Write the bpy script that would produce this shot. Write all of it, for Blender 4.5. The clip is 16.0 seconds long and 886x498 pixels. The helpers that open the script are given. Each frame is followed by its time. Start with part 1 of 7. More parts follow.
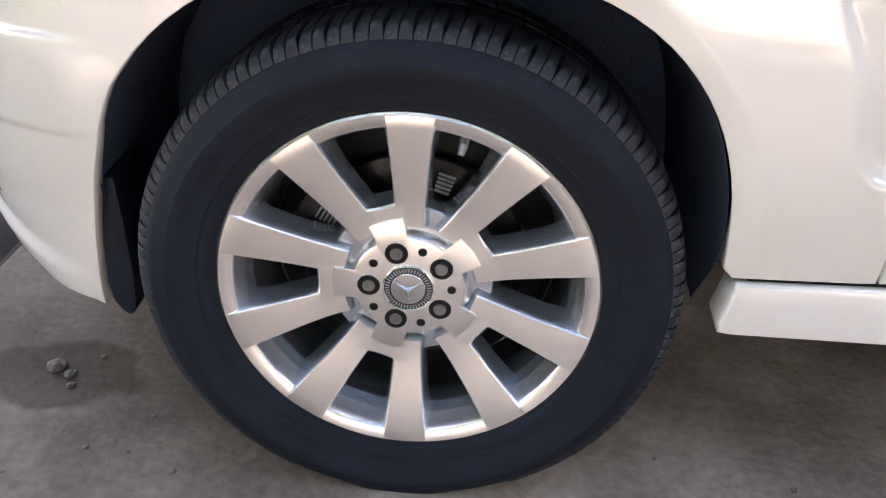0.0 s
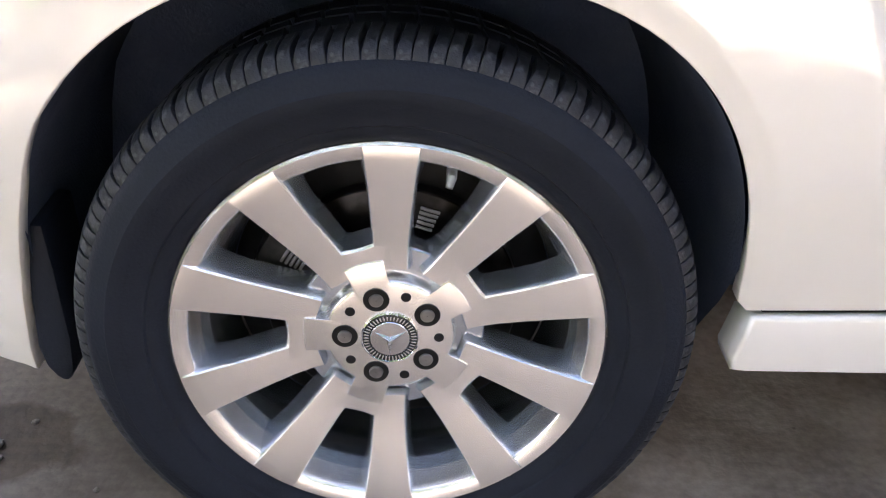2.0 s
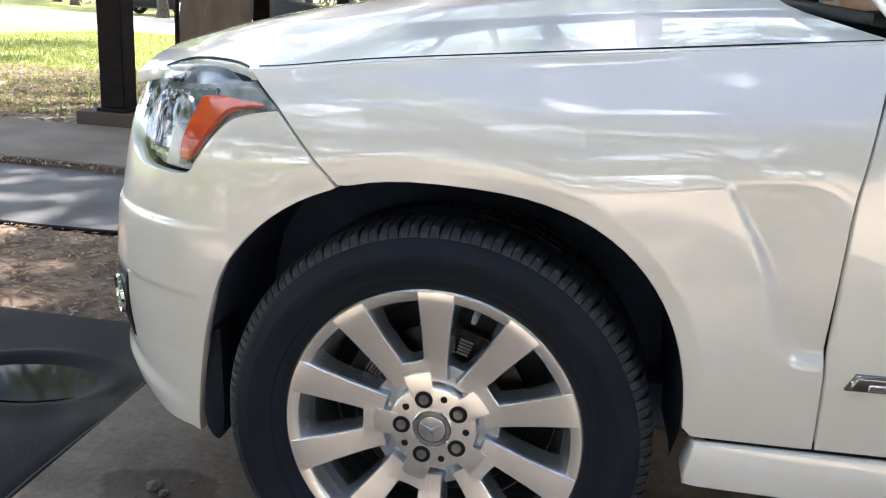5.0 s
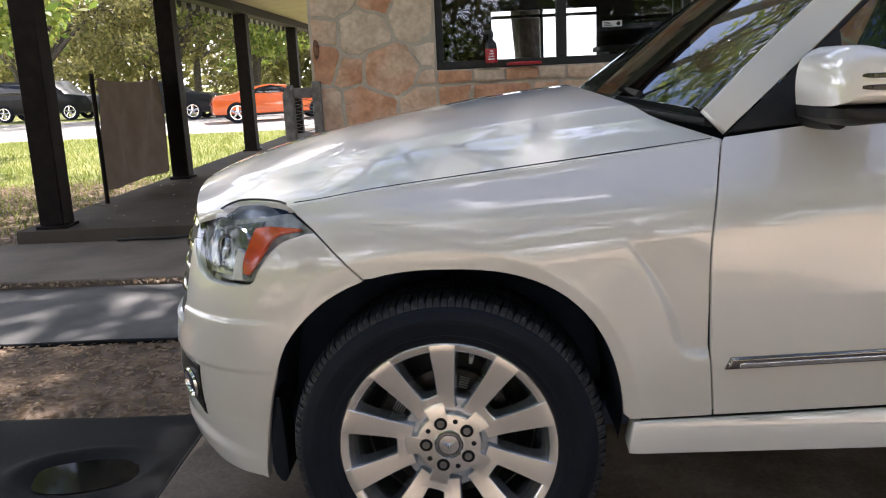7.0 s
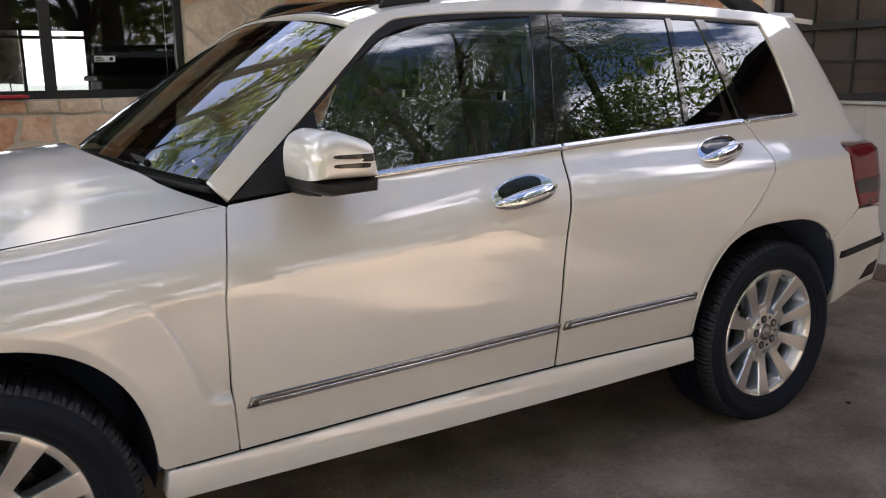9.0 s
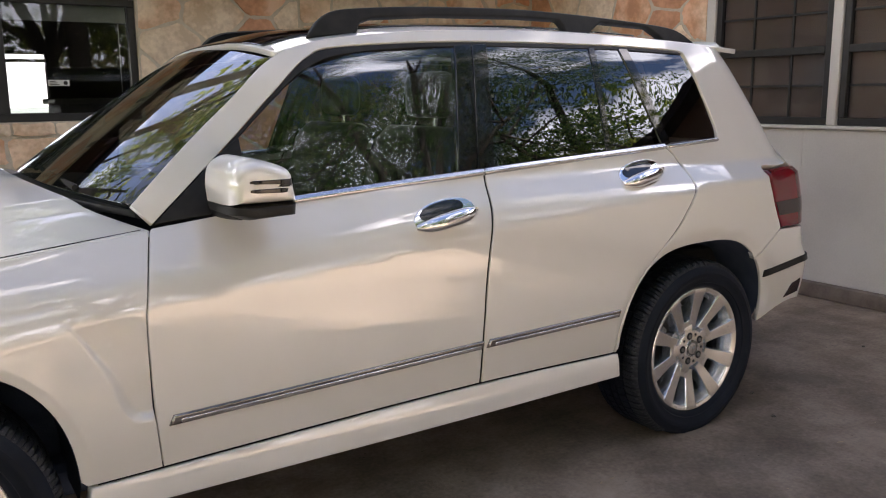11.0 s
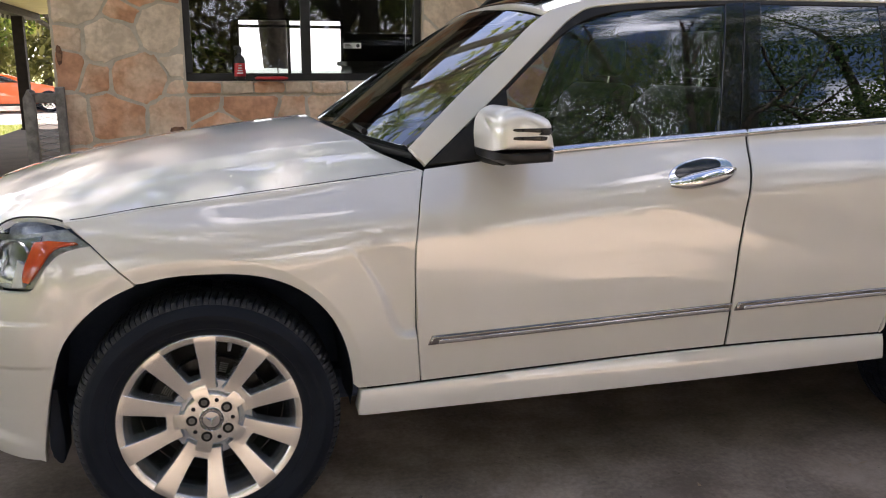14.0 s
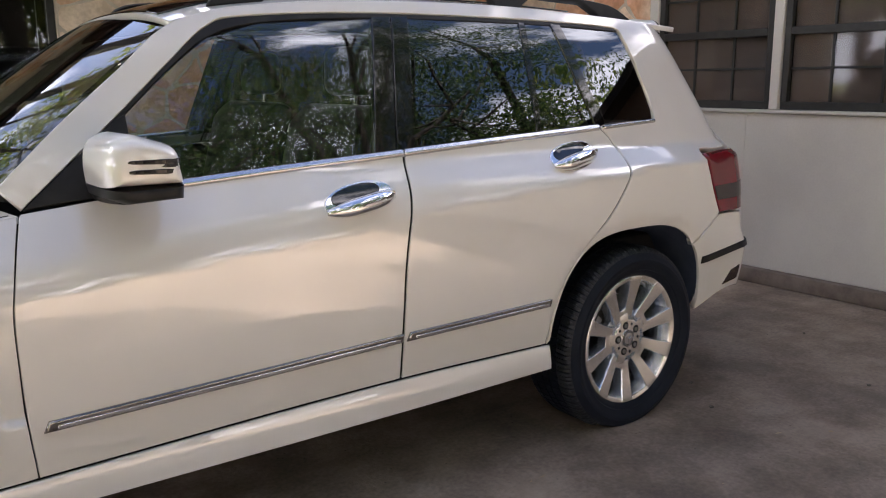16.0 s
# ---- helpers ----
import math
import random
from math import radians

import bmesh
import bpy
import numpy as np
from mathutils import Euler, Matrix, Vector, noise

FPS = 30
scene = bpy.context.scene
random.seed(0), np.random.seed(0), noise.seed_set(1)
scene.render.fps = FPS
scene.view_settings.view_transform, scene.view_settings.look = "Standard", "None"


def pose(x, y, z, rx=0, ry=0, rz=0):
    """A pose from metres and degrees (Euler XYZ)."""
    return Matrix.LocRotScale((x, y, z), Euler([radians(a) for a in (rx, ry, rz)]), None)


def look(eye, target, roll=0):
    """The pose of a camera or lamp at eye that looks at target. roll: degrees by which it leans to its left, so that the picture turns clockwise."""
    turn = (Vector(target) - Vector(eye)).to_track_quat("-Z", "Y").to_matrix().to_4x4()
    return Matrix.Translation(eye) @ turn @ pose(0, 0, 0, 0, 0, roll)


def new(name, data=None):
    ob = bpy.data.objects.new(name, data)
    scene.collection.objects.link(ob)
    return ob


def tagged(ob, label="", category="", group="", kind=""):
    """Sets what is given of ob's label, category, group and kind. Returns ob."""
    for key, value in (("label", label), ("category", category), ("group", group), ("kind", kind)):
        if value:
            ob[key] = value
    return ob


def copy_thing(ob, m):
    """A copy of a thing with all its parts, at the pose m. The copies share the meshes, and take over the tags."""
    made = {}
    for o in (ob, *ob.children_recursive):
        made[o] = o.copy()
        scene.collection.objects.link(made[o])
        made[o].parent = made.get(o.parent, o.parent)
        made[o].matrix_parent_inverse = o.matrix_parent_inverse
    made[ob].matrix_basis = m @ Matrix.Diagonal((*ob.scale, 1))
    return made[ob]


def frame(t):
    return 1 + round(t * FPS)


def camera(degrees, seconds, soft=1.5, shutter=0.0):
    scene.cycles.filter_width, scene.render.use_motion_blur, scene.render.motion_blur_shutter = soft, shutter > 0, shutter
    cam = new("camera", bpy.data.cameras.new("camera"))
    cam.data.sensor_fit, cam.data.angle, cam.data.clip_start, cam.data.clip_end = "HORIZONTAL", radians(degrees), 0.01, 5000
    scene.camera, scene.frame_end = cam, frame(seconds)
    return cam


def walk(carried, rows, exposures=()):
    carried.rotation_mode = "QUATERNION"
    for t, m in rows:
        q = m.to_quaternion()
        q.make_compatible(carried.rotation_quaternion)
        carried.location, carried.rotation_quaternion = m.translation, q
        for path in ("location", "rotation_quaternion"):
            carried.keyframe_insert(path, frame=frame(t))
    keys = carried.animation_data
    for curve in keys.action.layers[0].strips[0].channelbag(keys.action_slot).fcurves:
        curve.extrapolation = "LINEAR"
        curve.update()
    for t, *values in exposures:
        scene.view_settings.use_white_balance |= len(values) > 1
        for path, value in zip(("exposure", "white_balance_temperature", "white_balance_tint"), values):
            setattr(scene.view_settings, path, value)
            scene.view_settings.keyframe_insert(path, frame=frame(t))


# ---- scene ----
from mathutils import geometry

cam = camera(56.2, 16.0, soft=1.1)
PATH = [
    (0, (0.045, -0.952, 0.947), (0.044, 0.791, -0.034), 3.5),
    (0.5, (0.019, -0.889, 0.953), (0.046, 0.875, 0.009), 2.9),
    (1, (-0.008, -0.816, 0.95), (0.076, 0.962, 0.04), 2.4),
    (1.5, (-0.022, -0.786, 0.93), (0.126, 0.99, 0.022), 2.7),
    (2, (-0.016, -0.825, 0.918), (0.14, 0.927, -0.034), 3.6),
    (2.5, (0.014, -0.938, 0.931), (0.098, 0.817, -0.024), 3.7),
    (3, (0.049, -1.021, 0.929), (0.05, 0.744, -0.013), 2.6),
    (3.5, (0.056, -1.102, 0.946), (0.036, 0.711, 0.101), 2.1),
    (4, (0.057, -1.202, 0.969), (0.021, 0.665, 0.253), 2.5),
    (4.5, (0.149, -1.194, 1.006), (-0.019, 0.703, 0.394), 4.0),
    (4.7, (0.176, -1.211, 1.019), (-0.074, 0.684, 0.43), 4.7),
    (6.8, (0.114, -1.798, 1.191), (0.024, 0.153, 0.76), -3.6),
    (7, (0.066, -1.821, 1.206), (0.004, 0.134, 0.791), -2.7),
    (7.5, (-0.082, -1.871, 1.273), (0.009, 0.086, 0.868), -1.0),
    (8, (-0.099, -1.91, 1.317), (0.253, 0.01, 0.88), -0.6),
    (8.5, (-0.069, -1.944, 1.339), (0.624, -0.127, 0.873), -0.4),
    (9, (0.012, -1.997, 1.354), (1.042, -0.333, 0.942), -0.7),
    (9.2, (0.038, -2.031, 1.357), (1.161, -0.421, 0.972), -1.1),
    (11.3, (0.094, -2.185, 1.373), (1.16, -0.53, 1.017), -0.3),
    (11.5, (0.07, -2.207, 1.367), (1.065, -0.511, 1.005), -0.1),
    (12, (0.033, -2.248, 1.349), (0.707, -0.405, 0.961), 0.1),
    (12.5, (-0.014, -2.265, 1.332), (0.386, -0.354, 0.9), 0.9),
    (13, (-0.014, -2.275, 1.326), (0.313, -0.357, 0.863), 1.2),
    (13.5, (0.008, -2.298, 1.328), (0.398, -0.389, 0.878), 0.8),
    (14, (0.044, -2.306, 1.332), (0.568, -0.424, 0.902), 0.1),
    (14.5, (0.085, -2.312, 1.339), (0.775, -0.478, 0.941), -0.2),
    (15, (0.129, -2.3, 1.348), (0.983, -0.532, 0.969), -0.1),
    (15.5, (0.182, -2.273, 1.348), (1.151, -0.564, 0.971), -0.7),
    (16, (0.292, -2.082, 1.337), (1.461, -0.508, 0.942), -0.3),
]
EXPOSURE = [(0, 2.54, 6000, 22), (1.0, 2.54, 6000, 22), (2.0, 2.68, 6000, 21), (2.5, 2.68, 6000, 21), (3.5, 2.55, 5950, 18), (4.0, 2.19, 5850, 16), (4.7, 2.02, 5850, 14), (6.8, 1.25, 6150, 18), (7.5, 1.26, 6200, 19), (9, 1.38, 6550, 21), (11.5, 1.54, 6600, 21), (12.0, 1.52, 6620, 21), (12.6, 1.39, 6550, 21), (14.0, 1.42, 6520, 21), (15.0, 1.49, 6500, 21), (16, 1.49, 6500, 21)]
walk(cam, [(t, look(eye, target, roll)) for t, eye, target, roll in PATH], EXPOSURE)
# ---- light ----
SUN_ELEV, SUN_AZ = 52.0, -12.0
sun_dir = Vector((-math.sin(radians(SUN_AZ)) * math.cos(radians(SUN_ELEV)), math.cos(radians(SUN_AZ)) * math.cos(radians(SUN_ELEV)), math.sin(radians(SUN_ELEV))))
world = bpy.data.worlds.new("sky")
scene.world = world
world.use_nodes = True
wn = world.node_tree.nodes
sky = wn.new("ShaderNodeTexSky")
sky.sky_type, sky.sun_disc = "NISHITA", False
sky.sun_elevation, sky.sun_rotation = radians(SUN_ELEV), radians(-SUN_AZ)
sky.air_density, sky.dust_density, sky.ozone_density = 1.0, 0.8, 2.0
# broken white clouds over the blue
wtc, wmap, wno, wramp, wmix = (wn.new("ShaderNodeTexCoord"), wn.new("ShaderNodeMapping"), wn.new("ShaderNodeTexNoise"), wn.new("ShaderNodeValToRGB"), wn.new("ShaderNodeMix"))
wmap.inputs["Scale"].default_value = (1, 1, 2.2)
wno.inputs["Scale"].default_value, wno.inputs["Detail"].default_value, wno.inputs["Roughness"].default_value = 3.2, 6, 0.6
wramp.color_ramp.elements[0].position, wramp.color_ramp.elements[1].position = 0.59, 0.70
wmix.data_type = "RGBA"
wmix.inputs["B"].default_value = (21.0, 21.0, 21.3, 1)
wl = world.node_tree.links
wl.new(wtc.outputs["Generated"], wmap.inputs["Vector"])
wl.new(wmap.outputs["Vector"], wno.inputs["Vector"])
wsep, whz, wad = wn.new("ShaderNodeSeparateXYZ"), wn.new("ShaderNodeMath"), wn.new("ShaderNodeMath")
whz.operation, wad.operation = "MULTIPLY_ADD", "ADD"
whz.inputs[1].default_value, whz.inputs[2].default_value = -0.245, 0.245
wl.new(wtc.outputs["Generated"], wsep.inputs[0])
wl.new(wsep.outputs[2], whz.inputs[0])
wl.new(wno.outputs["Fac"], wad.inputs[0])
wl.new(whz.outputs[0], wad.inputs[1])
wl.new(wad.outputs[0], wramp.inputs["Fac"])
wl.new(wramp.outputs["Color"], wmix.inputs["Factor"])
wl.new(sky.outputs["Color"], wmix.inputs["A"])
wl.new(wmix.outputs["Result"], wn["Background"].inputs["Color"])
wn["Background"].inputs["Strength"].default_value = 0.086
sun = new("sun", bpy.data.lights.new("sun", "SUN"))
sun.data.energy, sun.data.angle, sun.data.color = 5.0, radians(0.5), (1.0, 0.93, 0.82)
sun.matrix_world = look(Vector((0, 0, 20)) + sun_dir * 10, (0, 0, 20))


# ---- materials ----
def material(name, base, second=None, scale=8.0, rough=0.6, metal=0.0, bump=0.0, bump_scale=60.0, coat=0.0, rough_var=0.0, per_object=0.0, fine=0.25, ramp=(0.35, 0.65)):
    """A procedural surface: two colours mixed by coarse and fine noise, with relief and varying gloss."""
    m = bpy.data.materials.new(name)
    m.use_nodes = True
    n, l = m.node_tree.nodes, m.node_tree.links
    b = n["Principled BSDF"]
    second = second or tuple(c * 0.85 for c in base)
    tc = n.new("ShaderNodeTexCoord")
    n1, n2 = n.new("ShaderNodeTexNoise"), n.new("ShaderNodeTexNoise")
    n1.inputs["Scale"].default_value, n1.inputs["Detail"].default_value = scale, 5
    n2.inputs["Scale"].default_value, n2.inputs["Detail"].default_value = bump_scale, 4
    l.new(tc.outputs["Object"], n1.inputs["Vector"])
    l.new(tc.outputs["Object"], n2.inputs["Vector"])
    mixf = n.new("ShaderNodeMath")
    mixf.operation = "MULTIPLY_ADD"
    mixf.inputs[1].default_value = fine
    l.new(n2.outputs["Fac"], mixf.inputs[0])
    sub = n.new("ShaderNodeMath")
    sub.operation = "ADD"
    sub.inputs[1].default_value = -fine / 2
    l.new(n1.outputs["Fac"], sub.inputs[0])
    l.new(sub.outputs[0], mixf.inputs[2])
    cr = n.new("ShaderNodeValToRGB")
    cr.color_ramp.elements[0].position, cr.color_ramp.elements[1].position = ramp
    cr.color_ramp.elements[0].color, cr.color_ramp.elements[1].color = (*base, 1), (*second, 1)
    l.new(mixf.outputs[0], cr.inputs["Fac"])
    out = cr.outputs["Color"]
    if per_object:
        oi, hs = n.new("ShaderNodeObjectInfo"), n.new("ShaderNodeHueSaturation")
        mr = n.new("ShaderNodeMapRange")
        mr.inputs["To Min"].default_value, mr.inputs["To Max"].default_value = 1 - per_object, 1 + per_object
        l.new(oi.outputs["Random"], mr.inputs["Value"])
        l.new(mr.outputs["Result"], hs.inputs["Value"])
        l.new(out, hs.inputs["Color"])
        out = hs.outputs["Color"]
    l.new(out, b.inputs["Base Color"])
    b.inputs["Roughness"].default_value, b.inputs["Metallic"].default_value = rough, metal
    if rough_var:
        rr = n.new("ShaderNodeMapRange")
        rr.inputs["To Min"].default_value, rr.inputs["To Max"].default_value = rough - rough_var, rough + rough_var
        l.new(n1.outputs["Fac"], rr.inputs["Value"])
        l.new(rr.outputs["Result"], b.inputs["Roughness"])
    b.inputs["Coat Weight"].default_value, b.inputs["Coat Roughness"].default_value = coat, 0.03
    if bump:
        bp = n.new("ShaderNodeBump")
        bp.inputs["Strength"].default_value, bp.inputs["Distance"].default_value = bump, 0.01
        l.new(n2.outputs["Fac"], bp.inputs["Height"])
        l.new(bp.outputs["Normal"], b.inputs["Normal"])
    return m


def glass(name, tint, ior=1.5, rough=0.0):
    """Thin tinted glass: see-through tint, mirror gloss by Fresnel."""
    m = bpy.data.materials.new(name)
    m.use_nodes = True
    n, l = m.node_tree.nodes, m.node_tree.links
    n.remove(n["Principled BSDF"])
    tr, gl, lw, mx = n.new("ShaderNodeBsdfTransparent"), n.new("ShaderNodeBsdfGlossy"), n.new("ShaderNodeLayerWeight"), n.new("ShaderNodeMixShader")
    tr.inputs["Color"].default_value = (*tint, 1)
    gl.inputs["Roughness"].default_value = rough
    gl.inputs["Color"].default_value = (0.86, 0.92, 0.99, 1)
    # gloss from both sides alike: f0 + (1 - f0) * facing^5
    lw.inputs["Blend"].default_value = 0.5
    f0 = ((ior - 1) / (ior + 1)) ** 2
    pw, ma = n.new("ShaderNodeMath"), n.new("ShaderNodeMath")
    pw.operation, ma.operation = "POWER", "MULTIPLY_ADD"
    pw.inputs[1].default_value = 5.0
    ma.inputs[1].default_value, ma.inputs[2].default_value = 1 - f0, f0
    l.new(lw.outputs["Facing"], pw.inputs[0])
    l.new(pw.outputs[0], ma.inputs[0])
    l.new(ma.outputs[0], mx.inputs[0])
    l.new(tr.outputs[0], mx.inputs[1])
    l.new(gl.outputs[0], mx.inputs[2])
    l.new(mx.outputs[0], n["Material Output"].inputs["Surface"])
    return m


def glowing(name, colour, strength):
    m = bpy.data.materials.new(name)
    m.use_nodes = True
    b = m.node_tree.nodes["Principled BSDF"]
    b.inputs["Base Color"].default_value = (*colour, 1)
    b.inputs["Emission Color"].default_value, b.inputs["Emission Strength"].default_value = (*colour, 1), strength
    return m


M = {}
M["paint"] = material("white_pearl_paint", (0.74, 0.72, 0.68), (0.71, 0.69, 0.65), 3, 0.32, 0.0, coat=1.0, fine=0.05)
M["paint"].node_tree.nodes["Principled BSDF"].inputs["Coat IOR"].default_value = 2.2
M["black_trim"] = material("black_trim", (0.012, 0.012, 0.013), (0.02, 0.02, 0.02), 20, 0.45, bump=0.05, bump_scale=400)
M["gloss_black"] = material("gloss_black", (0.006, 0.006, 0.007), (0.009, 0.009, 0.009), 10, 0.04, coat=0.5)
M["liner"] = material("wheel_liner_felt", (0.056, 0.070, 0.108), (0.072, 0.088, 0.13), 14, 0.95, bump=0.3, bump_scale=200)
M["chrome"] = material("chrome", (0.86, 0.86, 0.87), (0.82, 0.82, 0.83), 10, 0.06, 1.0)
M["satin_chrome"] = material("satin_chrome", (0.72, 0.71, 0.70), (0.66, 0.65, 0.64), 30, 0.22, 1.0)
# chrome of the rub strips, its dark reflections put into the base colour
M["strip_metal"] = material("reflection_dark_strip", (0.34, 0.32, 0.31), (0.28, 0.27, 0.26), 30, 0.10, 1.0)
M["alloy"] = material("silver_alloy", (0.93, 0.89, 0.84), (0.88, 0.845, 0.80), 25, 0.27, 0.90, coat=0.3)
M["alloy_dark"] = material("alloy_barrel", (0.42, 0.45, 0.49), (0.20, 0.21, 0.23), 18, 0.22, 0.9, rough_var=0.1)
M["alloy_side"] = material("sky_tinted_alloy_pocket", (0.56, 0.60, 0.66), (0.47, 0.51, 0.57), 25, 0.24, 0.85, coat=0.3)
M["rubber"] = material("tyre_rubber", (0.0080, 0.0104, 0.0168), (0.0115, 0.0146, 0.0225), 9, 0.6, bump=0.12, bump_scale=260, rough_var=0.1)
M["rubber"].node_tree.nodes["Principled BSDF"].inputs["Specular IOR Level"].default_value = 0.15
M["tread"] = material("tread_rubber", (0.0075, 0.0092, 0.0135), (0.10, 0.102, 0.108), 38, 0.6, bump=0.2, bump_scale=120, ramp=(0.58, 0.80), fine=0.4, rough_var=0.2)
M["disc"] = material("brake_disc_steel", (0.05, 0.05, 0.05), (0.03, 0.029, 0.028), 30, 0.35, 1.0)
M["caliper"] = material("caliper_iron", (0.02, 0.02, 0.02), (0.04, 0.038, 0.036), 30, 0.6, 0.5)
M["bolt"] = material("bolt_steel", (0.24, 0.235, 0.23), (0.17, 0.165, 0.16), 60, 0.4, 0.9)
M["cup_chrome"] = material("shaded_chrome", (0.10, 0.10, 0.10), (0.06, 0.06, 0.06), 30, 0.08, 1.0)
M["hole"] = material("recess_black", (0.01, 0.01, 0.01), (0.014, 0.014, 0.014), 20, 0.5)
M["glass_side"] = glass("privacy_glass", (0.05, 0.055, 0.06), 2.25)
M["glass_front"] = glass("door_glass", (0.74, 0.77, 0.74), 2.2)
M["glass_screen"] = glass("windscreen_glass", (0.42, 0.48, 0.44), 2.5)
M["glass_clear"] = glass("clear_lens", (0.93, 0.94, 0.95), 1.45)
M["pane"] = glass("window_pane", (0.62, 0.64, 0.63), 1.5)
M["pane_grey"] = glass("screened_pane", (0.72, 0.71, 0.70), 1.5, 0.05)
M["reflector"] = material("lamp_reflector", (0.42, 0.43, 0.43), (0.26, 0.27, 0.27), 25, 0.22, 0.9)
M["lamp_white"] = material("lamp_white_plastic", (0.80, 0.79, 0.78), (0.70, 0.69, 0.68), 30, 0.35)
M["lamp_lens"] = glass("headlamp_lens", (0.92, 0.94, 0.94), 1.55)
M["lamp_grey"] = material("lamp_inner_silver", (0.52, 0.53, 0.54), (0.28, 0.29, 0.30), 40, 0.28, 0.55, bump=0.15, bump_scale=90)
M["amber"] = material("amber_lens", (0.78, 0.10, 0.025), (0.62, 0.07, 0.02), 30, 0.15, coat=1.0)
M["red_lens"] = material("red_lens", (0.16, 0.007, 0.014), (0.13, 0.006, 0.011), 6, 0.08, coat=0.3)
M["smoked"] = material("smoked_lens", (0.035, 0.018, 0.02), (0.025, 0.012, 0.014), 60, 0.12, coat=0.2)
M["leather"] = material("black_leather", (0.016, 0.015, 0.015), (0.011, 0.0105, 0.010), 18, 0.5, bump=0.15, bump_scale=220)
M["dash"] = material("dash_plastic", (0.014, 0.014, 0.015), (0.018, 0.018, 0.018), 30, 0.6, bump=0.1, bump_scale=300)
M["headliner"] = material("headliner_cloth", (0.05, 0.048, 0.045), (0.04, 0.038, 0.036), 40, 0.9)
M["concrete"] = material("porch_concrete", (0.205, 0.165, 0.128), (0.135, 0.108, 0.084), 2.2, 0.85, bump=0.25, bump_scale=45, rough_var=0.08)
M["mat_grey"] = material("grey_rubber_mat", (0.115, 0.11, 0.105), (0.055, 0.053, 0.052), 3.0, 0.7, bump=0.15, bump_scale=120)
M["puddle"] = material("dark_rainwater", (0.010, 0.010, 0.009), (0.014, 0.013, 0.011), 6, 0.06)
M["puddle"].node_tree.nodes["Principled BSDF"].inputs["Specular IOR Level"].default_value = 0.10
M["mat_dark"] = material("dark_rubber_mat", (0.014, 0.0145, 0.016), (0.009, 0.0095, 0.0105), 2.5, 0.55, bump=0.15, bump_scale=120)
M["soil"] = material("leafy_soil", (0.27, 0.19, 0.13), (0.12, 0.085, 0.06), 9, 0.95, bump=0.8, bump_scale=40)
M["rusty_stone"] = material("rusty_stone", (0.12, 0.055, 0.035), (0.30, 0.16, 0.09), 40, 0.95, bump=0.6, bump_scale=120)
M["mortar"] = material("mortar", (0.62, 0.54, 0.43), (0.52, 0.44, 0.34), 12, 0.95, bump=0.6, bump_scale=70)
M["wood_dark"] = material("dark_stained_wood", (0.011, 0.008, 0.008), (0.018, 0.013, 0.012), 9, 0.6, bump=0.25, bump_scale=50)
M["wood_brown"] = material("red_brown_boards", (0.075, 0.035, 0.024), (0.05, 0.024, 0.017), 6, 0.65, bump=0.2, bump_scale=50)
M["soffit"] = material("tan_soffit", (0.55, 0.45, 0.33), (0.47, 0.38, 0.28), 4, 0.8)
M["wood_grey"] = material("weathered_cedar", (0.26, 0.24, 0.21), (0.15, 0.135, 0.12), 22, 0.85, bump=0.4, bump_scale=90)
M["white_board"] = material("white_wall_paint", (0.60, 0.57, 0.52), (0.50, 0.47, 0.43), 1.5, 0.7, bump=0.06, bump_scale=80)
M["base_board"] = material("brown_base", (0.20, 0.16, 0.13), (0.13, 0.10, 0.085), 8, 0.8, bump=0.2)
M["black_frame"] = material("black_window_frame", (0.012, 0.012, 0.012), (0.02, 0.02, 0.02), 20, 0.45)
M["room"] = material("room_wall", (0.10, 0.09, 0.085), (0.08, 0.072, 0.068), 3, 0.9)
M["counter"] = material("grey_counter", (0.42, 0.42, 0.42), (0.35, 0.35, 0.35), 6, 0.6)
M["cloth"] = material("tan_canvas", (0.32, 0.265, 0.225), (0.25, 0.205, 0.175), 5, 0.95, bump=0.2, bump_scale=400)
M["valance_dark"] = material("dark_awning_canvas", (0.02, 0.018, 0.018), (0.03, 0.028, 0.026), 20, 0.9)
M["valance_light"] = material("light_awning_canvas", (0.35, 0.33, 0.29), (0.28, 0.26, 0.23), 20, 0.9)
M["bark"] = material("oak_bark", (0.10, 0.085, 0.07), (0.045, 0.038, 0.032), 12, 0.95, bump=0.9, bump_scale=30)
M["orange"] = material("orange_paint", (0.75, 0.13, 0.015), (0.70, 0.115, 0.012), 3, 0.3, coat=1.0)
M["black_paint"] = material("black_paint", (0.008, 0.009, 0.011), (0.012, 0.013, 0.015), 3, 0.4, coat=0.25)
M["grey_paint"] = material("dark_grey_paint", (0.016, 0.017, 0.02), (0.013, 0.014, 0.016), 3, 0.4, coat=0.25)
M["car_glass"] = material("far_car_glass", (0.01, 0.011, 0.012), (0.014, 0.015, 0.016), 4, 0.05)
M["red_plastic"] = material("red_plastic", (0.55, 0.03, 0.035), (0.45, 0.02, 0.03), 12, 0.4)
M["black_plastic"] = material("black_plastic", (0.015, 0.015, 0.015), (0.02, 0.02, 0.02), 12, 0.35)
M["white_sticker"] = material("white_sticker", (0.72, 0.72, 0.70), (0.66, 0.66, 0.64), 12, 0.6)
M["wire"] = material("galvanised_wire", (0.35, 0.36, 0.37), (0.25, 0.26, 0.26), 60, 0.45, 0.8)
M["pebble"] = material("pebble_stone", (0.17, 0.145, 0.12), (0.10, 0.085, 0.07), 60, 0.9, bump=0.5, bump_scale=200)

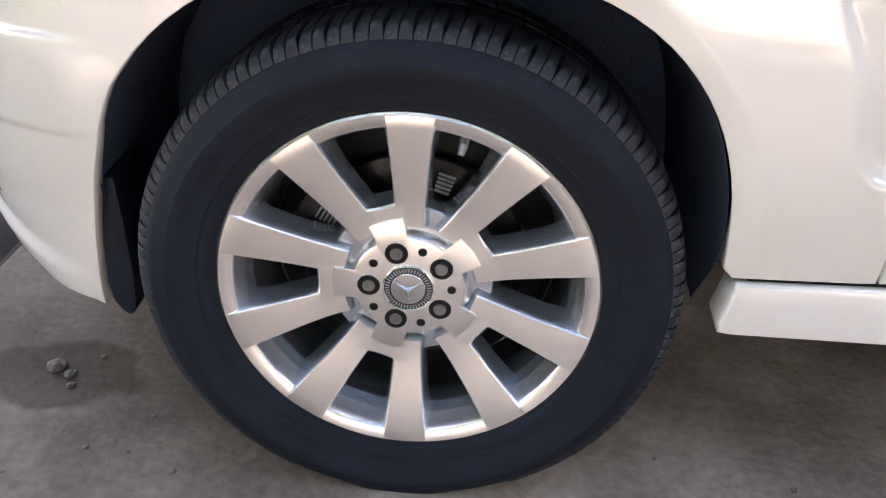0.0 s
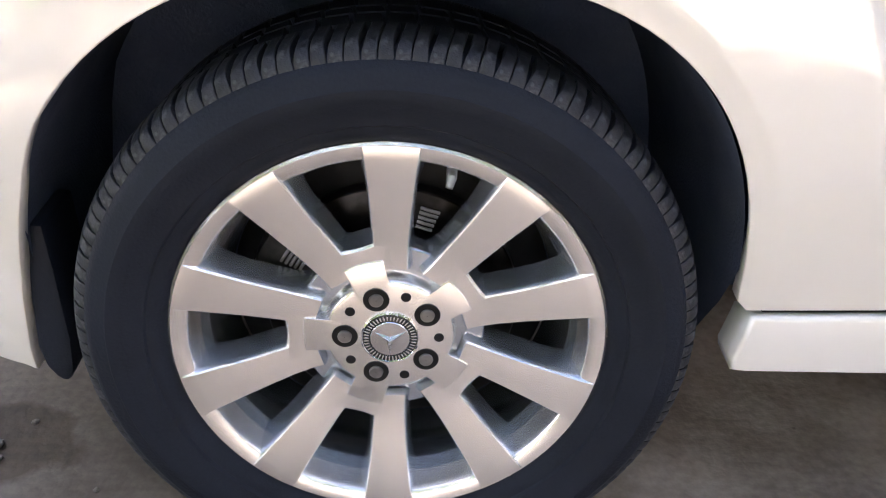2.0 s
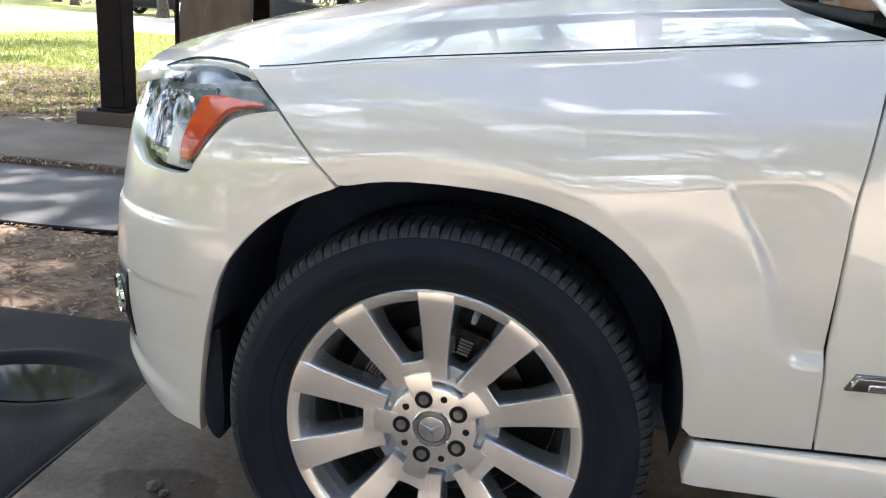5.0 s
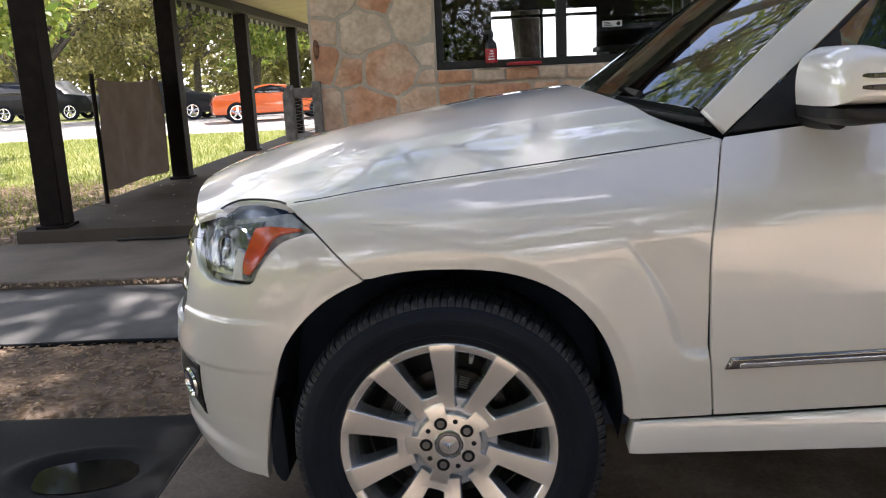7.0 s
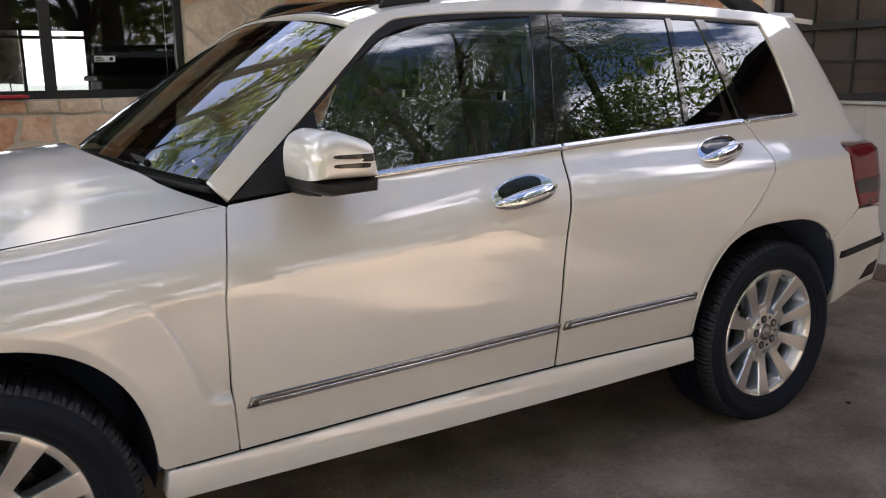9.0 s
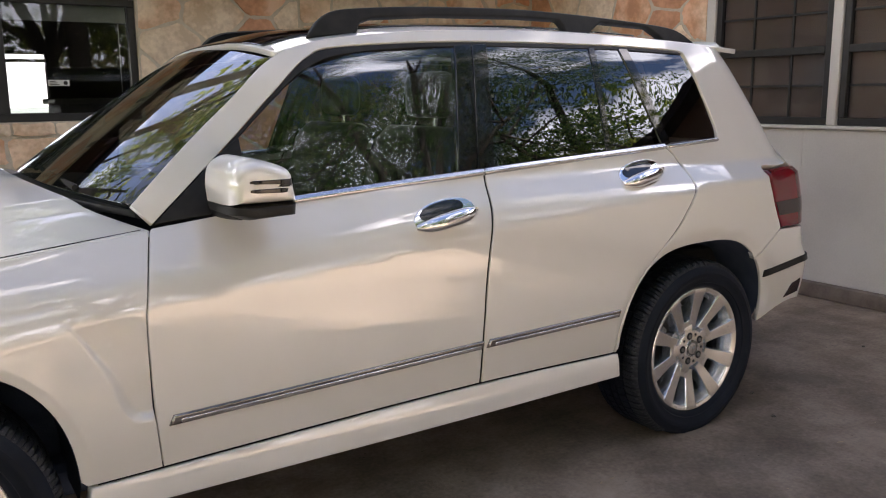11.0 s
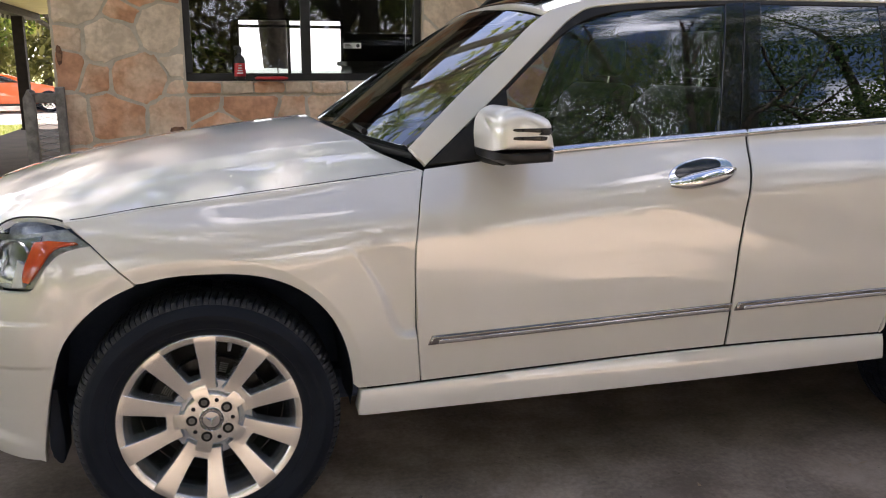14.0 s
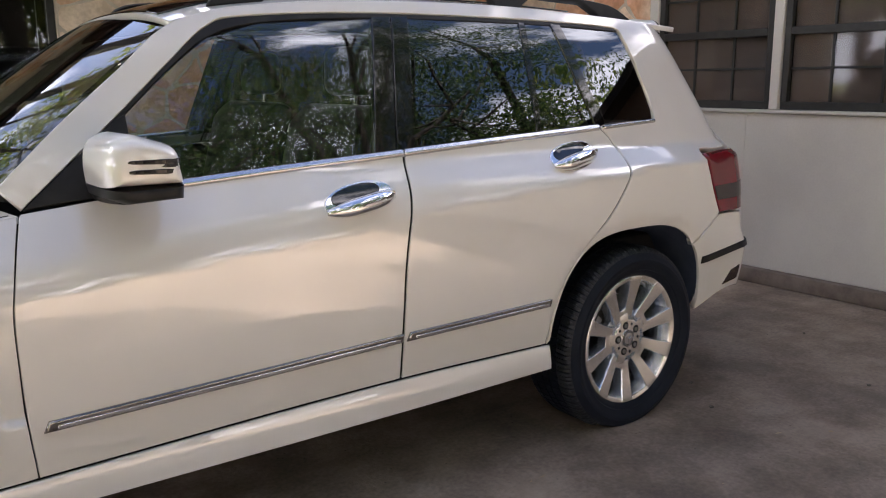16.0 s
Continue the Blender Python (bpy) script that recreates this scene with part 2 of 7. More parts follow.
# the porch concrete at less than half its tone, for the raised walkway
M["porch_dark"] = material("dark_porch_concrete", (0.088, 0.068, 0.050), (0.058, 0.045, 0.033), 2.2, 0.9, bump=0.25, bump_scale=45)
M["black_trim"].node_tree.nodes["Principled BSDF"].inputs["Specular IOR Level"].default_value = 0.25
for k in ("leather", "dash", "headliner", "hole", "disc", "caliper", "liner", "wood_dark", "mat_dark", "black_paint", "grey_paint"):
    M[k].node_tree.nodes["Principled BSDF"].inputs["Specular IOR Level"].default_value = 0.05 if k == "mat_dark" else 0.12

def concrete_floor():
    """Stained slab: cloudy grey, an oil stain of its own shape near the wheel, fine cracks and specks, light painted
    along x.
    """
    m = material("stained_concrete", (0.335, 0.285, 0.238), (0.19, 0.162, 0.136), 2.3, 0.78, bump=0.22, bump_scale=55, rough_var=0.12, fine=0.45)
    n, l = m.node_tree.nodes, m.node_tree.links
    b = n["Principled BSDF"]
    src = b.inputs["Base Color"].links[0].from_socket
    tc = n.new("ShaderNodeTexCoord")
    sep, no = n.new("ShaderNodeSeparateXYZ"), n.new("ShaderNodeTexNoise")
    no.inputs["Scale"].default_value, no.inputs["Detail"].default_value = 9, 5
    l.new(tc.outputs["Object"], no.inputs["Vector"])
    l.new(tc.outputs["Object"], sep.inputs[0])

    def math_node(op, a, bb=None, c=None):
        q = n.new("ShaderNodeMath")
        q.operation = op
        for k, v in enumerate((a, bb, c)):
            if v is None:
                continue
            if isinstance(v, (int, float)):
                q.inputs[k].default_value = v
            else:
                l.new(v, q.inputs[k])
        return q.outputs[0]
    stain = None
    for cx, cy, rx, ry in ((-0.61, 0.20, 0.145, 0.10), (0.9, -0.7, 0.30, 0.14), (3.35, 0.3, 0.10, 0.06), (4.6, -0.8, 0.2, 0.3)):
        dx = math_node("MULTIPLY", math_node("ADD", sep.outputs[0], -cx), 1 / rx)
        dy = math_node("MULTIPLY", math_node("ADD", sep.outputs[1], -cy), 1 / ry)
        d = math_node("SQRT", math_node("ADD", math_node("MULTIPLY", dx, dx), math_node("MULTIPLY", dy, dy)))
        d = math_node("MULTIPLY_ADD", no.outputs["Fac"], 1.3, math_node("ADD", d, -0.65))
        stain = d if stain is None else math_node("MINIMUM", stain, d)
    ramp = n.new("ShaderNodeValToRGB")
    ramp.color_ramp.elements[0].position, ramp.color_ramp.elements[1].position = 0.82, 1.06
    ramp.color_ramp.elements[0].color, ramp.color_ramp.elements[1].color = (0.46, 0.41, 0.35, 1), (1, 1, 1, 1)
    l.new(stain, ramp.inputs["Fac"])
    vo, vr = n.new("ShaderNodeTexVoronoi"), n.new("ShaderNodeValToRGB")
    vo.inputs["Scale"].default_value = 14
    l.new(tc.outputs["Object"], vo.inputs["Vector"])
    vr.color_ramp.elements[0].position, vr.color_ramp.elements[1].position = 0.03, 0.075
    vr.color_ramp.elements[0].color = (0.45, 0.42, 0.40, 1)
    l.new(vo.outputs["Distance"], vr.inputs["Fac"])
    blot, br = n.new("ShaderNodeTexNoise"), n.new("ShaderNodeValToRGB")
    blot.inputs["Scale"].default_value, blot.inputs["Detail"].default_value, blot.inputs["Roughness"].default_value = 3.2, 8, 0.72
    l.new(tc.outputs["Object"], blot.inputs["Vector"])
    br.color_ramp.elements[0].position, br.color_ramp.elements[1].position = 0.40, 0.60
    br.color_ramp.elements[0].color, br.color_ramp.elements[1].color = (0.70, 0.66, 0.62, 1), (1.06, 1.05, 1.04, 1)
    l.new(blot.outputs["Fac"], br.inputs["Fac"])
    # light and shade along x put into the colour, edges broken by noise
    painted_light = n.new("ShaderNodeValToRGB")
    e = painted_light.color_ramp.elements
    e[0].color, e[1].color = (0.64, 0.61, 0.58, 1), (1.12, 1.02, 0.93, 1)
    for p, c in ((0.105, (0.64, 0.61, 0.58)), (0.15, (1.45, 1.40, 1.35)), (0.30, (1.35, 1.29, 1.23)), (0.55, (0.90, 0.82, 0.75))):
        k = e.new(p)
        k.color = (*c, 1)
    l.new(math_node("MULTIPLY_ADD", sep.outputs[0], 1 / 6.5, math_node("MULTIPLY_ADD", no.outputs["Fac"], 0.12, 0.078)), painted_light.inputs["Fac"])
    for other in (ramp, vr, br, painted_light):
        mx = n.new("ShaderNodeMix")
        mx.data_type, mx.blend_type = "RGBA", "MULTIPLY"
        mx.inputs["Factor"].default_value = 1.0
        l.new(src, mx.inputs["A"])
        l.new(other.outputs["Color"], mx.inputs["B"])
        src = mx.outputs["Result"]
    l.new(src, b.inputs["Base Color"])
    return m


def stone_material():
    """Sandstone: each stone cream, tan, orange or rust by its own random number."""
    m = material("sandstone", (1.0, 1.0, 1.0), (0.74, 0.70, 0.66), 7, 0.9, bump=0.8, bump_scale=30, fine=0.6)
    n, l = m.node_tree.nodes, m.node_tree.links
    b = n["Principled BSDF"]
    src = b.inputs["Base Color"].links[0].from_socket
    oi, cr, mx = n.new("ShaderNodeObjectInfo"), n.new("ShaderNodeValToRGB"), n.new("ShaderNodeMix")
    e = cr.color_ramp.elements
    e[0].color, e[1].color = (0.82, 0.665, 0.50, 1), (0.66, 0.35, 0.21, 1)
    for p, c in ((0.25, (0.85, 0.71, 0.55)), (0.45, (0.82, 0.635, 0.46)), (0.62, (0.82, 0.56, 0.38)), (0.80, (0.76, 0.41, 0.24))):
        k = cr.color_ramp.elements.new(p)
        k.color = (*c, 1)
    tc, n3, ad = n.new("ShaderNodeTexCoord"), n.new("ShaderNodeTexNoise"), n.new("ShaderNodeMath")
    n3.inputs["Scale"].default_value, n3.inputs["Detail"].default_value = 3.5, 3
    l.new(tc.outputs["Object"], n3.inputs["Vector"])
    ad.operation = "MULTIPLY_ADD"
    ad.inputs[1].default_value = 1.1
    l.new(n3.outputs["Fac"], ad.inputs[0])
    sb = n.new("ShaderNodeMath")
    sb.operation = "ADD"
    sb.inputs[1].default_value = -0.48
    l.new(oi.outputs["Random"], sb.inputs[0])
    l.new(sb.outputs[0], ad.inputs[2])
    l.new(ad.outputs[0], cr.inputs["Fac"])
    mx.data_type, mx.blend_type = "RGBA", "MULTIPLY"
    mx.inputs["Factor"].default_value = 1.0
    l.new(cr.outputs["Color"], mx.inputs["A"])
    l.new(src, mx.inputs["B"])
    l.new(mx.outputs["Result"], b.inputs["Base Color"])
    return m


def leaf_material(name, c1, c2, c3):
    m = bpy.data.materials.new(name)
    m.use_nodes = True
    n, l = m.node_tree.nodes, m.node_tree.links
    b = n["Principled BSDF"]
    ge, cr = n.new("ShaderNodeNewGeometry"), n.new("ShaderNodeValToRGB")
    e = cr.color_ramp.elements
    e[0].color, e[1].color = (*c1, 1), (*c3, 1)
    k = e.new(0.5)
    k.color = (*c2, 1)
    l.new(ge.outputs["Random Per Island"], cr.inputs["Fac"])
    l.new(cr.outputs["Color"], b.inputs["Base Color"])
    b.inputs["Roughness"].default_value = 0.45
    tl, mx = n.new("ShaderNodeBsdfTranslucent"), n.new("ShaderNodeMixShader")
    mx.inputs[0].default_value = 0.62
    l.new(cr.outputs["Color"], tl.inputs["Color"])
    l.new(b.outputs[0], mx.inputs[1])
    l.new(tl.outputs[0], mx.inputs[2])
    l.new(mx.outputs[0], n["Material Output"].inputs["Surface"])
    return m


def ground_material():
    """Lawn to the horizon, worn to straw and bare earth in places."""
    m = material("lawn", (0.20, 0.24, 0.05), (0.34, 0.33, 0.11), 0.7, 0.9, bump=0.8, bump_scale=25, fine=0.7)
    return m


M["floor"] = concrete_floor()
M["stone"] = stone_material()
M["leaf"] = leaf_material("oak_leaves", (0.08, 0.13, 0.024), (0.18, 0.24, 0.045), (0.31, 0.33, 0.075))
M["leaf_olive"] = leaf_material("olive_oak_leaves", (0.10, 0.10, 0.032), (0.19, 0.18, 0.062), (0.28, 0.26, 0.10))
# copy of the oak leaves with shade put into darker greens
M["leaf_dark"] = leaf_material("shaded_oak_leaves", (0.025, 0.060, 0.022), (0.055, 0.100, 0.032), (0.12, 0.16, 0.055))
M["lawn"] = ground_material()
M["forecourt"] = material("warm_gravel", (0.62, 0.495, 0.37), (0.42, 0.335, 0.25), 1.1, 0.95, bump=0.5, bump_scale=14, ramp=(0.40, 0.60), fine=0.4)
M["road"] = material("pale_gravel", (0.50, 0.46, 0.40), (0.40, 0.36, 0.31), 3, 0.95, bump=0.5, bump_scale=40)
M["back_glow"] = glowing("bright_outside", (1.0, 1.0, 0.98), 2.2)


# ---- building helpers ----
def part(name, shape, mat, parent=None, label="", smooth=True):
    """Link (verts, faces) or a bmesh as one mesh object under a thing or a part."""
    me = bpy.data.meshes.new(name)
    if isinstance(shape, tuple):
        me.from_pydata([tuple(v) for v in shape[0]], [], shape[1])
        if len(shape) > 2:
            me.polygons.foreach_set("use_smooth", [True] * len(me.polygons))
            me.normals_split_custom_set_from_vertices([tuple(v) for v in shape[2]])
            smooth = None
    else:
        shape.normal_update()
        shape.to_mesh(me)
        shape.free()
    if smooth is not None:
        me.polygons.foreach_set("use_smooth", [bool(smooth)] * len(me.polygons))
        if smooth:
            me.set_sharp_from_angle(angle=radians(38))
    me.materials.append(M[mat] if isinstance(mat, str) else mat)
    ob = new(name, me)
    if parent is not None:
        ob.parent = parent
    if label:
        ob["label"] = label
    return ob


def thing(name, loc, label, category, group="", kind=""):
    ob = new(name)
    ob.empty_display_size = 0.1
    ob.location = loc
    return tagged(ob, label, category, group, kind)


def block(x0, x1, y0, y1, z0, z1, bevel=0.004, segs=1, bm=None):
    bm = bm or bmesh.new()
    r = bmesh.ops.create_cube(bm, size=1, matrix=Matrix.LocRotScale(((x0 + x1) / 2, (y0 + y1) / 2, (z0 + z1) / 2), None, (abs(x1 - x0), abs(y1 - y0), abs(z1 - z0))))
    if bevel:
        es = list({e for v in r["verts"] for e in v.link_edges})
        bmesh.ops.bevel(bm, geom=es, offset=bevel, segments=segs, affect="EDGES", profile=0.5)
    return bm


def revolve(profile, n=96, a0=0.0, a1=2 * math.pi, flat=None):
    """Turn a list of (radius, y) about the y axis."""
    vs, fs = [], []
    full = abs(a1 - a0 - 2 * math.pi) < 1e-6
    cols = n if full else n + 1
    for i in range(cols):
        a = a0 + (a1 - a0) * i / n
        for r, y in profile:
            z = r * math.sin(a)
            if flat is not None:
                z = max(z, flat)
            vs.append((r * math.cos(a), y, z))
    k = len(profile)
    for i in range(n):
        j = (i + 1) % cols
        for q in range(k - 1):
            fs.append((i * k + q, i * k + q + 1, j * k + q + 1, j * k + q))
    return vs, fs


def tube(points, radii, n=8, cap=True):
    """A round tube along points."""
    vs, fs = [], []
    pts = [Vector(p) for p in points]
    if isinstance(radii, (int, float)):
        radii = [radii] * len(pts)
    for i, p in enumerate(pts):
        d = (pts[min(i + 1, len(pts) - 1)] - pts[max(i - 1, 0)]).normalized()
        ref = Vector((0, 0, 1)) if abs(d.z) < 0.9 else Vector((1, 0, 0))
        a = d.cross(ref).normalized()
        b = d.cross(a)
        for k in range(n):
            t = 2 * math.pi * k / n
            vs.append(p + (a * math.cos(t) + b * math.sin(t)) * radii[i])
    for i in range(len(pts) - 1):
        for k in range(n):
            k2 = (k + 1) % n
            fs.append((i * n + k, i * n + k2, (i + 1) * n + k2, (i + 1) * n + k))
    if cap:
        fs.append(tuple(range(n - 1, -1, -1)))
        fs.append(tuple(range((len(pts) - 1) * n, len(pts) * n)))
    return vs, fs


def join(*shapes):
    vs, fs = [], []
    for s in shapes:
        o = len(vs)
        vs += list(s[0])
        fs += [tuple(i + o for i in f) for f in s[1]]
    return vs, fs


def prism(outline, axis, lo, hi, bevel=0.0):
    """Extrude a flat outline of (u, v) along an axis: 'x' (u=y, v=z), 'y' (u=x, v=z) or 'z' (u=x, v=y)."""
    bm = bmesh.new()

    def at(u, v, w):
        return {"x": (w, u, v), "y": (u, w, v), "z": (u, v, w)}[axis]
    a = [bm.verts.new(at(u, v, lo)) for u, v in outline]
    b = [bm.verts.new(at(u, v, hi)) for u, v in outline]
    n = len(outline)
    bm.faces.new(a)
    bm.faces.new(b[::-1])
    for i in range(n):
        bm.faces.new((a[i], b[i], b[(i + 1) % n], a[(i + 1) % n]))
    bmesh.ops.recalc_face_normals(bm, faces=bm.faces)
    if bevel:
        bmesh.ops.bevel(bm, geom=list(bm.edges), offset=bevel, segments=2, affect="EDGES", profile=0.5)
    return bm


def spline(points, step=0.02):
    """Points at even steps along a smooth curve through the given ones."""
    p = [Vector(q) for q in points]
    p = [2 * p[0] - p[1]] + p + [2 * p[-1] - p[-2]]
    out = []
    for i in range(1, len(p) - 2):
        n = max(1, int((p[i + 1] - p[i]).length / step + 0.5))
        for k in range(n):
            t = k / n
            out.append(tuple(0.5 * ((2 * p[i]) + (p[i + 1] - p[i - 1]) * t + (2 * p[i - 1] - 5 * p[i] + 4 * p[i + 1] - p[i + 2]) * t * t
                                    + (3 * p[i] - p[i - 1] - 3 * p[i + 1] + p[i + 2]) * t ** 3)))
    out.append(tuple(p[-2]))
    return out


def line(points, step=0.02):
    out = []
    for a, b in zip(points, points[1:]):
        n = max(1, int(math.dist(a, b) / step + 0.5))
        out += [(a[0] + (b[0] - a[0]) * k / n, a[1] + (b[1] - a[1]) * k / n) for k in range(n)]
    out.append(tuple(points[-1]))
    return out


def loop_of(*pieces):
    """Join runs of points into one closed outline without doubles."""
    out = []
    for p in pieces:
        for q in p:
            if not out or math.dist(out[-1], q) > 0.005:
                out.append(tuple(q))
    if math.dist(out[0], out[-1]) < 0.005:
        out.pop()
    return out


def shrink(loop, d):
    """Move a closed outline inwards by d."""
    n = len(loop)
    area = sum(loop[i][0] * loop[(i + 1) % n][1] - loop[(i + 1) % n][0] * loop[i][1] for i in range(n))
    sg = 1 if area > 0 else -1
    out = []
    for i in range(n):
        a, b, c = Vector(loop[i - 1]), Vector(loop[i]), Vector(loop[(i + 1) % n])
        e1, e2 = (b - a).normalized(), (c - b).normalized()
        n1, n2 = Vector((-e1.y, e1.x)) * sg, Vector((-e2.y, e2.x)) * sg
        m = n1 + n2
        if m.length < 1e-6:
            m = n1
        m.normalize()
        k = d / max(0.45, m.dot(n1))
        out.append((b.x + m.x * k, b.y + m.y * k))
    return out


def inside(loop, pts):
    """Which of the points lie inside the outline."""
    lp = np.array(loop)
    x, y = pts[:, 0], pts[:, 1]
    ok = np.zeros(len(pts), bool)
    for i in range(len(lp)):
        x0, y0 = lp[i - 1]
        x1, y1 = lp[i]
        cross = (y0 > y) != (y1 > y)
        with np.errstate(divide="ignore", invalid="ignore"):
            ok ^= cross & (x < (x1 - x0) * (y - y0) / (y1 - y0) + x0)
    return ok


def far_from(loop, pts, d):
    lp = np.array(loop)
    return np.array([np.min((lp[:, 0] - p[0]) ** 2 + (lp[:, 1] - p[1]) ** 2) > d * d for p in pts]) if len(pts) else np.zeros(0, bool)


# ---- the car's outer skin ----
CY = 0.87


def curve(xs, ys, x):
    """Smooth monotone curve through a few stations."""
    n = len(xs)
    if x <= xs[0]:
        return ys[0]
    if x >= xs[-1]:
        return ys[-1]
    i = 0
    while xs[i + 1] < x:
        i += 1
    d = [(ys[k + 1] - ys[k]) / (xs[k + 1] - xs[k]) for k in range(max(0, i - 1), min(n - 1, i + 2))]
    o = i - max(0, i - 1)

    def mean(a, b):
        return 0.0 if a * b <= 0 else 2 * a * b / (a + b)
    m0 = d[0] if i == 0 else mean(d[o - 1], d[o])
    m1 = d[-1] if i == n - 2 else mean(d[o], d[o + 1])
    h = xs[i + 1] - xs[i]
    t = (x - xs[i]) / h
    return (ys[i] * (1 + 2 * t) * (1 - t) ** 2 + m0 * h * t * (1 - t) ** 2 + ys[i + 1] * t * t * (3 - 2 * t) + m1 * h * t * t * (t - 1))


def ease(a, b, x):
    t = min(1, max(0, (x - a) / (b - a)))
    return t * t * (3 - 2 * t)


SIDE_Z = (0.15, 0.27, 0.335, 0.40, 0.55, 0.72, 0.88, 0.98, 1.08, 1.20, 1.35, 1.50, 1.62)
SIDE_Y = (0.11, 0.060, 0.018, -0.013, -0.043, -0.055, -0.045, -0.018, 0.030, 0.0775, 0.139, 0.2035, 0.27)
NOSE_Z = (0.18, 0.30, 0.45, 0.60, 0.75, 0.90, 1.00)
NOSE_X = (-0.665, -0.780, -0.808, -0.790, -0.757, -0.705, -0.61)
TAIL_Z = (0.20, 0.34, 0.45, 0.62, 0.72, 0.90, 1.10, 1.30, 1.52, 1.62)
TAIL_X = (3.45, 3.61, 3.665, 3.675, 3.62, 3.59, 3.52, 3.43, 3.32, 3.26)
FRONT_S, END_F, END_R = -0.36, -1.51, 4.45


def side_y(x, z):
    lift = 0.10 * (1 - ease(0.5, 1.8, x)) * ease(0.60, 0.85, z)
    y = curve(SIDE_Z, SIDE_Y, z + lift)
    # the flank stands upright to a crease that rises towards the tail, and leans in above it
    zc = curve((-0.4, 0.2, 0.61, 1.09, 1.66, 2.64, 3.3), (0.735, 0.785, 0.851, 0.886, 0.935, 1.0, 1.035), x)
    top = min(zc + 0.19, 1.10)
    flank = curve(SIDE_Z, SIDE_Y, min(z, 0.70))
    if z <= zc:
        y = flank
    elif z < top:
        y = flank + (y - flank) * (1 - (1 - (z - zc) / (top - zc)) ** 1.3)
    # the bumper's foot does not tuck in as the sills do
    foot = ease(-0.28, -0.42, x) * (1 - ease(0.36, 0.52, z))
    y += (-0.016 - y) * foot * (1 if y > -0.016 else 0)
    y += 0.05 * max(0, (0.5 - x) / 0.9) ** 2 + 0.03 * max(0, (x - 2.6) / 0.8) ** 2
    return y


def arch_lip(s, z):
    """The skin turns in over a hand's width round each wheel opening."""
    lip = 0.0
    for cx, cz, a, b, n in ((-0.012, 0.30, 0.426, 0.479, 2.45), (2.735, 0.315, 0.432, 0.476, 2.9)):
        r = (abs((s - cx) / a) ** n + max(0, (z - cz) / b) ** n) ** (1 / n)
        lip += 0.010 * min(1, max(0, 1 - (r - 1) / 0.085)) * ease(0.40, 0.50, z)
    return lip * ease(-0.36, -0.22, s)


def skin(s, z):
    """A point of the outer skin: s runs along the side and round both ends."""
    if s < FRONT_S:
        f = min(1, (FRONT_S - s) / (FRONT_S - END_F)) * math.pi / 2
        y0, x1 = side_y(FRONT_S, z), curve(NOSE_Z, NOSE_X, z)
        fold = curve((-0.85, -0.5), (0.345, 0.292), s)
        g = ease(0.0, 0.12, FRONT_S - s) * (0.0045 * ease(0.668, 0.658, z) - 0.0045 * ease(0.540, 0.533, z)) + 0.011 * ease(0.10, 0.30, FRONT_S - s) * ease(fold + 0.018, fold - 0.016, z)
        return (FRONT_S - (FRONT_S - x1 + g) * math.sin(f) ** 0.9, y0 - g + (CY - y0) * (1 - math.cos(f) ** 0.8), z)
    x1 = curve(TAIL_Z, TAIL_X, z)
    s0 = x1 - 0.26
    if s > s0:
        f = min(1, (s - s0) / (END_R - s0)) * math.pi / 2
        y0 = side_y(s0, z)
        return (s0 + (x1 - s0) * math.sin(f) ** 0.85, y0 + (CY - y0) * (1 - max(0, math.cos(f)) ** 0.7), z)
    return (s, side_y(s, z) + arch_lip(s, z), z)


def normal_of(surf, u, v, away):
    e = 0.004
    a, b = Vector(surf(u + e, v)) - Vector(surf(u - e, v)), Vector(surf(u, v + e)) - Vector(surf(u, v - e))
    n = a.cross(b)
    if n.length < 1e-12:
        n = Vector(surf(u, v)) - away
    n.normalize()
    return n if n.dot(Vector(surf(u, v)) - away) > 0 else -n


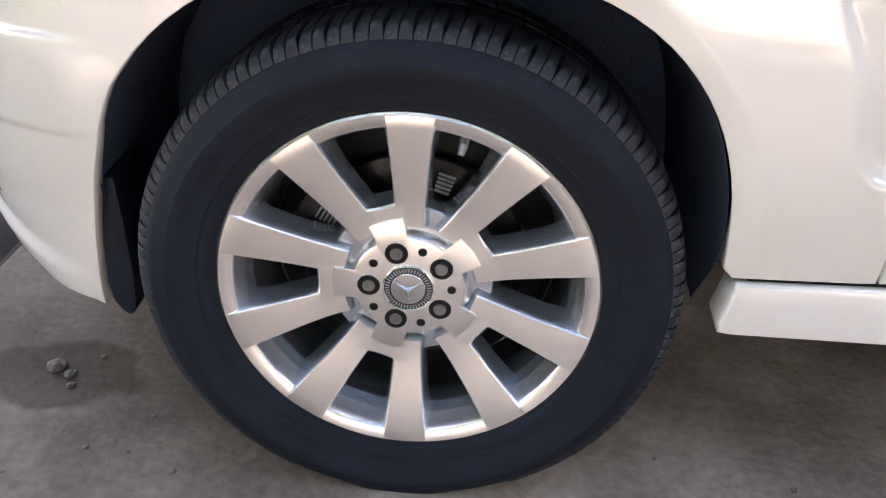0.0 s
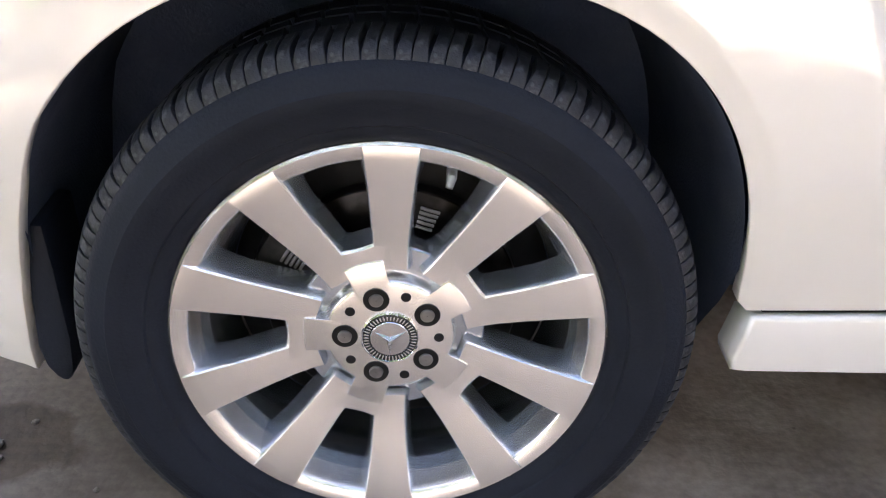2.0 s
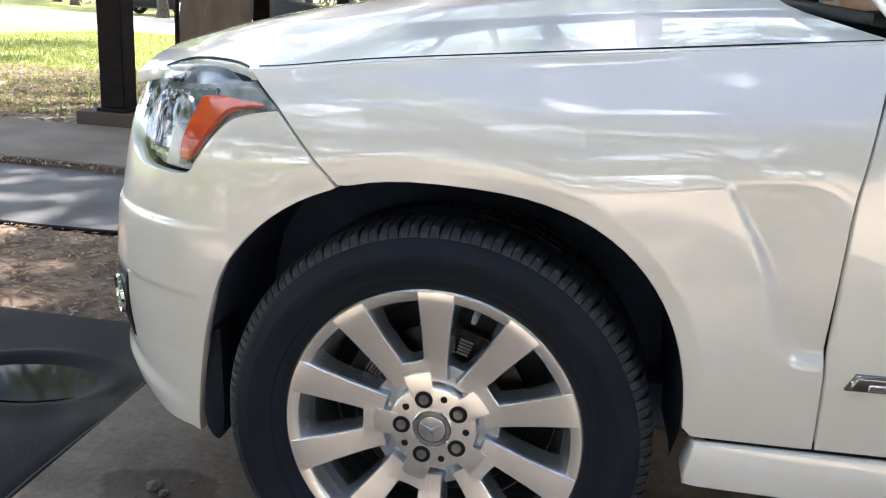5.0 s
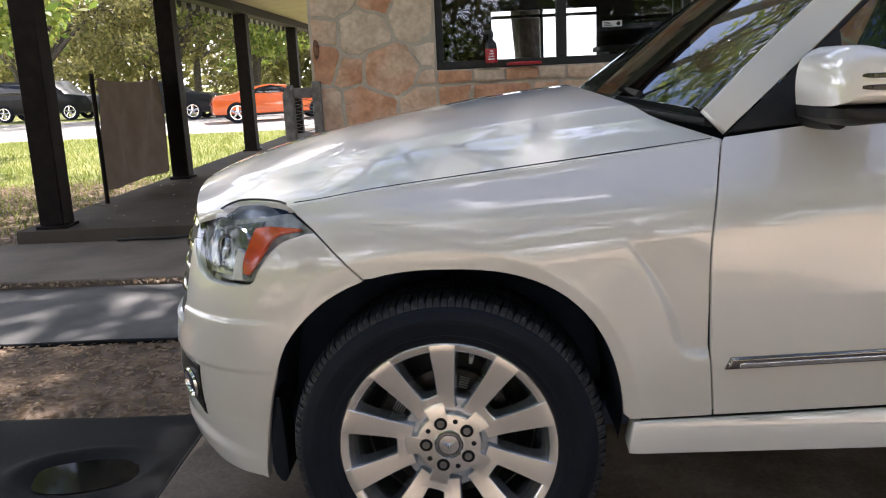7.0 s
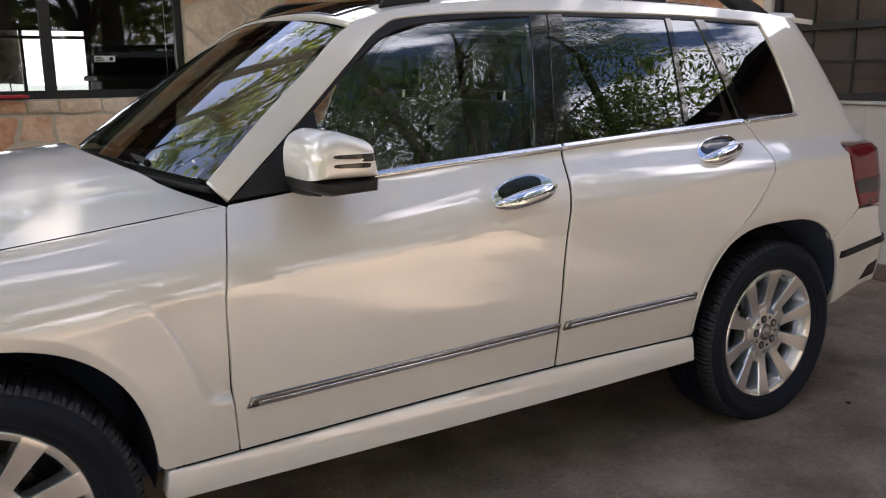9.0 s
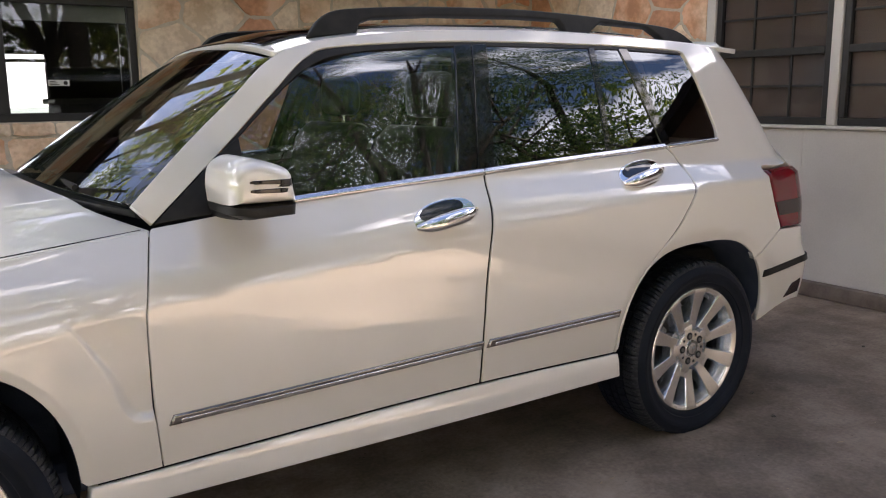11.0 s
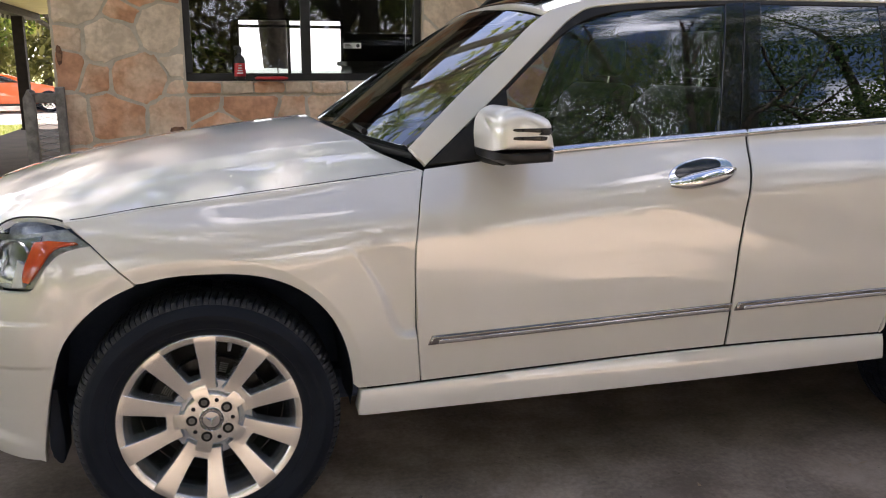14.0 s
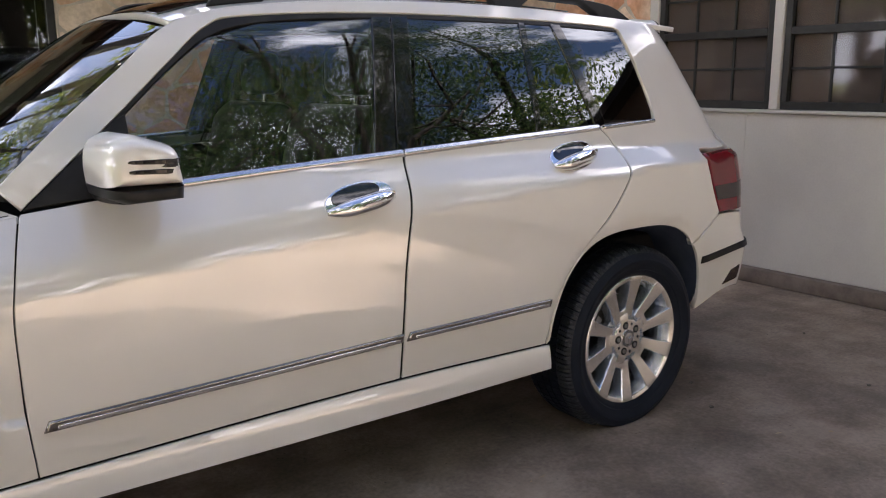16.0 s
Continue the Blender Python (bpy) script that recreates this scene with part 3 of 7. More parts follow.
def shell(loop, surf=skin, proud=0.0, depth=0.022, step=0.035, gap=0.0016, rnd=0.002, away=Vector((1.4, CY, 0.6)), bulge=None):
    """A panel of the skin inside an outline: curved face, rounded edge and turned-in flange. Returns verts, faces, normals."""
    r0, r1 = shrink(loop, gap + rnd), shrink(loop, gap)
    lo, hi = np.min(r0, axis=0), np.max(r0, axis=0)
    gx, gy = np.meshgrid(np.arange(lo[0] + step / 2, hi[0], step), np.arange(lo[1] + step / 2, hi[1], step))
    pts = np.stack([gx.ravel(), gy.ravel()], 1)
    pts = pts[inside(r0, pts)] if len(pts) else pts
    pts = pts[far_from(r0, pts, step * 0.45)] if len(pts) else pts
    n0 = len(r0)
    co = [Vector(p) for p in r0] + [Vector(p) for p in pts]
    vs2, _, fs2, orig, _, _ = geometry.delaunay_2d_cdt(co, [(i, (i + 1) % n0) for i in range(n0)], [], 1, 1e-5)
    verts, norms, faces = [], [], []
    for p in vs2:
        nn = normal_of(surf, p.x, p.y, away)
        k = proud + (bulge(p.x, p.y) if bulge else 0)
        verts.append(Vector(surf(p.x, p.y)) + nn * k)
        norms.append(nn)
    for f in fs2:
        a, b, c = (verts[i] for i in f[:3])
        fl = (b - a).cross(c - a).dot(norms[f[0]]) < 0
        faces.append(tuple(f[::-1]) if fl else tuple(f))
    where = {}
    for i, os in enumerate(orig):
        for o in os:
            if o < n0:
                where[o] = i
    ring = [where.get(i) for i in range(n0)]
    base = len(verts)
    for i in range(n0):
        u, v = r1[i]
        nn = normal_of(surf, u, v, away)
        p = Vector(surf(u, v))
        k = proud + (bulge(*r0[i]) if bulge else 0)
        out = (p - Vector(surf(*shrinkpoint(r0, i)))).normalized() if rnd > 0 else nn
        verts += [p + nn * (k - rnd), p + nn * (k - depth)]
        norms += [(nn * 0.5 + out).normalized(), (out - nn * 0.1).normalized()]
    for i in range(n0):
        j = (i + 1) % n0
        if ring[i] is None or ring[j] is None:
            continue
        a, b = ring[i], ring[j]
        for q in ((a, b, base + 2 * j, base + 2 * i), (base + 2 * i, base + 2 * j, base + 2 * j + 1, base + 2 * i + 1)):
            pa, pb, pc = verts[q[0]], verts[q[1]], verts[q[2]]
            fl = (pb - pa).cross(pc - pa).dot(norms[q[2]]) < 0
            faces.append(q[::-1] if fl else q)
    return verts, faces, norms


def shrinkpoint(loop, i):
    return loop[i]


def mirrored(shape):
    vs = [(v[0], 2 * CY - v[1], v[2]) for v in shape[0]]
    fs = [tuple(f[::-1]) for f in shape[1]]
    if len(shape) > 2:
        return vs, fs, [(v[0], -v[1], v[2]) for v in shape[2]]
    return vs, fs


def both(name, shape, mat, parent, label="", parent2=None, smooth=True):
    a = part(name, shape, mat, parent, label, smooth)
    b = part(name, mirrored(shape), mat, parent2 or parent, label, smooth)
    return a, b


def arch(c, z0, a, b, n, t0=0.0, t1=180.0, steps=44):
    out = []
    for i in range(steps + 1):
        t = radians(t0 + (t1 - t0) * i / steps)
        cs, sn = math.cos(t), math.sin(t)
        out.append((c + a * math.copysign(abs(cs) ** (2 / n), cs), z0 + b * abs(sn) ** (2 / n)))
    return out


# ---- the white car ----
car = thing("white_suv", (0, 0, 0), "pearl white compact SUV parked under the carport", "car")


def hood_line(s):
    return curve((-0.80, -0.345, -0.137, 0.107, 0.361, 0.64), (0.905, 0.926, 0.953, 0.979, 1.005, 1.034), s)


def run(f, a, b, step=0.02):
    n = max(2, int(abs(b - a) / step))
    return [(a + (b - a) * i / n, f(a + (b - a) * i / n)) for i in range(n + 1)]


DOOR_F = spline([(0.638, 1.034), (0.614, 0.95), (0.597, 0.87), (0.590, 0.80), (0.593, 0.66), (0.599, 0.54), (0.613, 0.404)])
DOOR_M = spline([(1.724, 1.121), (1.700, 1.02), (1.680, 0.93), (1.660, 0.78), (1.652, 0.65), (1.651, 0.52), (1.655, 0.425)])
DOOR_R = spline([(2.616, 1.166), (2.655, 1.125), (2.676, 1.06), (2.655, 0.985), (2.60, 0.905), (2.545, 0.845), (2.43, 0.745), (2.345, 0.645), (2.305, 0.545), (2.286, 0.46), (2.281, 0.414)])
LAMP_LOW = spline([(-0.281, 0.870), (-0.355, 0.850), (-0.42, 0.806), (-0.452, 0.775), (-0.482, 0.754), (-0.60, 0.752), (-0.70, 0.757), (-0.775, 0.775)])
ARCH_F = arch(-0.012, 0.30, 0.422, 0.477, 2.75, 0, 90, 22) + arch(-0.012, 0.30, 0.431, 0.477, 2.28, 90, 180, 22)[1:]
ARCH_R = arch(2.735, 0.315, 0.432, 0.476, 2.9)


def cut(pts, f):
    return [p for p in pts if f(p)]


sill_top = lambda s: curve((0.41, 1.65, 2.31), (0.398, 0.424, 0.413), s)
belt = lambda s: curve((0.64, 1.05, 1.72, 2.616, 2.95), (1.040, 1.079, 1.121, 1.167, 1.184), s)

# fender
fender = loop_of(run(hood_line, -0.345, 0.636), DOOR_F, run(sill_top, 0.612, 0.424), cut(ARCH_F, lambda p: p[0] > -0.170 and p[1] > 0.41),
                 line([(-0.174, 0.758), (-0.281, 0.870), (-0.345, 0.926)]))


def fender_skin(s, z):
    """The skin with the swept scallop pressed in behind the wheel arch."""
    x, y, zz = skin(s, z)
    d = 0.85 * (s - curve((0.54, 0.56, 0.592, 0.68, 0.775, 0.845), (0.556, 0.540, 0.517, 0.487, 0.440, 0.392), z))
    wide = 0.010 + 0.016 * (1 - ease(0.56, 0.84, z))
    y += 0.80 * min(wide, max(0, d)) * (1 - ease(0.045, 0.16, d)) * (1 - ease(0.77, 0.855, z)) * min(1, max(0, (z - 0.555) / 0.016))
    return x, y, zz


both("front_fender", shell(fender, fender_skin, step=0.0075), "paint", car)
# doors
door1 = loop_of(run(belt, 0.644, 1.722), DOOR_M, run(sill_top, 1.653, 0.613), DOOR_F[::-1])
door2 = loop_of(run(belt, 1.730, 2.612), DOOR_R, run(sill_top, 2.281, 1.660), [(p[0] + 0.005, p[1]) for p in DOOR_M[::-1]])
both("front_door", shell(door1, step=0.018, gap=0.0024), "paint", car)
both("rear_door", shell(door2, step=0.018, gap=0.0024), "paint", car)

# dark seals behind the shut lines
for ln in (DOOR_M, DOOR_R, run(lambda s: hood_line(s) - 0.004, -0.33, 0.62), run(lambda s: sill_top(s) - 0.001, 0.45, 2.27)):
    nrm = []
    for i, p in enumerate(ln):
        a, b = Vector(ln[max(0, i - 1)]), Vector(ln[min(len(ln) - 1, i + 1)])
        d = (b - a).normalized()
        nrm.append(Vector((-d.y, d.x)) * 0.012)
    seal = [(p[0] + q.x, p[1] + q.y) for p, q in zip(ln, nrm)] + [(p[0] - q.x, p[1] - q.y) for p, q in zip(ln, nrm)][::-1]
    both("shut_line_seal", shell(loop_of(seal), proud=-0.007, depth=0.006, gap=0.0, rnd=0.0, step=0.02), "hole", car)

# one-piece body side: pillar, cantrail, quarter panel
ROOF_E = spline([(0.601, 1.100), (0.76, 1.240), (0.918, 1.368), (1.079, 1.494), (1.278, 1.551), (1.706, 1.590), (2.218, 1.601), (2.826, 1.583), (3.20, 1.562), (3.34, 1.552)])
DLO_TOP = spline([(0.648, 1.046), (0.78, 1.155), (0.909, 1.262), (1.06, 1.392), (1.185, 1.492), (1.307, 1.527), (1.737, 1.553), (2.366, 1.557), (2.80, 1.546), (2.875, 1.534)])
TAIL_IN = spline([(3.395, 1.068), (3.26, 1.064), (3.132, 1.058), (3.170, 0.945), (3.205, 0.87), (3.240, 0.806)])
side = loop_of(ROOF_E, spline([(3.34, 1.552), (3.41, 1.46), (3.43, 1.34), (3.42, 1.20), (3.395, 1.070)]), TAIL_IN, line([(3.240, 0.806), (3.235, 0.795), (3.075, 0.690)]),
               cut(ARCH_R, lambda p: p[1] > 0.425 and (p[0] < 3.05)), line([(2.303, 0.425), (2.286, 0.410)]),
               [(p[0] + 0.005, p[1]) for p in DOOR_R[::-1]], line([(2.622, 1.172), (2.64, 1.178), (2.935, 1.184)]),
               spline([(2.940, 1.186), (2.947, 1.225), (2.932, 1.32), (2.912, 1.42), (2.878, 1.534)]), DLO_TOP[::-1])
both("body_side", shell(side, step=0.025), "paint", car)

# sill
sill = loop_of(run(lambda s: sill_top(s) - 0.002, 0.429, 2.300), line([(2.300, 0.410), (2.306, 0.318)]), line([(2.306, 0.318), (0.440, 0.313), (0.420, 0.316), (0.417, 0.335), (0.429, 0.395)]))
def sill_skin(s, z):
    """The sill stands out towards its foot like a narrow step board."""
    x, y, zz = skin(s, z)
    return x, y - 0.56 * max(0, sill_top(s) - z), zz


both("sill", shell(sill, sill_skin, proud=0.006, depth=0.055, step=0.02, rnd=0.006), "paint", car)

# front bumper
bumper = loop_of(line([(-0.174, 0.756), (-0.281, 0.868)]), LAMP_LOW, line([(-0.775, 0.775), (-0.86, 0.84), (-0.90, 0.62), (-1.50, 0.60), (-1.50, 0.235)]),
                 spline([(-1.50, 0.235), (-1.1, 0.238), (-0.8, 0.250), (-0.55, 0.240), (-0.525, 0.234)]), spline([(-0.525, 0.234), (-0.487, 0.31), (-0.444, 0.43), (-0.4215, 0.49)]),
                 [p for p in ARCH_F[::-1] if p[0] < -0.170 and p[1] > 0.50])
both("front_bumper", shell(bumper, step=0.009, gap=0.001), "paint", car)
grille = loop_of(line([(-0.875, 0.84), (-0.91, 0.625), (-1.505, 0.605), (-1.505, 0.90), (-0.90, 0.89), (-0.875, 0.84)]))
gr = both("grille", shell(grille, proud=-0.012, depth=0.02, step=0.05), "black_trim", car)
for z in (0.68, 0.74, 0.80, 0.86):
    slat = loop_of(line([(-0.91, z), (-1.505, z), (-1.505, z + 0.022), (-0.905, z + 0.022), (-0.91, z)]))
    both("grille_slat", shell(slat, proud=-0.006, depth=0.02, rnd=0.004, gap=0.0, step=0.05), "chrome", gr[0], "chrome slat", gr[1])
fog = loop_of(line([(-0.95, 0.540), (-0.768, 0.528)]), line([(-0.768, 0.528), (-0.772, 0.384)]), line([(-0.772, 0.384), (-0.815, 0.405), (-0.95, 0.465)]), line([(-0.95, 0.465), (-0.95, 0.540)]))
fg = both("fog_lamp_recess", shell(fog, proud=0.004, depth=0.02, rnd=0.004, step=0.02), "black_trim", car)
fc = Vector(skin(-0.838, 0.468))
fn = normal_of(skin, -0.838, 0.468, Vector((1.4, CY, 0.6)))


def aimed(shape, place, direction):
    """Turn a shape whose outside looks along -y towards a direction and set it at a place."""
    q = Vector((0, -1, 0)).rotation_difference(direction)
    return [q @ Vector(v) + place for v in shape[0]], shape[1]


fl_ring = aimed(revolve([(0.036, 0.01), (0.040, -0.006), (0.036, -0.012), (0.031, -0.006), (0.029, 0.008), (0.02, 0.014), (0.0005, 0.018)], 32), fc, fn)
both("fog_lamp", fl_ring, "chrome", fg[0], "round chrome-rimmed fog lamp", fg[1])
both("fog_lens", aimed(revolve([(0.032, -0.004), (0.02, -0.009), (0.0005, -0.011)], 24), fc, fn), "glass_clear", fg[0], "", fg[1])

# headlamp: housing, chrome bowls, amber marker, clear cover
lamp = loop_of(run(lambda s: hood_line(s) - 0.002, -0.345, -0.775), line([(-0.775, 0.906), (-0.835, 0.86), (-0.775, 0.775)]), LAMP_LOW[::-1], line([(-0.281, 0.870), (-0.345, 0.924)]))
hl = both("headlamp", shell(lamp, proud=-0.034, depth=0.01, step=0.012, bulge=lambda s, z: 0.003 * math.sin(s * 120) * math.sin(z * 100)), "lamp_grey", car, "clear headlamp with an amber side marker")
refl = loop_of(line([(-0.44, 0.905), (-0.50, 0.765), (-0.76, 0.77), (-0.77, 0.885), (-0.44, 0.905)]))
both("lamp_reflector", shell(refl, proud=-0.026, depth=0.012, step=0.010, bulge=lambda s, z: 0.004 * math.sin(s * 160) * math.sin(z * 90)), "reflector", hl[0], "faceted chrome reflector", hl[1])
amber = loop_of(spline([(-0.315, 0.875), (-0.38, 0.862), (-0.43, 0.825), (-0.462, 0.792), (-0.49, 0.772)]), line([(-0.49, 0.772), (-0.535, 0.775)]),
                line([(-0.535, 0.775), (-0.512, 0.825), (-0.470, 0.884), (-0.40, 0.888), (-0.315, 0.881)]))
both("side_marker", shell(amber, proud=-0.010, depth=0.02, step=0.02), "amber", hl[0], "amber reflector strip", hl[1])
white_strip = loop_of(spline([(-0.515, 0.764), (-0.520, 0.79), (-0.512, 0.822)]), spline([(-0.545, 0.836), (-0.562, 0.79), (-0.572, 0.762)]))
both("lamp_divider", shell(white_strip, proud=-0.007, depth=0.02, step=0.02, gap=0), "lamp_white", hl[0], "white divider", hl[1])
for s, z, r in ((-0.60, 0.835, 0.052), (-0.715, 0.83, 0.045)):
    c, d = Vector(skin(s, z)), normal_of(skin, s, z, Vector((1.4, CY, 0.6)))
    both("lamp_bowl", aimed(revolve([(r, -0.002), (r * 1.04, 0.004), (r * 0.9, 0.016), (r * 0.55, 0.03), (r * 0.42, 0.02), (0.0005, 0.008)], 32), c - d * 0.024, d), "reflector", hl[0], "round chrome bowl", hl[1])

# bonnet
_plan = [skin(s, hood_line(s)) for s in np.linspace(-0.36, -0.80, 30)]


def hood_edge_y(x):
    if x > -0.36:
        return side_y(x, hood_line(x))
    for a, b in zip(_plan, _plan[1:]):
        if b[0] <= x:
            return a[1] + (b[1] - a[1]) * (x - a[0]) / (b[0] - a[0])
    return _plan[-1][1] + (_plan[-1][0] - x) * 1.2


def hood(x, y):
    ze = hood_line(x if x > -0.36 else -0.36 - (-0.36 - x) * 1.4)
    zc = curve((-0.77, -0.71, -0.65, -0.56, -0.37, -0.11, 0.16, 0.43, 0.65), (0.885, 0.935, 0.962, 0.990, 1.035, 1.082, 1.117, 1.140, 1.150), x)
    w = min(1.05, abs(y - CY) / (CY - hood_edge_y(x)))
    ridge = 0.013 * min(1, max(0, (0.76 - w) / 0.09)) * ease(-0.75, -0.35, x) * (0.4 + 0.6 * ease(-0.3, 0.4, x))
    return (x, y, ze + (zc - ze) * (1 - w ** 2.1) + ridge)


LAMP_TOP = [p[:2] for p in spline([(-0.350, 0.056, 0), (-0.375, 0.078, 0), (-0.43, 0.110, 0), (-0.472, 0.128, 0), (-0.498, 0.123, 0), (-0.514, 0.104, 0)], 0.01)]
near = [skin(s, hood_line(s))[:2] for s in np.linspace(0.640, -0.345, 60)] + LAMP_TOP + [skin(s, hood_line(s))[:2] for s in np.linspace(-0.645, -0.70, 8)]
front = [(-0.70 + 0.125 * (abs(k) ** 2.2), CY + k * (CY - near[-1][1])) for k in np.linspace(-1, 1, 40)]
farside = [(p[0], 2 * CY - p[1]) for p in near[::-1]]
rear = [(0.40 + 0.24 * abs(k) ** 2.2, CY - k * (CY - near[0][1])) for k in np.linspace(-1, 1, 40)]
part("bonnet", shell(loop_of(near, front, farside, rear), hood, depth=0.02, step=0.02, away=Vector((0, CY, 0)), gap=0.0012), "paint", car)
lamp_roof = loop_of([skin(s, hood_line(s))[:2] for s in np.linspace(-0.345, -0.64, 20)], LAMP_TOP[::-1])
def softened(made, other, near_edge):
    """Bends the normals of a cover towards its neighbour's along the shared edge."""
    vs, fs, ns = made
    out = []
    for v, n in zip(vs, ns):
        k = 0.5 * (1 - ease(0.0, 0.045, near_edge(v)))
        out.append((n * (1 - k) + other(v) * k).normalized())
    return vs, fs, out


flank_normal = lambda v: normal_of(skin, v.x, hood_line(v.x) - 0.006, Vector((1.4, CY, 0.6)))
hood_normal = lambda v: normal_of(hood, v.x, hood_edge_y(v.x) + 0.006, Vector((0, CY, 0)))
both("headlamp_cover", softened(shell(lamp, proud=0.002, depth=0.0012, step=0.015, gap=0.0002, rnd=0.0006), hood_normal, lambda v: hood_line(v.x) - v.z), "lamp_lens", hl[0], "clear cover", hl[1])
both("lamp_upper_cover", softened(shell(lamp_roof, hood, proud=0.001, depth=0.0012, step=0.012, away=Vector((0, CY, 0)), gap=0.0002, rnd=0.0006), flank_normal, lambda v: v.y - hood_edge_y(v.x)), "lamp_lens", hl[0], "clear upper cover", hl[1])
both("lamp_upper_bowl", shell(lamp_roof, hood, proud=-0.014, depth=0.004, step=0.008, away=Vector((0, CY, 0)), gap=0.0, bulge=lambda x, y: -0.040 * (1 - ease(0.0, 0.05, y - hood_edge_y(x)))), "lamp_grey", hl[0], "", hl[1])
both("lamp_seal", tube([Vector(hood(*p)) + Vector((0, 0, 0.0005)) for p in LAMP_TOP], 0.0028, 6), "black_trim", hl[0], "", hl[1])


# windscreen and roof
def screen(u, v):
    se, ze = curve((0, 0.35, 0.68, 1), (0.612, 0.768, 0.925, 1.082), v), curve((0, 0.35, 0.68, 1), (1.100, 1.236, 1.364, 1.490), v)
    e = skin(se, ze)
    w = 2 * u - 1
    xc, zc = 0.45 + (1.06 - 0.45) * v, 1.135 + (1.545 - 1.135) * (v + 0.10 * v * (1 - v))
    return (xc + (e[0] - xc) * abs(w) ** 2.3, CY + (CY - e[1]) * w, zc + (e[2] - zc) * abs(w) ** 2)


part("windscreen", shell(loop_of(line([(0.006, 0.0), (0.994, 0.0), (0.994, 0.985), (0.006, 0.985), (0.006, 0.0)], 0.03)), screen, proud=-0.002, depth=0.006, step=0.04, gap=0.0, rnd=0.001, away=Vector((1.6, CY, 0.6))), "glass_screen", car, "raked windscreen reflecting sky")
for u0, u1 in ((0.004, 0.03), (0.97, 0.996)):
    part("windscreen_seal", shell(loop_of(line([(u0, 0.0), (u1, 0.0), (u1, 0.985), (u0, 0.985), (u0, 0.0)], 0.03)), screen, proud=0.001, depth=0.01, step=0.04, gap=0, rnd=0.001, away=Vector((1.6, CY, 0.6))), "gloss_black", car)
roof_z = lambda x: curve((1.05, 1.278, 1.706, 2.218, 2.826, 3.40), (1.492, 1.551, 1.590, 1.601, 1.583, 1.548), x)


def roof(x, y):
    ze = roof_z(x)
    ye = side_y(min(x, 3.1), ze)
    w = min(1.0, abs(y - CY) / (CY - ye))
    return (x, y, ze + 0.052 * (1 - w ** 2.4))


def roof_strip(x0, x1, k):
    ya = lambda x: CY - (CY - side_y(min(x, 3.1), roof_z(x))) * k
    n = [(x, ya(x)) for x in np.linspace(x0, x1, 50)]
    f = [(p[0], 2 * CY - p[1]) for p in n[::-1]]
    return loop_of(n, line([n[-1], f[0]], 0.05), f, line([f[-1], n[0]], 0.05))


part("roof", shell(roof_strip(1.088, 3.25, 1.0), roof, depth=0.02, step=0.06, away=Vector((2, CY, 0)), gap=0.002), "paint", car)
part("glass_roof", shell(roof_strip(1.10, 2.75, 0.80), roof, proud=0.004, depth=0.006, step=0.06, away=Vector((2, CY, 0)), gap=0.002), "gloss_black", car, "dark panoramic glass roof")
rail = [(1.225, 1.556), (1.262, 1.607), (1.312, 1.639), (1.412, 1.656), (1.702, 1.675), (2.077, 1.683), (2.355, 1.677), (2.66, 1.662), (2.88, 1.645), (2.963, 1.625), (3.035, 1.585)]
under = [(2.86, 1.580), (2.827, 1.608), (2.765, 1.641), (2.50, 1.651), (2.446, 1.618), (2.43, 1.600), (2.31, 1.600), (2.30, 1.630), (2.279, 1.652), (2.078, 1.654), (1.702, 1.645), (1.465, 1.627), (1.418, 1.610), (1.395, 1.570)]
rloop = loop_of(spline(rail, 0.03), line([rail[-1], under[0]], 0.03), line(under, 0.03), line([under[-1], rail[0]], 0.03))
both("roof_rail", shell(rloop, lambda s, z: (s, 0.305 + 0.25 * (z - 1.6), z), depth=0.034, gap=0.0, rnd=0.006, step=0.05, away=Vector((2, CY, 1.6))), "black_trim", car, "black roof rail")

# side windows and their black frames
frame_top = loop_of(DLO_TOP[11:], spline([(2.875, 1.530), (2.80, 1.534), (2.366, 1.543), (1.737, 1.538), (1.345, 1.510), (1.178, 1.461), (1.049, 1.368), (0.915, 1.255), (0.80, 1.168)]))
both("window_frame", shell(frame_top, proud=-0.004, depth=0.03, gap=0.0, rnd=0.002, step=0.04), "black_trim", car)
SAIL = loop_of(line([(0.652, 1.048), (0.80, 1.170), (0.911, 1.257), (0.925, 1.262), (0.925, 1.072), (0.80, 1.060), (0.652, 1.048)]))
both("mirror_sail", shell(SAIL, proud=-0.001, depth=0.03, gap=0.001, step=0.04), "black_trim", car)
WINDOWS = [
    ("front_window", "glass_front", [(0.925, 1.072), (1.0, 1.080), (1.630, 1.116), (1.735, 1.536), (1.345, 1.509), (1.178, 1.461), (1.049, 1.368), (0.925, 1.258)]),
    ("rear_window", "glass_side", [(1.764, 1.130), (2.304, 1.156), (2.356, 1.542), (1.862, 1.541)]),
    ("quarter_light", "glass_side", [(2.320, 1.158), (2.606, 1.172), (2.512, 1.540), (2.374, 1.542)]),
    ("cargo_window", "glass_side", [(2.645, 1.183), (2.930, 1.190), (2.938, 1.225), (2.924, 1.32), (2.905, 1.42), (2.866, 1.528), (2.552, 1.538)]),
]
for nm, mt, pts in WINDOWS:
    both(nm, shell(loop_of(line(pts + pts[:1], 0.03)), proud=-0.006, depth=0.005, gap=0.0, rnd=0.001, step=0.05), mt, car, "dark tinted side glass" if mt == "glass_side" else "lightly tinted side glass")
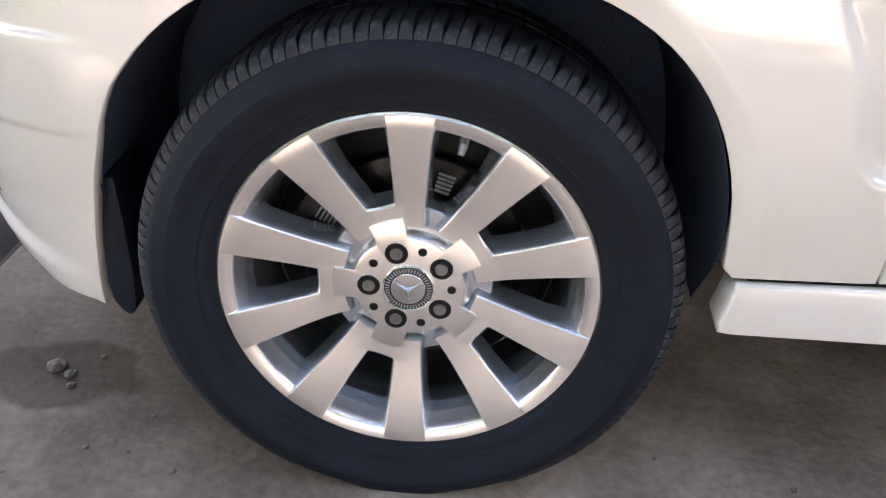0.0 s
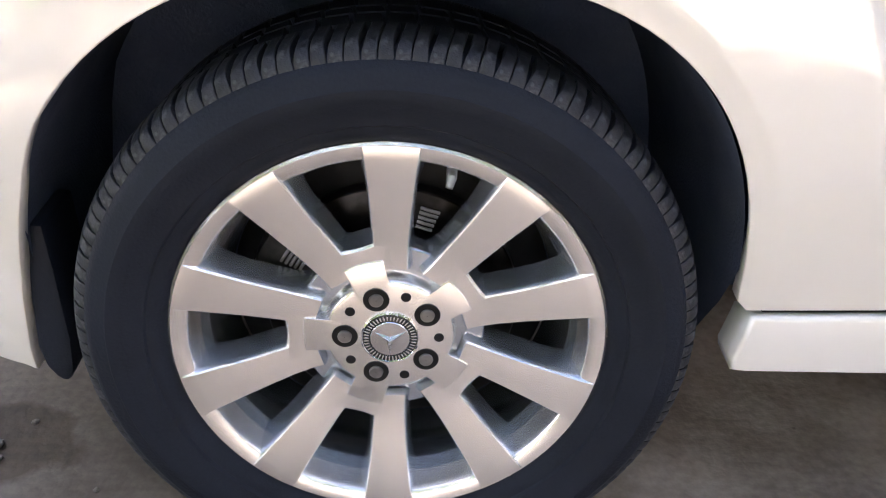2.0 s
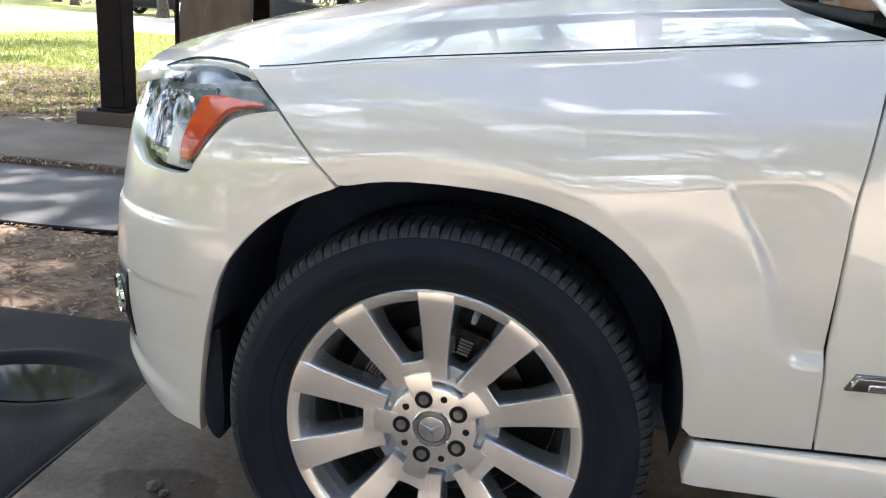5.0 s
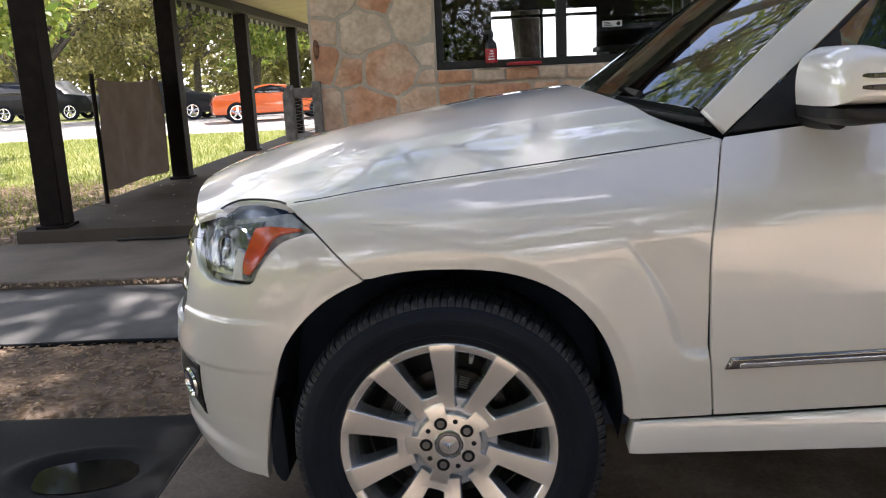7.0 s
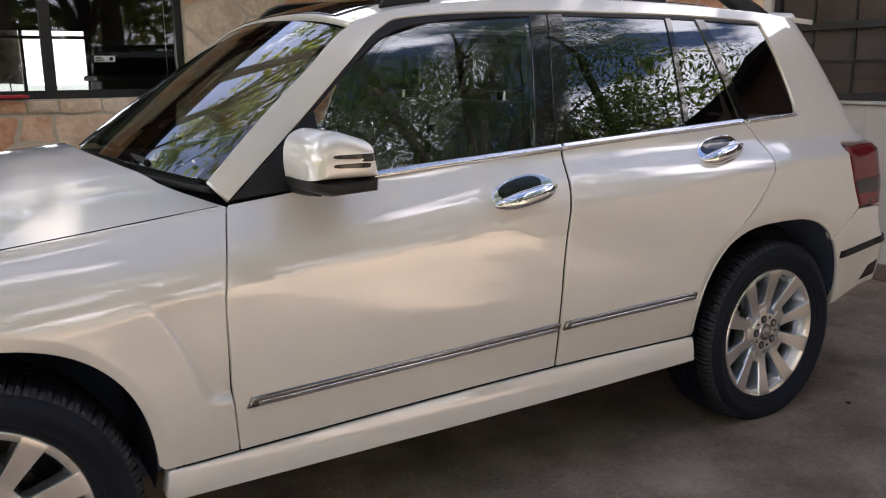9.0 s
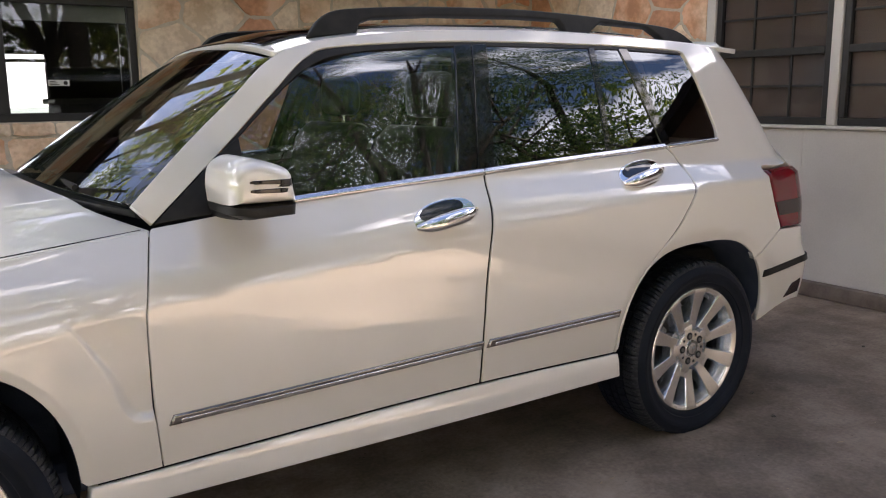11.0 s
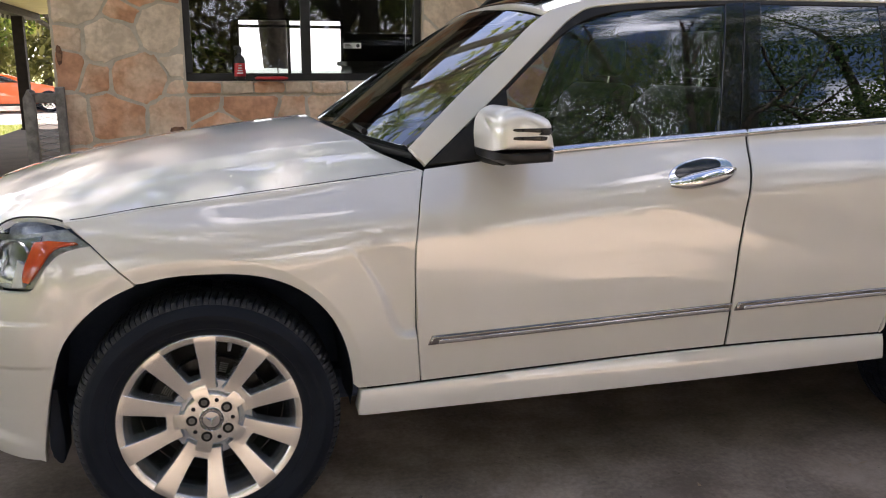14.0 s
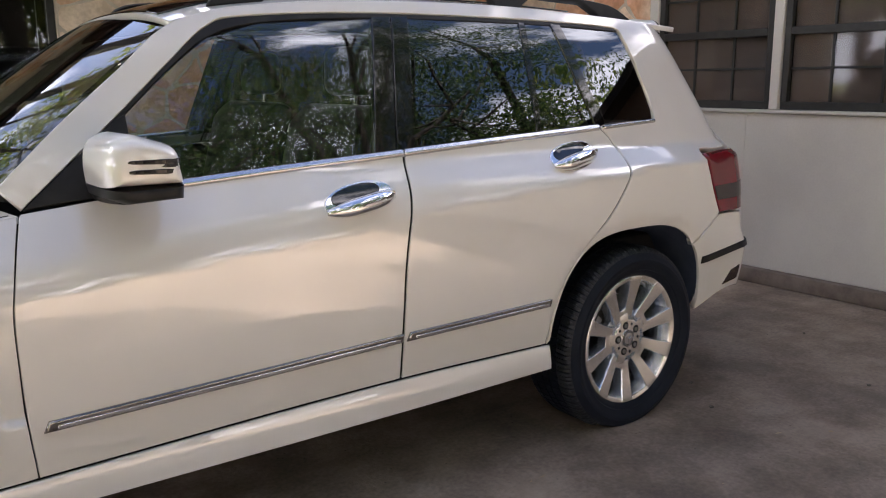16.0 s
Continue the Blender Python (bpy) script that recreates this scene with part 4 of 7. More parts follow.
for nm, mt, pts in (("pillar_cover", "gloss_black", [(1.622, 1.112), (1.698, 1.121), (1.800, 1.545), (1.730, 1.540)]), ("pillar_cover", "gloss_black", [(1.702, 1.121), (1.770, 1.126), (1.868, 1.548), (1.804, 1.545)]),
                    ("window_bar", "gloss_black", [(2.298, 1.150), (2.324, 1.152), (2.380, 1.546), (2.350, 1.546)]), ("window_bar", "gloss_black", [(2.600, 1.166), (2.650, 1.180), (2.556, 1.545), (2.506, 1.546)])):
    both(nm, shell(loop_of(line(pts + pts[:1], 0.03)), proud=-0.001, depth=0.03, gap=0.0, rnd=0.002, step=0.05), mt, car)
chrome_belt = loop_of(run(lambda s: belt(s) - 0.002, 0.93, 1.724), run(lambda s: belt(s) + 0.014, 1.724, 0.93))
chrome_belt2 = loop_of(run(lambda s: belt(s) - 0.002, 1.729, 2.612), run(lambda s: belt(s) + 0.014, 2.612, 1.729))
chrome_belt3 = loop_of(run(lambda s: belt(s) - 0.001, 2.628, 2.935), run(lambda s: belt(s) + 0.008, 2.935, 2.628))
for cb in (chrome_belt, chrome_belt2, chrome_belt3):
    both("belt_trim", shell(cb, lambda s, z: (s, side_y(s, belt(s)) + 1.1 * (z - belt(s)) - 0.008, z), proud=0.004, depth=0.017, gap=0.0, rnd=0.005, step=0.03), "satin_chrome", car, "thin bright belt moulding")

# chrome rub strips and handles
for s0, s1, z0, z1 in ((0.629, 1.646, 0.527, 0.553), (1.664, 2.270, 0.553, 0.563)):
    zz = lambda s: z0 + (z1 - z0) * (s - s0) / (s1 - s0)
    st = loop_of(run(zz, s0, s1, 0.03), line([(s1, z1), (s1 + 0.006, z1 + 0.026)]), run(lambda s: zz(s) + 0.027, s1, s0 + 0.012, 0.03), line([(s0 + 0.012, z0 + 0.027), (s0, z0)]))
    rs = both("rub_strip", shell(st, proud=0.011, depth=0.014, gap=0.0, rnd=0.005, step=0.03), "strip_metal", car, "polished rub strip, dark reflections put into its metal, with a bright edge")
    st2 = loop_of(run(lambda s: zz(s) + 0.006, s0 + 0.03, s1 - 0.01, 0.03), run(lambda s: zz(s) + 0.016, s1 - 0.01, s0 + 0.03, 0.03))
    both("strip_insert", shell(st2, proud=0.0135, depth=0.006, gap=0.0, rnd=0.0015, step=0.03), "chrome", rs[0], "polished insert", rs[1])


def oval(cs, cz, a, b, tilt, n=40, p=2.2):
    t = radians(tilt)
    pts = arch(0, 0, a, b, p, 0, 360, n)[:-1]
    pts = [(x, z if i <= n / 2 else -z) for i, (x, z) in enumerate(pts)]
    return [(cs + x * math.cos(t) - z * math.sin(t), cz + x * math.sin(t) + z * math.cos(t)) for x, z in pts]


for cs, cz in ((1.520, 1.006), (2.428, 1.078)):
    h = both("door_handle", shell(oval(cs, cz, 0.118, 0.044, 9), proud=0.004, depth=0.012, gap=0.0, rnd=0.004, step=0.02), "chrome", car, "chrome door handle")
    # raised oval of darkened chrome puts the hollow's shade into colour
    both("handle_cup", shell(oval(cs - 0.01, cz + 0.012, 0.085, 0.024, 10), proud=0.006, depth=0.01, gap=0.0, rnd=0.002, step=0.02), "cup_chrome", h[0], "dark oval standing in for the cup's shade", h[1])
    grip_c = [Vector(skin(cs + k * 0.118 * math.cos(radians(9)), cz - 0.004 + k * 0.118 * math.sin(radians(9)))) for k in np.linspace(-0.98, 0.98, 15)]
    gp = [(p.x, p.y - 0.008 - 0.024 * (1 - (2 * i / 14 - 1) ** 4), p.z - 0.008) for i, p in enumerate(grip_c)]
    gs = tube(gp, [0.010 + 0.017 * (1 - abs(2 * i / 14 - 1) ** 3) for i in range(15)], 12)
    both("handle_grip", gs, "chrome", h[0], "polished grip", h[1])
    lock = Vector(skin(cs + 0.098, cz + 0.012))
    both("lock_barrel", aimed(revolve([(0.008, 0.002), (0.008, -0.004), (0.0003, -0.005)], 16), lock + Vector((0, -0.030, 0)), Vector((0, -1, 0))), "satin_chrome", h[0], "", h[1])


# mirrors
def puffed(outline, y0, y1, cx, cz, power=5.5, n=30, inner=1.0):
    """Loft an (x, z) outline along y, rounded at the outer end."""
    vs, fs = [], []
    k = len(outline)
    for i in range(n + 1):
        t = i / n
        y = y0 + (y1 - y0) * t * t
        t = t * t
        f = (1 - (1 - t) ** power) ** (1 / power) if t < 1 else 1
        f = max(f, 0.02) * (1 - (1 - inner) * ease(0.6, 1, t))
        vs += [(cx + (x - cx) * f, y, cz + (z - cz) * f) for x, z in outline]
    for i in range(n):
        for j in range(k):
            j2 = (j + 1) % k
            fs.append((i * k + j, (i + 1) * k + j, (i + 1) * k + j2, i * k + j2))
    fs.append(tuple(range(k)))
    fs.append(tuple(range((n + 1) * k - 1, n * k - 1, -1)))
    return vs, fs


shell_out = spline([(0.787, 1.104), (0.784, 1.15), (0.790, 1.190), (0.810, 1.213), (0.848, 1.224), (0.90, 1.213), (0.953, 1.190), (0.964, 1.15), (0.972, 1.104)], 0.012)
mir = both("wing_mirror", puffed(loop_of(shell_out, line([(0.972, 1.104), (0.787, 1.104)], 0.02)), -0.185, 0.02, 0.88, 1.145), "paint", car, "white wing mirror on a black foot")
low_out = loop_of(line([(0.786, 1.103), (0.973, 1.103), (0.970, 1.070), (0.83, 1.064), (0.792, 1.080), (0.786, 1.103)], 0.012))
both("mirror_base", puffed(low_out, -0.184, 0.02, 0.88, 1.09), "black_trim", mir[0], "black lower cover", mir[1])
both("mirror_foot", tube([(0.86, -0.02, 1.082), (0.845, 0.02, 1.075), (0.835, 0.075, 1.082)], [0.034, 0.028, 0.034], 12), "black_trim", mir[0], "", mir[1])
def mirror_face(x, z):
    f = min(0.999, abs(x - 0.88) / 0.0925)
    return x, -0.185 + 0.205 * (1 - (1 - f ** 4) ** 0.25), z


for z0, x0, x1 in ((1.160, 0.824, 0.955), (1.138, 0.806, 0.955), (1.150, 0.905, 0.948)):
    sl = loop_of(line([(x0, z0), (x1, z0 - 0.006)], 0.01), line([(x1, z0 + 0.008), (x0 + 0.01, z0 + 0.008), (x0, z0)], 0.01))
    both("repeater_slot", shell(sl, mirror_face, proud=0.003, depth=0.02, gap=0.0, rnd=0.002, step=0.02, away=Vector((0.86, 0.5, 1.14))), "gloss_black", mir[0], "dark indicator slot", mir[1])
both("mirror_glass", part_shape := (lambda b: ([v.co.copy() for v in b.verts], [tuple(v.index for v in f.verts) for f in b.faces]))(block(0.950, 0.958, -0.150, -0.005, 1.112, 1.172, 0.003)), "chrome", mir[0], "mirror glass", mir[1])

# tail
tail = loop_of(line([(3.135, 1.052), (3.26, 1.060), (3.55, 1.060), (3.60, 0.80), (3.245, 0.800)]), spline([(3.245, 0.803), (3.208, 0.868), (3.175, 0.943), (3.138, 1.05)]))
tl = both("tail_lamp", shell(tail, proud=0.003, depth=0.03, step=0.03, rnd=0.005), "red_lens", car, "dark red tail lamp")
both("tail_lamp_band", shell(loop_of(line([(3.19, 0.915), (3.56, 0.925), (3.575, 0.86), (3.22, 0.855), (3.19, 0.915)], 0.02)), proud=0.0045, depth=0.006, gap=0, rnd=0.001, step=0.03), "smoked", tl[0], "smoked reversing band", tl[1])
rb = loop_of(line([(3.075, 0.684), (3.24, 0.794), (3.60, 0.79), (4.44, 0.72), (4.44, 0.36)]), spline([(4.44, 0.36), (3.9, 0.40), (3.42, 0.455), (3.16, 0.388)]), [p for p in ARCH_R if p[0] > 3.052 and p[1] > 0.40])
both("rear_bumper", shell(rb, step=0.03), "paint", car)
bs = loop_of(line([(3.145, 0.595), (3.43, 0.625), (3.9, 0.63), (3.9, 0.66), (3.43, 0.655), (3.145, 0.625), (3.145, 0.595)], 0.02))
both("bumper_strip", shell(bs, proud=0.008, depth=0.012, gap=0.0, rnd=0.004, step=0.03), "black_trim", car)
both("bumper_reflector", shell(loop_of(line([(3.33, 0.475), (3.45, 0.49), (3.46, 0.55), (3.38, 0.535), (3.33, 0.475)], 0.02)), proud=0.005, depth=0.01, gap=0.0, rnd=0.002, step=0.03), "smoked", car)
both("tailgate", shell(loop_of(line([(3.605, 0.80), (3.555, 1.06), (3.42, 1.14), (4.445, 1.14), (4.445, 0.73), (3.605, 0.795)], 0.03)), step=0.06), "paint", car)
both("rear_screen", shell(loop_of(line([(3.44, 1.15), (4.445, 1.15), (4.445, 1.52), (3.44, 1.50), (3.44, 1.15)], 0.03)), proud=-0.004, depth=0.006, step=0.06, gap=0.0), "glass_side", car)
sp = loop_of(line([(3.17, 0.285), (3.255, 0.33), (3.375, CY), (3.255, 2 * CY - 0.33), (3.17, 2 * CY - 0.285), (3.14, CY), (3.17, 0.285)], 0.04))
part("roof_spoiler", shell(sp, lambda x, y: (x, y, 1.578 - 0.10 * (x - 3.28) + 0.03 * (1 - (abs(y - CY) / 0.57) ** 2)), depth=0.055, step=0.05, gap=0.0, rnd=0.012, away=Vector((3.2, CY, 0))), "paint", car)

# underside, wheel housings, cabin
part("underbody", block(-0.55, 3.45, 0.30, 2 * CY - 0.30, 0.24, 0.34, 0.02), "liner", car)
part("engine_tub", block(-0.60, 0.50, 0.42, 2 * CY - 0.42, 0.30, 0.86, 0.02), "liner", car)
def liner(line_of, cx):
    """The wheel housing: the opening's outline drawn inwards, closed by a back wall."""
    n, vs, fs = len(line_of), [], []
    for deep, grow in ((0.006, 1.004), (0.03, 1.012), (0.16, 1.02), (0.40, 1.02)):
        for s, z in line_of:
            vs.append((cx + (s - cx) * grow, (skin(s, z)[1] + 0.006 + 0.04 * ease(0.46, 0.36, z) if deep < 0.1 else 0) + deep, 0.345 + (z - 0.345) * grow))
    for r in range(3):
        for i in range(n - 1):
            fs.append((r * n + i, r * n + i + 1, (r + 1) * n + i + 1, (r + 1) * n + i))
    vs.append((cx, 0.42, 0.33))
    fs += [(3 * n + i, 3 * n + i + 1, 4 * n) for i in range(n - 1)]
    return vs, fs


low_front = [(0.412, 0.302), (0.414, 0.38)] + [p for p in ARCH_F if p[1] > 0.42 and (p[0] > 0 or p[1] > 0.53)] + [(-0.410, 0.49), (-0.417, 0.43), (-0.428, 0.34), (-0.431, 0.27), (-0.424, 0.228)]
low_rear = [(2.325, 0.28), (2.318, 0.40)] + [p for p in ARCH_R[::-1] if p[1] > 0.42] + [(3.165, 0.40), (3.165, 0.28)]
both("wheel_liner", liner(low_front, 0.0), "liner", car)
both("wheel_liner", liner(low_rear, 2.735), "liner", car)
def as_shape(bm):
    """A bmesh as verts and faces."""
    bm.verts.index_update()
    out = [v.co.copy() for v in bm.verts], [tuple(v.index for v in f.verts) for f in bm.faces]
    bm.free()
    return out


both("front_mud_flap", as_shape(prism([(-0.424, 0.46), (-0.434, 0.36), (-0.438, 0.29), (-0.432, 0.258), (-0.420, 0.240), (-0.408, 0.234), (-0.399, 0.250), (-0.396, 0.30), (-0.400, 0.40), (-0.404, 0.46)], "y", 0.054, 0.16, 0.006)), "rubber", car)
inner = loop_of(run(lambda s: belt(s) - 0.01, 0.70, 2.9), line([(2.9, 1.17), (2.9, 0.87), (2.30, 0.85), (2.20, 0.46), (0.70, 0.46), (0.70, 1.03)], 0.05))
both("door_lining", shell(inner, proud=-0.07, depth=0.01, step=0.08), "dash", car)
part("dashboard", prism([(0.50, 0.60), (0.50, 1.06), (0.70, 1.085), (0.98, 1.05), (1.06, 0.98), (1.02, 0.82), (0.92, 0.60)], "y", 0.26, 2 * CY - 0.26, 0.02), "dash", car)
part("cargo_floor", block(2.3, 3.4, 0.2, 2 * CY - 0.2, 0.62, 0.70, 0.01), "dash", car)
part("headlining", shell(roof_strip(1.15, 3.2, 0.96), roof, proud=-0.03, depth=0.01, step=0.15, away=Vector((2, CY, 0))), "headliner", car)


def seat(cx, cy, wide):
    s = [("seat_cushion", block(cx, cx + 0.52, cy - wide, cy + wide, 0.56, 0.72, 0.05, 3))]
    back = prism([(cx + 0.44, 0.66), (cx + 0.56, 0.66), (cx + 0.74, 1.24), (cx + 0.66, 1.27), (cx + 0.58, 1.20)], "y", cy - wide, cy + wide, 0.03)
    ob = part("seat", s[0][1], "leather", car, "black leather seat")
    part("backrest", back, "leather", ob)
    for hy in ((cy,) if wide < 0.4 else (cy - 0.35, cy + 0.35)):
        part("headrest", block(cx + 0.66, cx + 0.75, hy - 0.13, hy + 0.13, 1.29, 1.46, 0.04, 3), "leather", ob)
        part("headrest_post", tube([(cx + 0.69, hy - 0.05, 1.22), (cx + 0.70, hy - 0.05, 1.31)], 0.007), "satin_chrome", ob)


seat(1.10, 0.50, 0.25)
seat(1.10, 2 * CY - 0.50, 0.25)
seat(1.95, CY, 0.60)
wheel_ring = [(1.04 - 0.10 * math.sin(a) * 0.5 + 0.0, 0.50 + 0.185 * math.cos(a), 1.00 + 0.175 * math.sin(a)) for a in np.linspace(0, 2 * math.pi, 33)]
sw = part("steering_wheel", tube(wheel_ring, 0.016, 10, False), "leather", car)
part("steering_boss", block(1.0, 1.05, 0.42, 0.58, 0.95, 1.04, 0.02, 2), "dash", sw)
part("wiper", tube([(0.52, 0.35, 1.128), (0.50, 0.70, 1.150), (0.51, 1.05, 1.155)], [0.010, 0.008, 0.005]), "black_trim", car)
part("wiper", tube([(0.50, 0.90, 1.150), (0.52, 1.25, 1.145), (0.575, 1.5, 1.125)], [0.010, 0.008, 0.005]), "black_trim", car)
cowl = [(0.405 + 0.24 * abs(k) ** 2.2, CY + k * 0.74) for k in np.linspace(-1, 1, 30)]
cowl2 = [(0.475 + 0.165 * abs(k) ** 2.2, CY + k * 0.74) for k in np.linspace(1, -1, 30)]
part("cowl_panel", shell(loop_of(cowl, cowl2), lambda x, y: (x, y, 1.118 - 0.045 * ((y - CY) / 0.74) ** 2), depth=0.02, step=0.04, gap=0, away=Vector((0.5, CY, 0))), "black_trim", car)


# ---- wheels ----
def polar(r, a, y):
    return (r * math.cos(a), y, r * math.sin(a))


def build_wheel():
    w = new("wheel")
    w.parent = car
    w["label"] = "ten-spoke silver alloy wheel with a black tyre"
    tyre_prof = [(0.236, 0.03), (0.250, 0.012), (0.257, 0.004), (0.263, -0.006), (0.270, -0.0105), (0.276, -0.0105), (0.278, -0.0145), (0.298, -0.0195), (0.300, -0.0215), (0.312, -0.0222), (0.314, -0.0205), (0.326, -0.0180), (0.334, -0.0100), (0.339, 0.000),
                 (0.3425, 0.014), (0.3435, 0.05), (0.344, 0.105), (0.3435, 0.16), (0.340, 0.20), (0.325, 0.225), (0.29, 0.230), (0.25, 0.205), (0.236, 0.19)]
    tyre_prof = [(0.256 + (r - 0.256) * 1.165 if r > 0.256 else r, y - 0.004 * ease(0.262, 0.285, r)) for r, y in tyre_prof]
    tv, tf = revolve(tyre_prof, 160)
    # the loaded foot is flat and its wall bulges
    tv = [(x, y - 0.45 * max(0, -0.335 - z) * (1 if y < 0.1 else -1), max(z, -0.3445)) for x, y, z in tv]
    part("tyre", (tv, tf), "rubber", w, "black tyre with dusty tread shoulders")
    lip = [(0.2592, 0.020), (0.2596, 0.006), (0.2584, -0.0010), (0.255, -0.0035), (0.247, -0.002), (0.2405, 0.001), (0.2375, 0.003), (0.2362, 0.006), (0.2345, 0.014), (0.229, 0.034), (0.222, 0.050)]
    part("rim", revolve(lip, 120), "alloy", w)
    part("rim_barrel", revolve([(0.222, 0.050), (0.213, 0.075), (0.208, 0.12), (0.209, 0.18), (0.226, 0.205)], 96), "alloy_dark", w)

    face = lambda r: -0.0042 + 0.20 * max(0, 0.246 - r) - 0.25 * max(0, 0.12 - r) ** 1.2

    # one spoke along +x, then turned
    def spoke_shape():
        st = [(r, h, face(r)) for r, h in ((0.0915, 0.0211), (0.105, 0.0205), (0.130, 0.0213), (0.160, 0.0232), (0.190, 0.0256), (0.215, 0.0280), (0.236, 0.0300), (0.2500, 0.0316))] + [(0.2545, 0.0321, -0.0036)]
        st = [(0.0885, 0.0213, face(0.0915) + 0.0105), (0.0905, 0.0212, face(0.0915) + 0.0020)] + st
        vs, fs = [], []
        for i, (r, hw, y) in enumerate(st):
            flare = 0.010 * ease(0.205, 0.236, r) + 0.010 * (1 - ease(0.09, 0.13, r))
            back = y + 0.046 if r < 0.238 else 0.010
            if r > 0.2505:
                back = 0.004
            x = math.sqrt(max(1e-6, r * r - hw * hw)) if r > 0.24 else r
            for u, yy, xx in ((hw + 0.004 + flare, back, r if r < 0.24 else x), (hw + 0.0012 + flare * 0.25, y + 0.010, r if r < 0.24 else x), (hw - 0.0002, y + 0.0022, x), (hw - 0.0022, y, x), (0, y - 0.0004, r)):
                vs.append((xx, yy, u))
            for u, yy, xx in ((-(hw - 0.0022), y, x), (-(hw - 0.0002), y + 0.0022, x), (-(hw + 0.0012 + flare * 0.25), y + 0.010, r if r < 0.24 else x), (-(hw + 0.004 + flare), back, r if r < 0.24 else x)):
                vs.append((xx, yy, u))
        k = 9
        for i in range(len(st) - 1):
            for j in range(k - 1):
                fs.append((i * k + j, i * k + j + 1, (i + 1) * k + j + 1, (i + 1) * k + j))
        e = (len(st) - 1) * k
        fs.append(tuple(e + j for j in range(k)))
        return vs, fs
    vs, fs = spoke_shape()
    first = None
    for i in range(10):
        a = radians(91 + 36 * i)
        if first is None:
            first = part("spoke", (vs, fs), "alloy", w)
            ob = first
        else:
            ob = new("spoke", first.data)
            ob.parent = w
        ob.rotation_euler = (0, -a, 0)
    # webs that join the spokes in pairs
    for i in range(5):
        a0 = radians(109 + 72 * i)
        prof = []
        for k in range(9):
            b = a0 + radians(-18 + 36 * k / 8)
            rr = 0.124 + 0.012 * abs(k - 4) ** 2 / 16
            prof.append((b, rr))
        v2, f2 = [], []
        for b, rr in prof:
            v2 += [polar(0.075 if abs(b - a0) < radians(10) else 0.094, b, face(0.094)), polar(rr - 0.003, b, face(rr) + 0.0004), polar(rr, b, face(rr) + 0.003), polar(rr + 0.003, b, face(rr) + 0.042)]
        for k in range(8):
            for q in range(3):
                f2.append((k * 4 + q, k * 4 + 4 + q, k * 4 + 5 + q, k * 4 + 1 + q))
        part("web", (v2, f2), "alloy", w)
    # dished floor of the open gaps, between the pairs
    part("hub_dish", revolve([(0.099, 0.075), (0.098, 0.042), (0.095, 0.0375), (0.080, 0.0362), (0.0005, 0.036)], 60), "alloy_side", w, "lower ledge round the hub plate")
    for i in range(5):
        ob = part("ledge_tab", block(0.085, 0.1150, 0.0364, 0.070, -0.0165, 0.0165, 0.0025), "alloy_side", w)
        ob.rotation_euler = (0, -radians(145 + 72 * i), 0)

    # painted pockets with the sky's blue cast in their colour; the faces are bare
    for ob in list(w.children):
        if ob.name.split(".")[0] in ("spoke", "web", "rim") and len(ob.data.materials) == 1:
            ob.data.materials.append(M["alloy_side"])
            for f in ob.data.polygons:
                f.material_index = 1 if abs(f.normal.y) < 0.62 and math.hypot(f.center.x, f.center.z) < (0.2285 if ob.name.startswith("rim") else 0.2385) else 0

    built = set(bpy.data.objects)
    # hub plate with five teeth
    def hub_r(a):
        d = abs(((math.degrees(a) - 109 + 36) % 72) - 36)
        return 0.0775 + 0.0285 * (1 - ease(13.2, 16.2, d))
    n = 180
    v3, f3 = [], []
    for ring, (dr, y) in enumerate(((0.0048, 0.040), (0.0032, 0.0095), (0.0004, 0.0004), (-0.0004, -0.0014), (-0.0016, -0.0034), (-0.0040, -0.0044))):
        for i in range(n):
            a = 2 * math.pi * i / n
            v3.append(polar(hub_r(a) + dr, a, y))
    for i in range(n):
        v3.append(polar(0.070, 2 * math.pi * i / n, -0.0050))
    for i in range(n):
        v3.append(polar(0.030, 2 * math.pi * i / n, -0.0060))
    for ring in range(7):
        for i in range(n):
            j = (i + 1) % n
            f3.append((ring * n + i, ring * n + j, (ring + 1) * n + j, (ring + 1) * n + i))
    part("hub_plate", (v3, f3), "alloy", w, "five-toothed hub cover")
    for i in range(5):
        a = radians(181 + 72 * i)
        c = Vector(polar(0.0545, a, -0.0060))
        o = part("bolt_recess", ([Vector(v) + c for v in revolve([(0.0156, 0.002), (0.0156, -0.0002), (0.0150, -0.0005), (0.0142, -0.0003), (0.0120, -0.0002), (0.0001, -0.0001)], 28)[0]], revolve([(0, 0)] * 6, 28)[1]), "hole", w)
        hexa = revolve([(0.0088, 0.0006), (0.0086, -0.0022), (0.0076, -0.0030), (0.0060, -0.0028), (0.0005, -0.0026)], 18)
        part("wheel_bolt", ([Vector(v) + c for v in hexa[0]], hexa[1]), "bolt", w, "grey steel wheel bolt")
        a2 = radians(1 + 72 * i)
        c2 = Vector(polar(0.059, a2, -0.0049))
        pin = revolve([(0.0062, 0.001), (0.0061, -0.0008), (0.0052, -0.0011), (0.0001, -0.0010)], 18)
        part("pin_hole", ([Vector(v) + c2 for v in pin[0]], pin[1]), "hole", w)
    cap = part("centre_cap", revolve([(0.0355, -0.004), (0.0355, -0.0085), (0.0340, -0.0095), (0.0332, -0.0088)], 64), "chrome", w, "round centre cap")
    part("cap_band", revolve([(0.0333, -0.0086), (0.0240, -0.0098)], 64), "gloss_black", cap, "dark band")
    part("cap_disc", revolve([(0.0240, -0.0098), (0.0232, -0.0108), (0.012, -0.0116), (0.0003, -0.0118)], 64), "satin_chrome", cap)
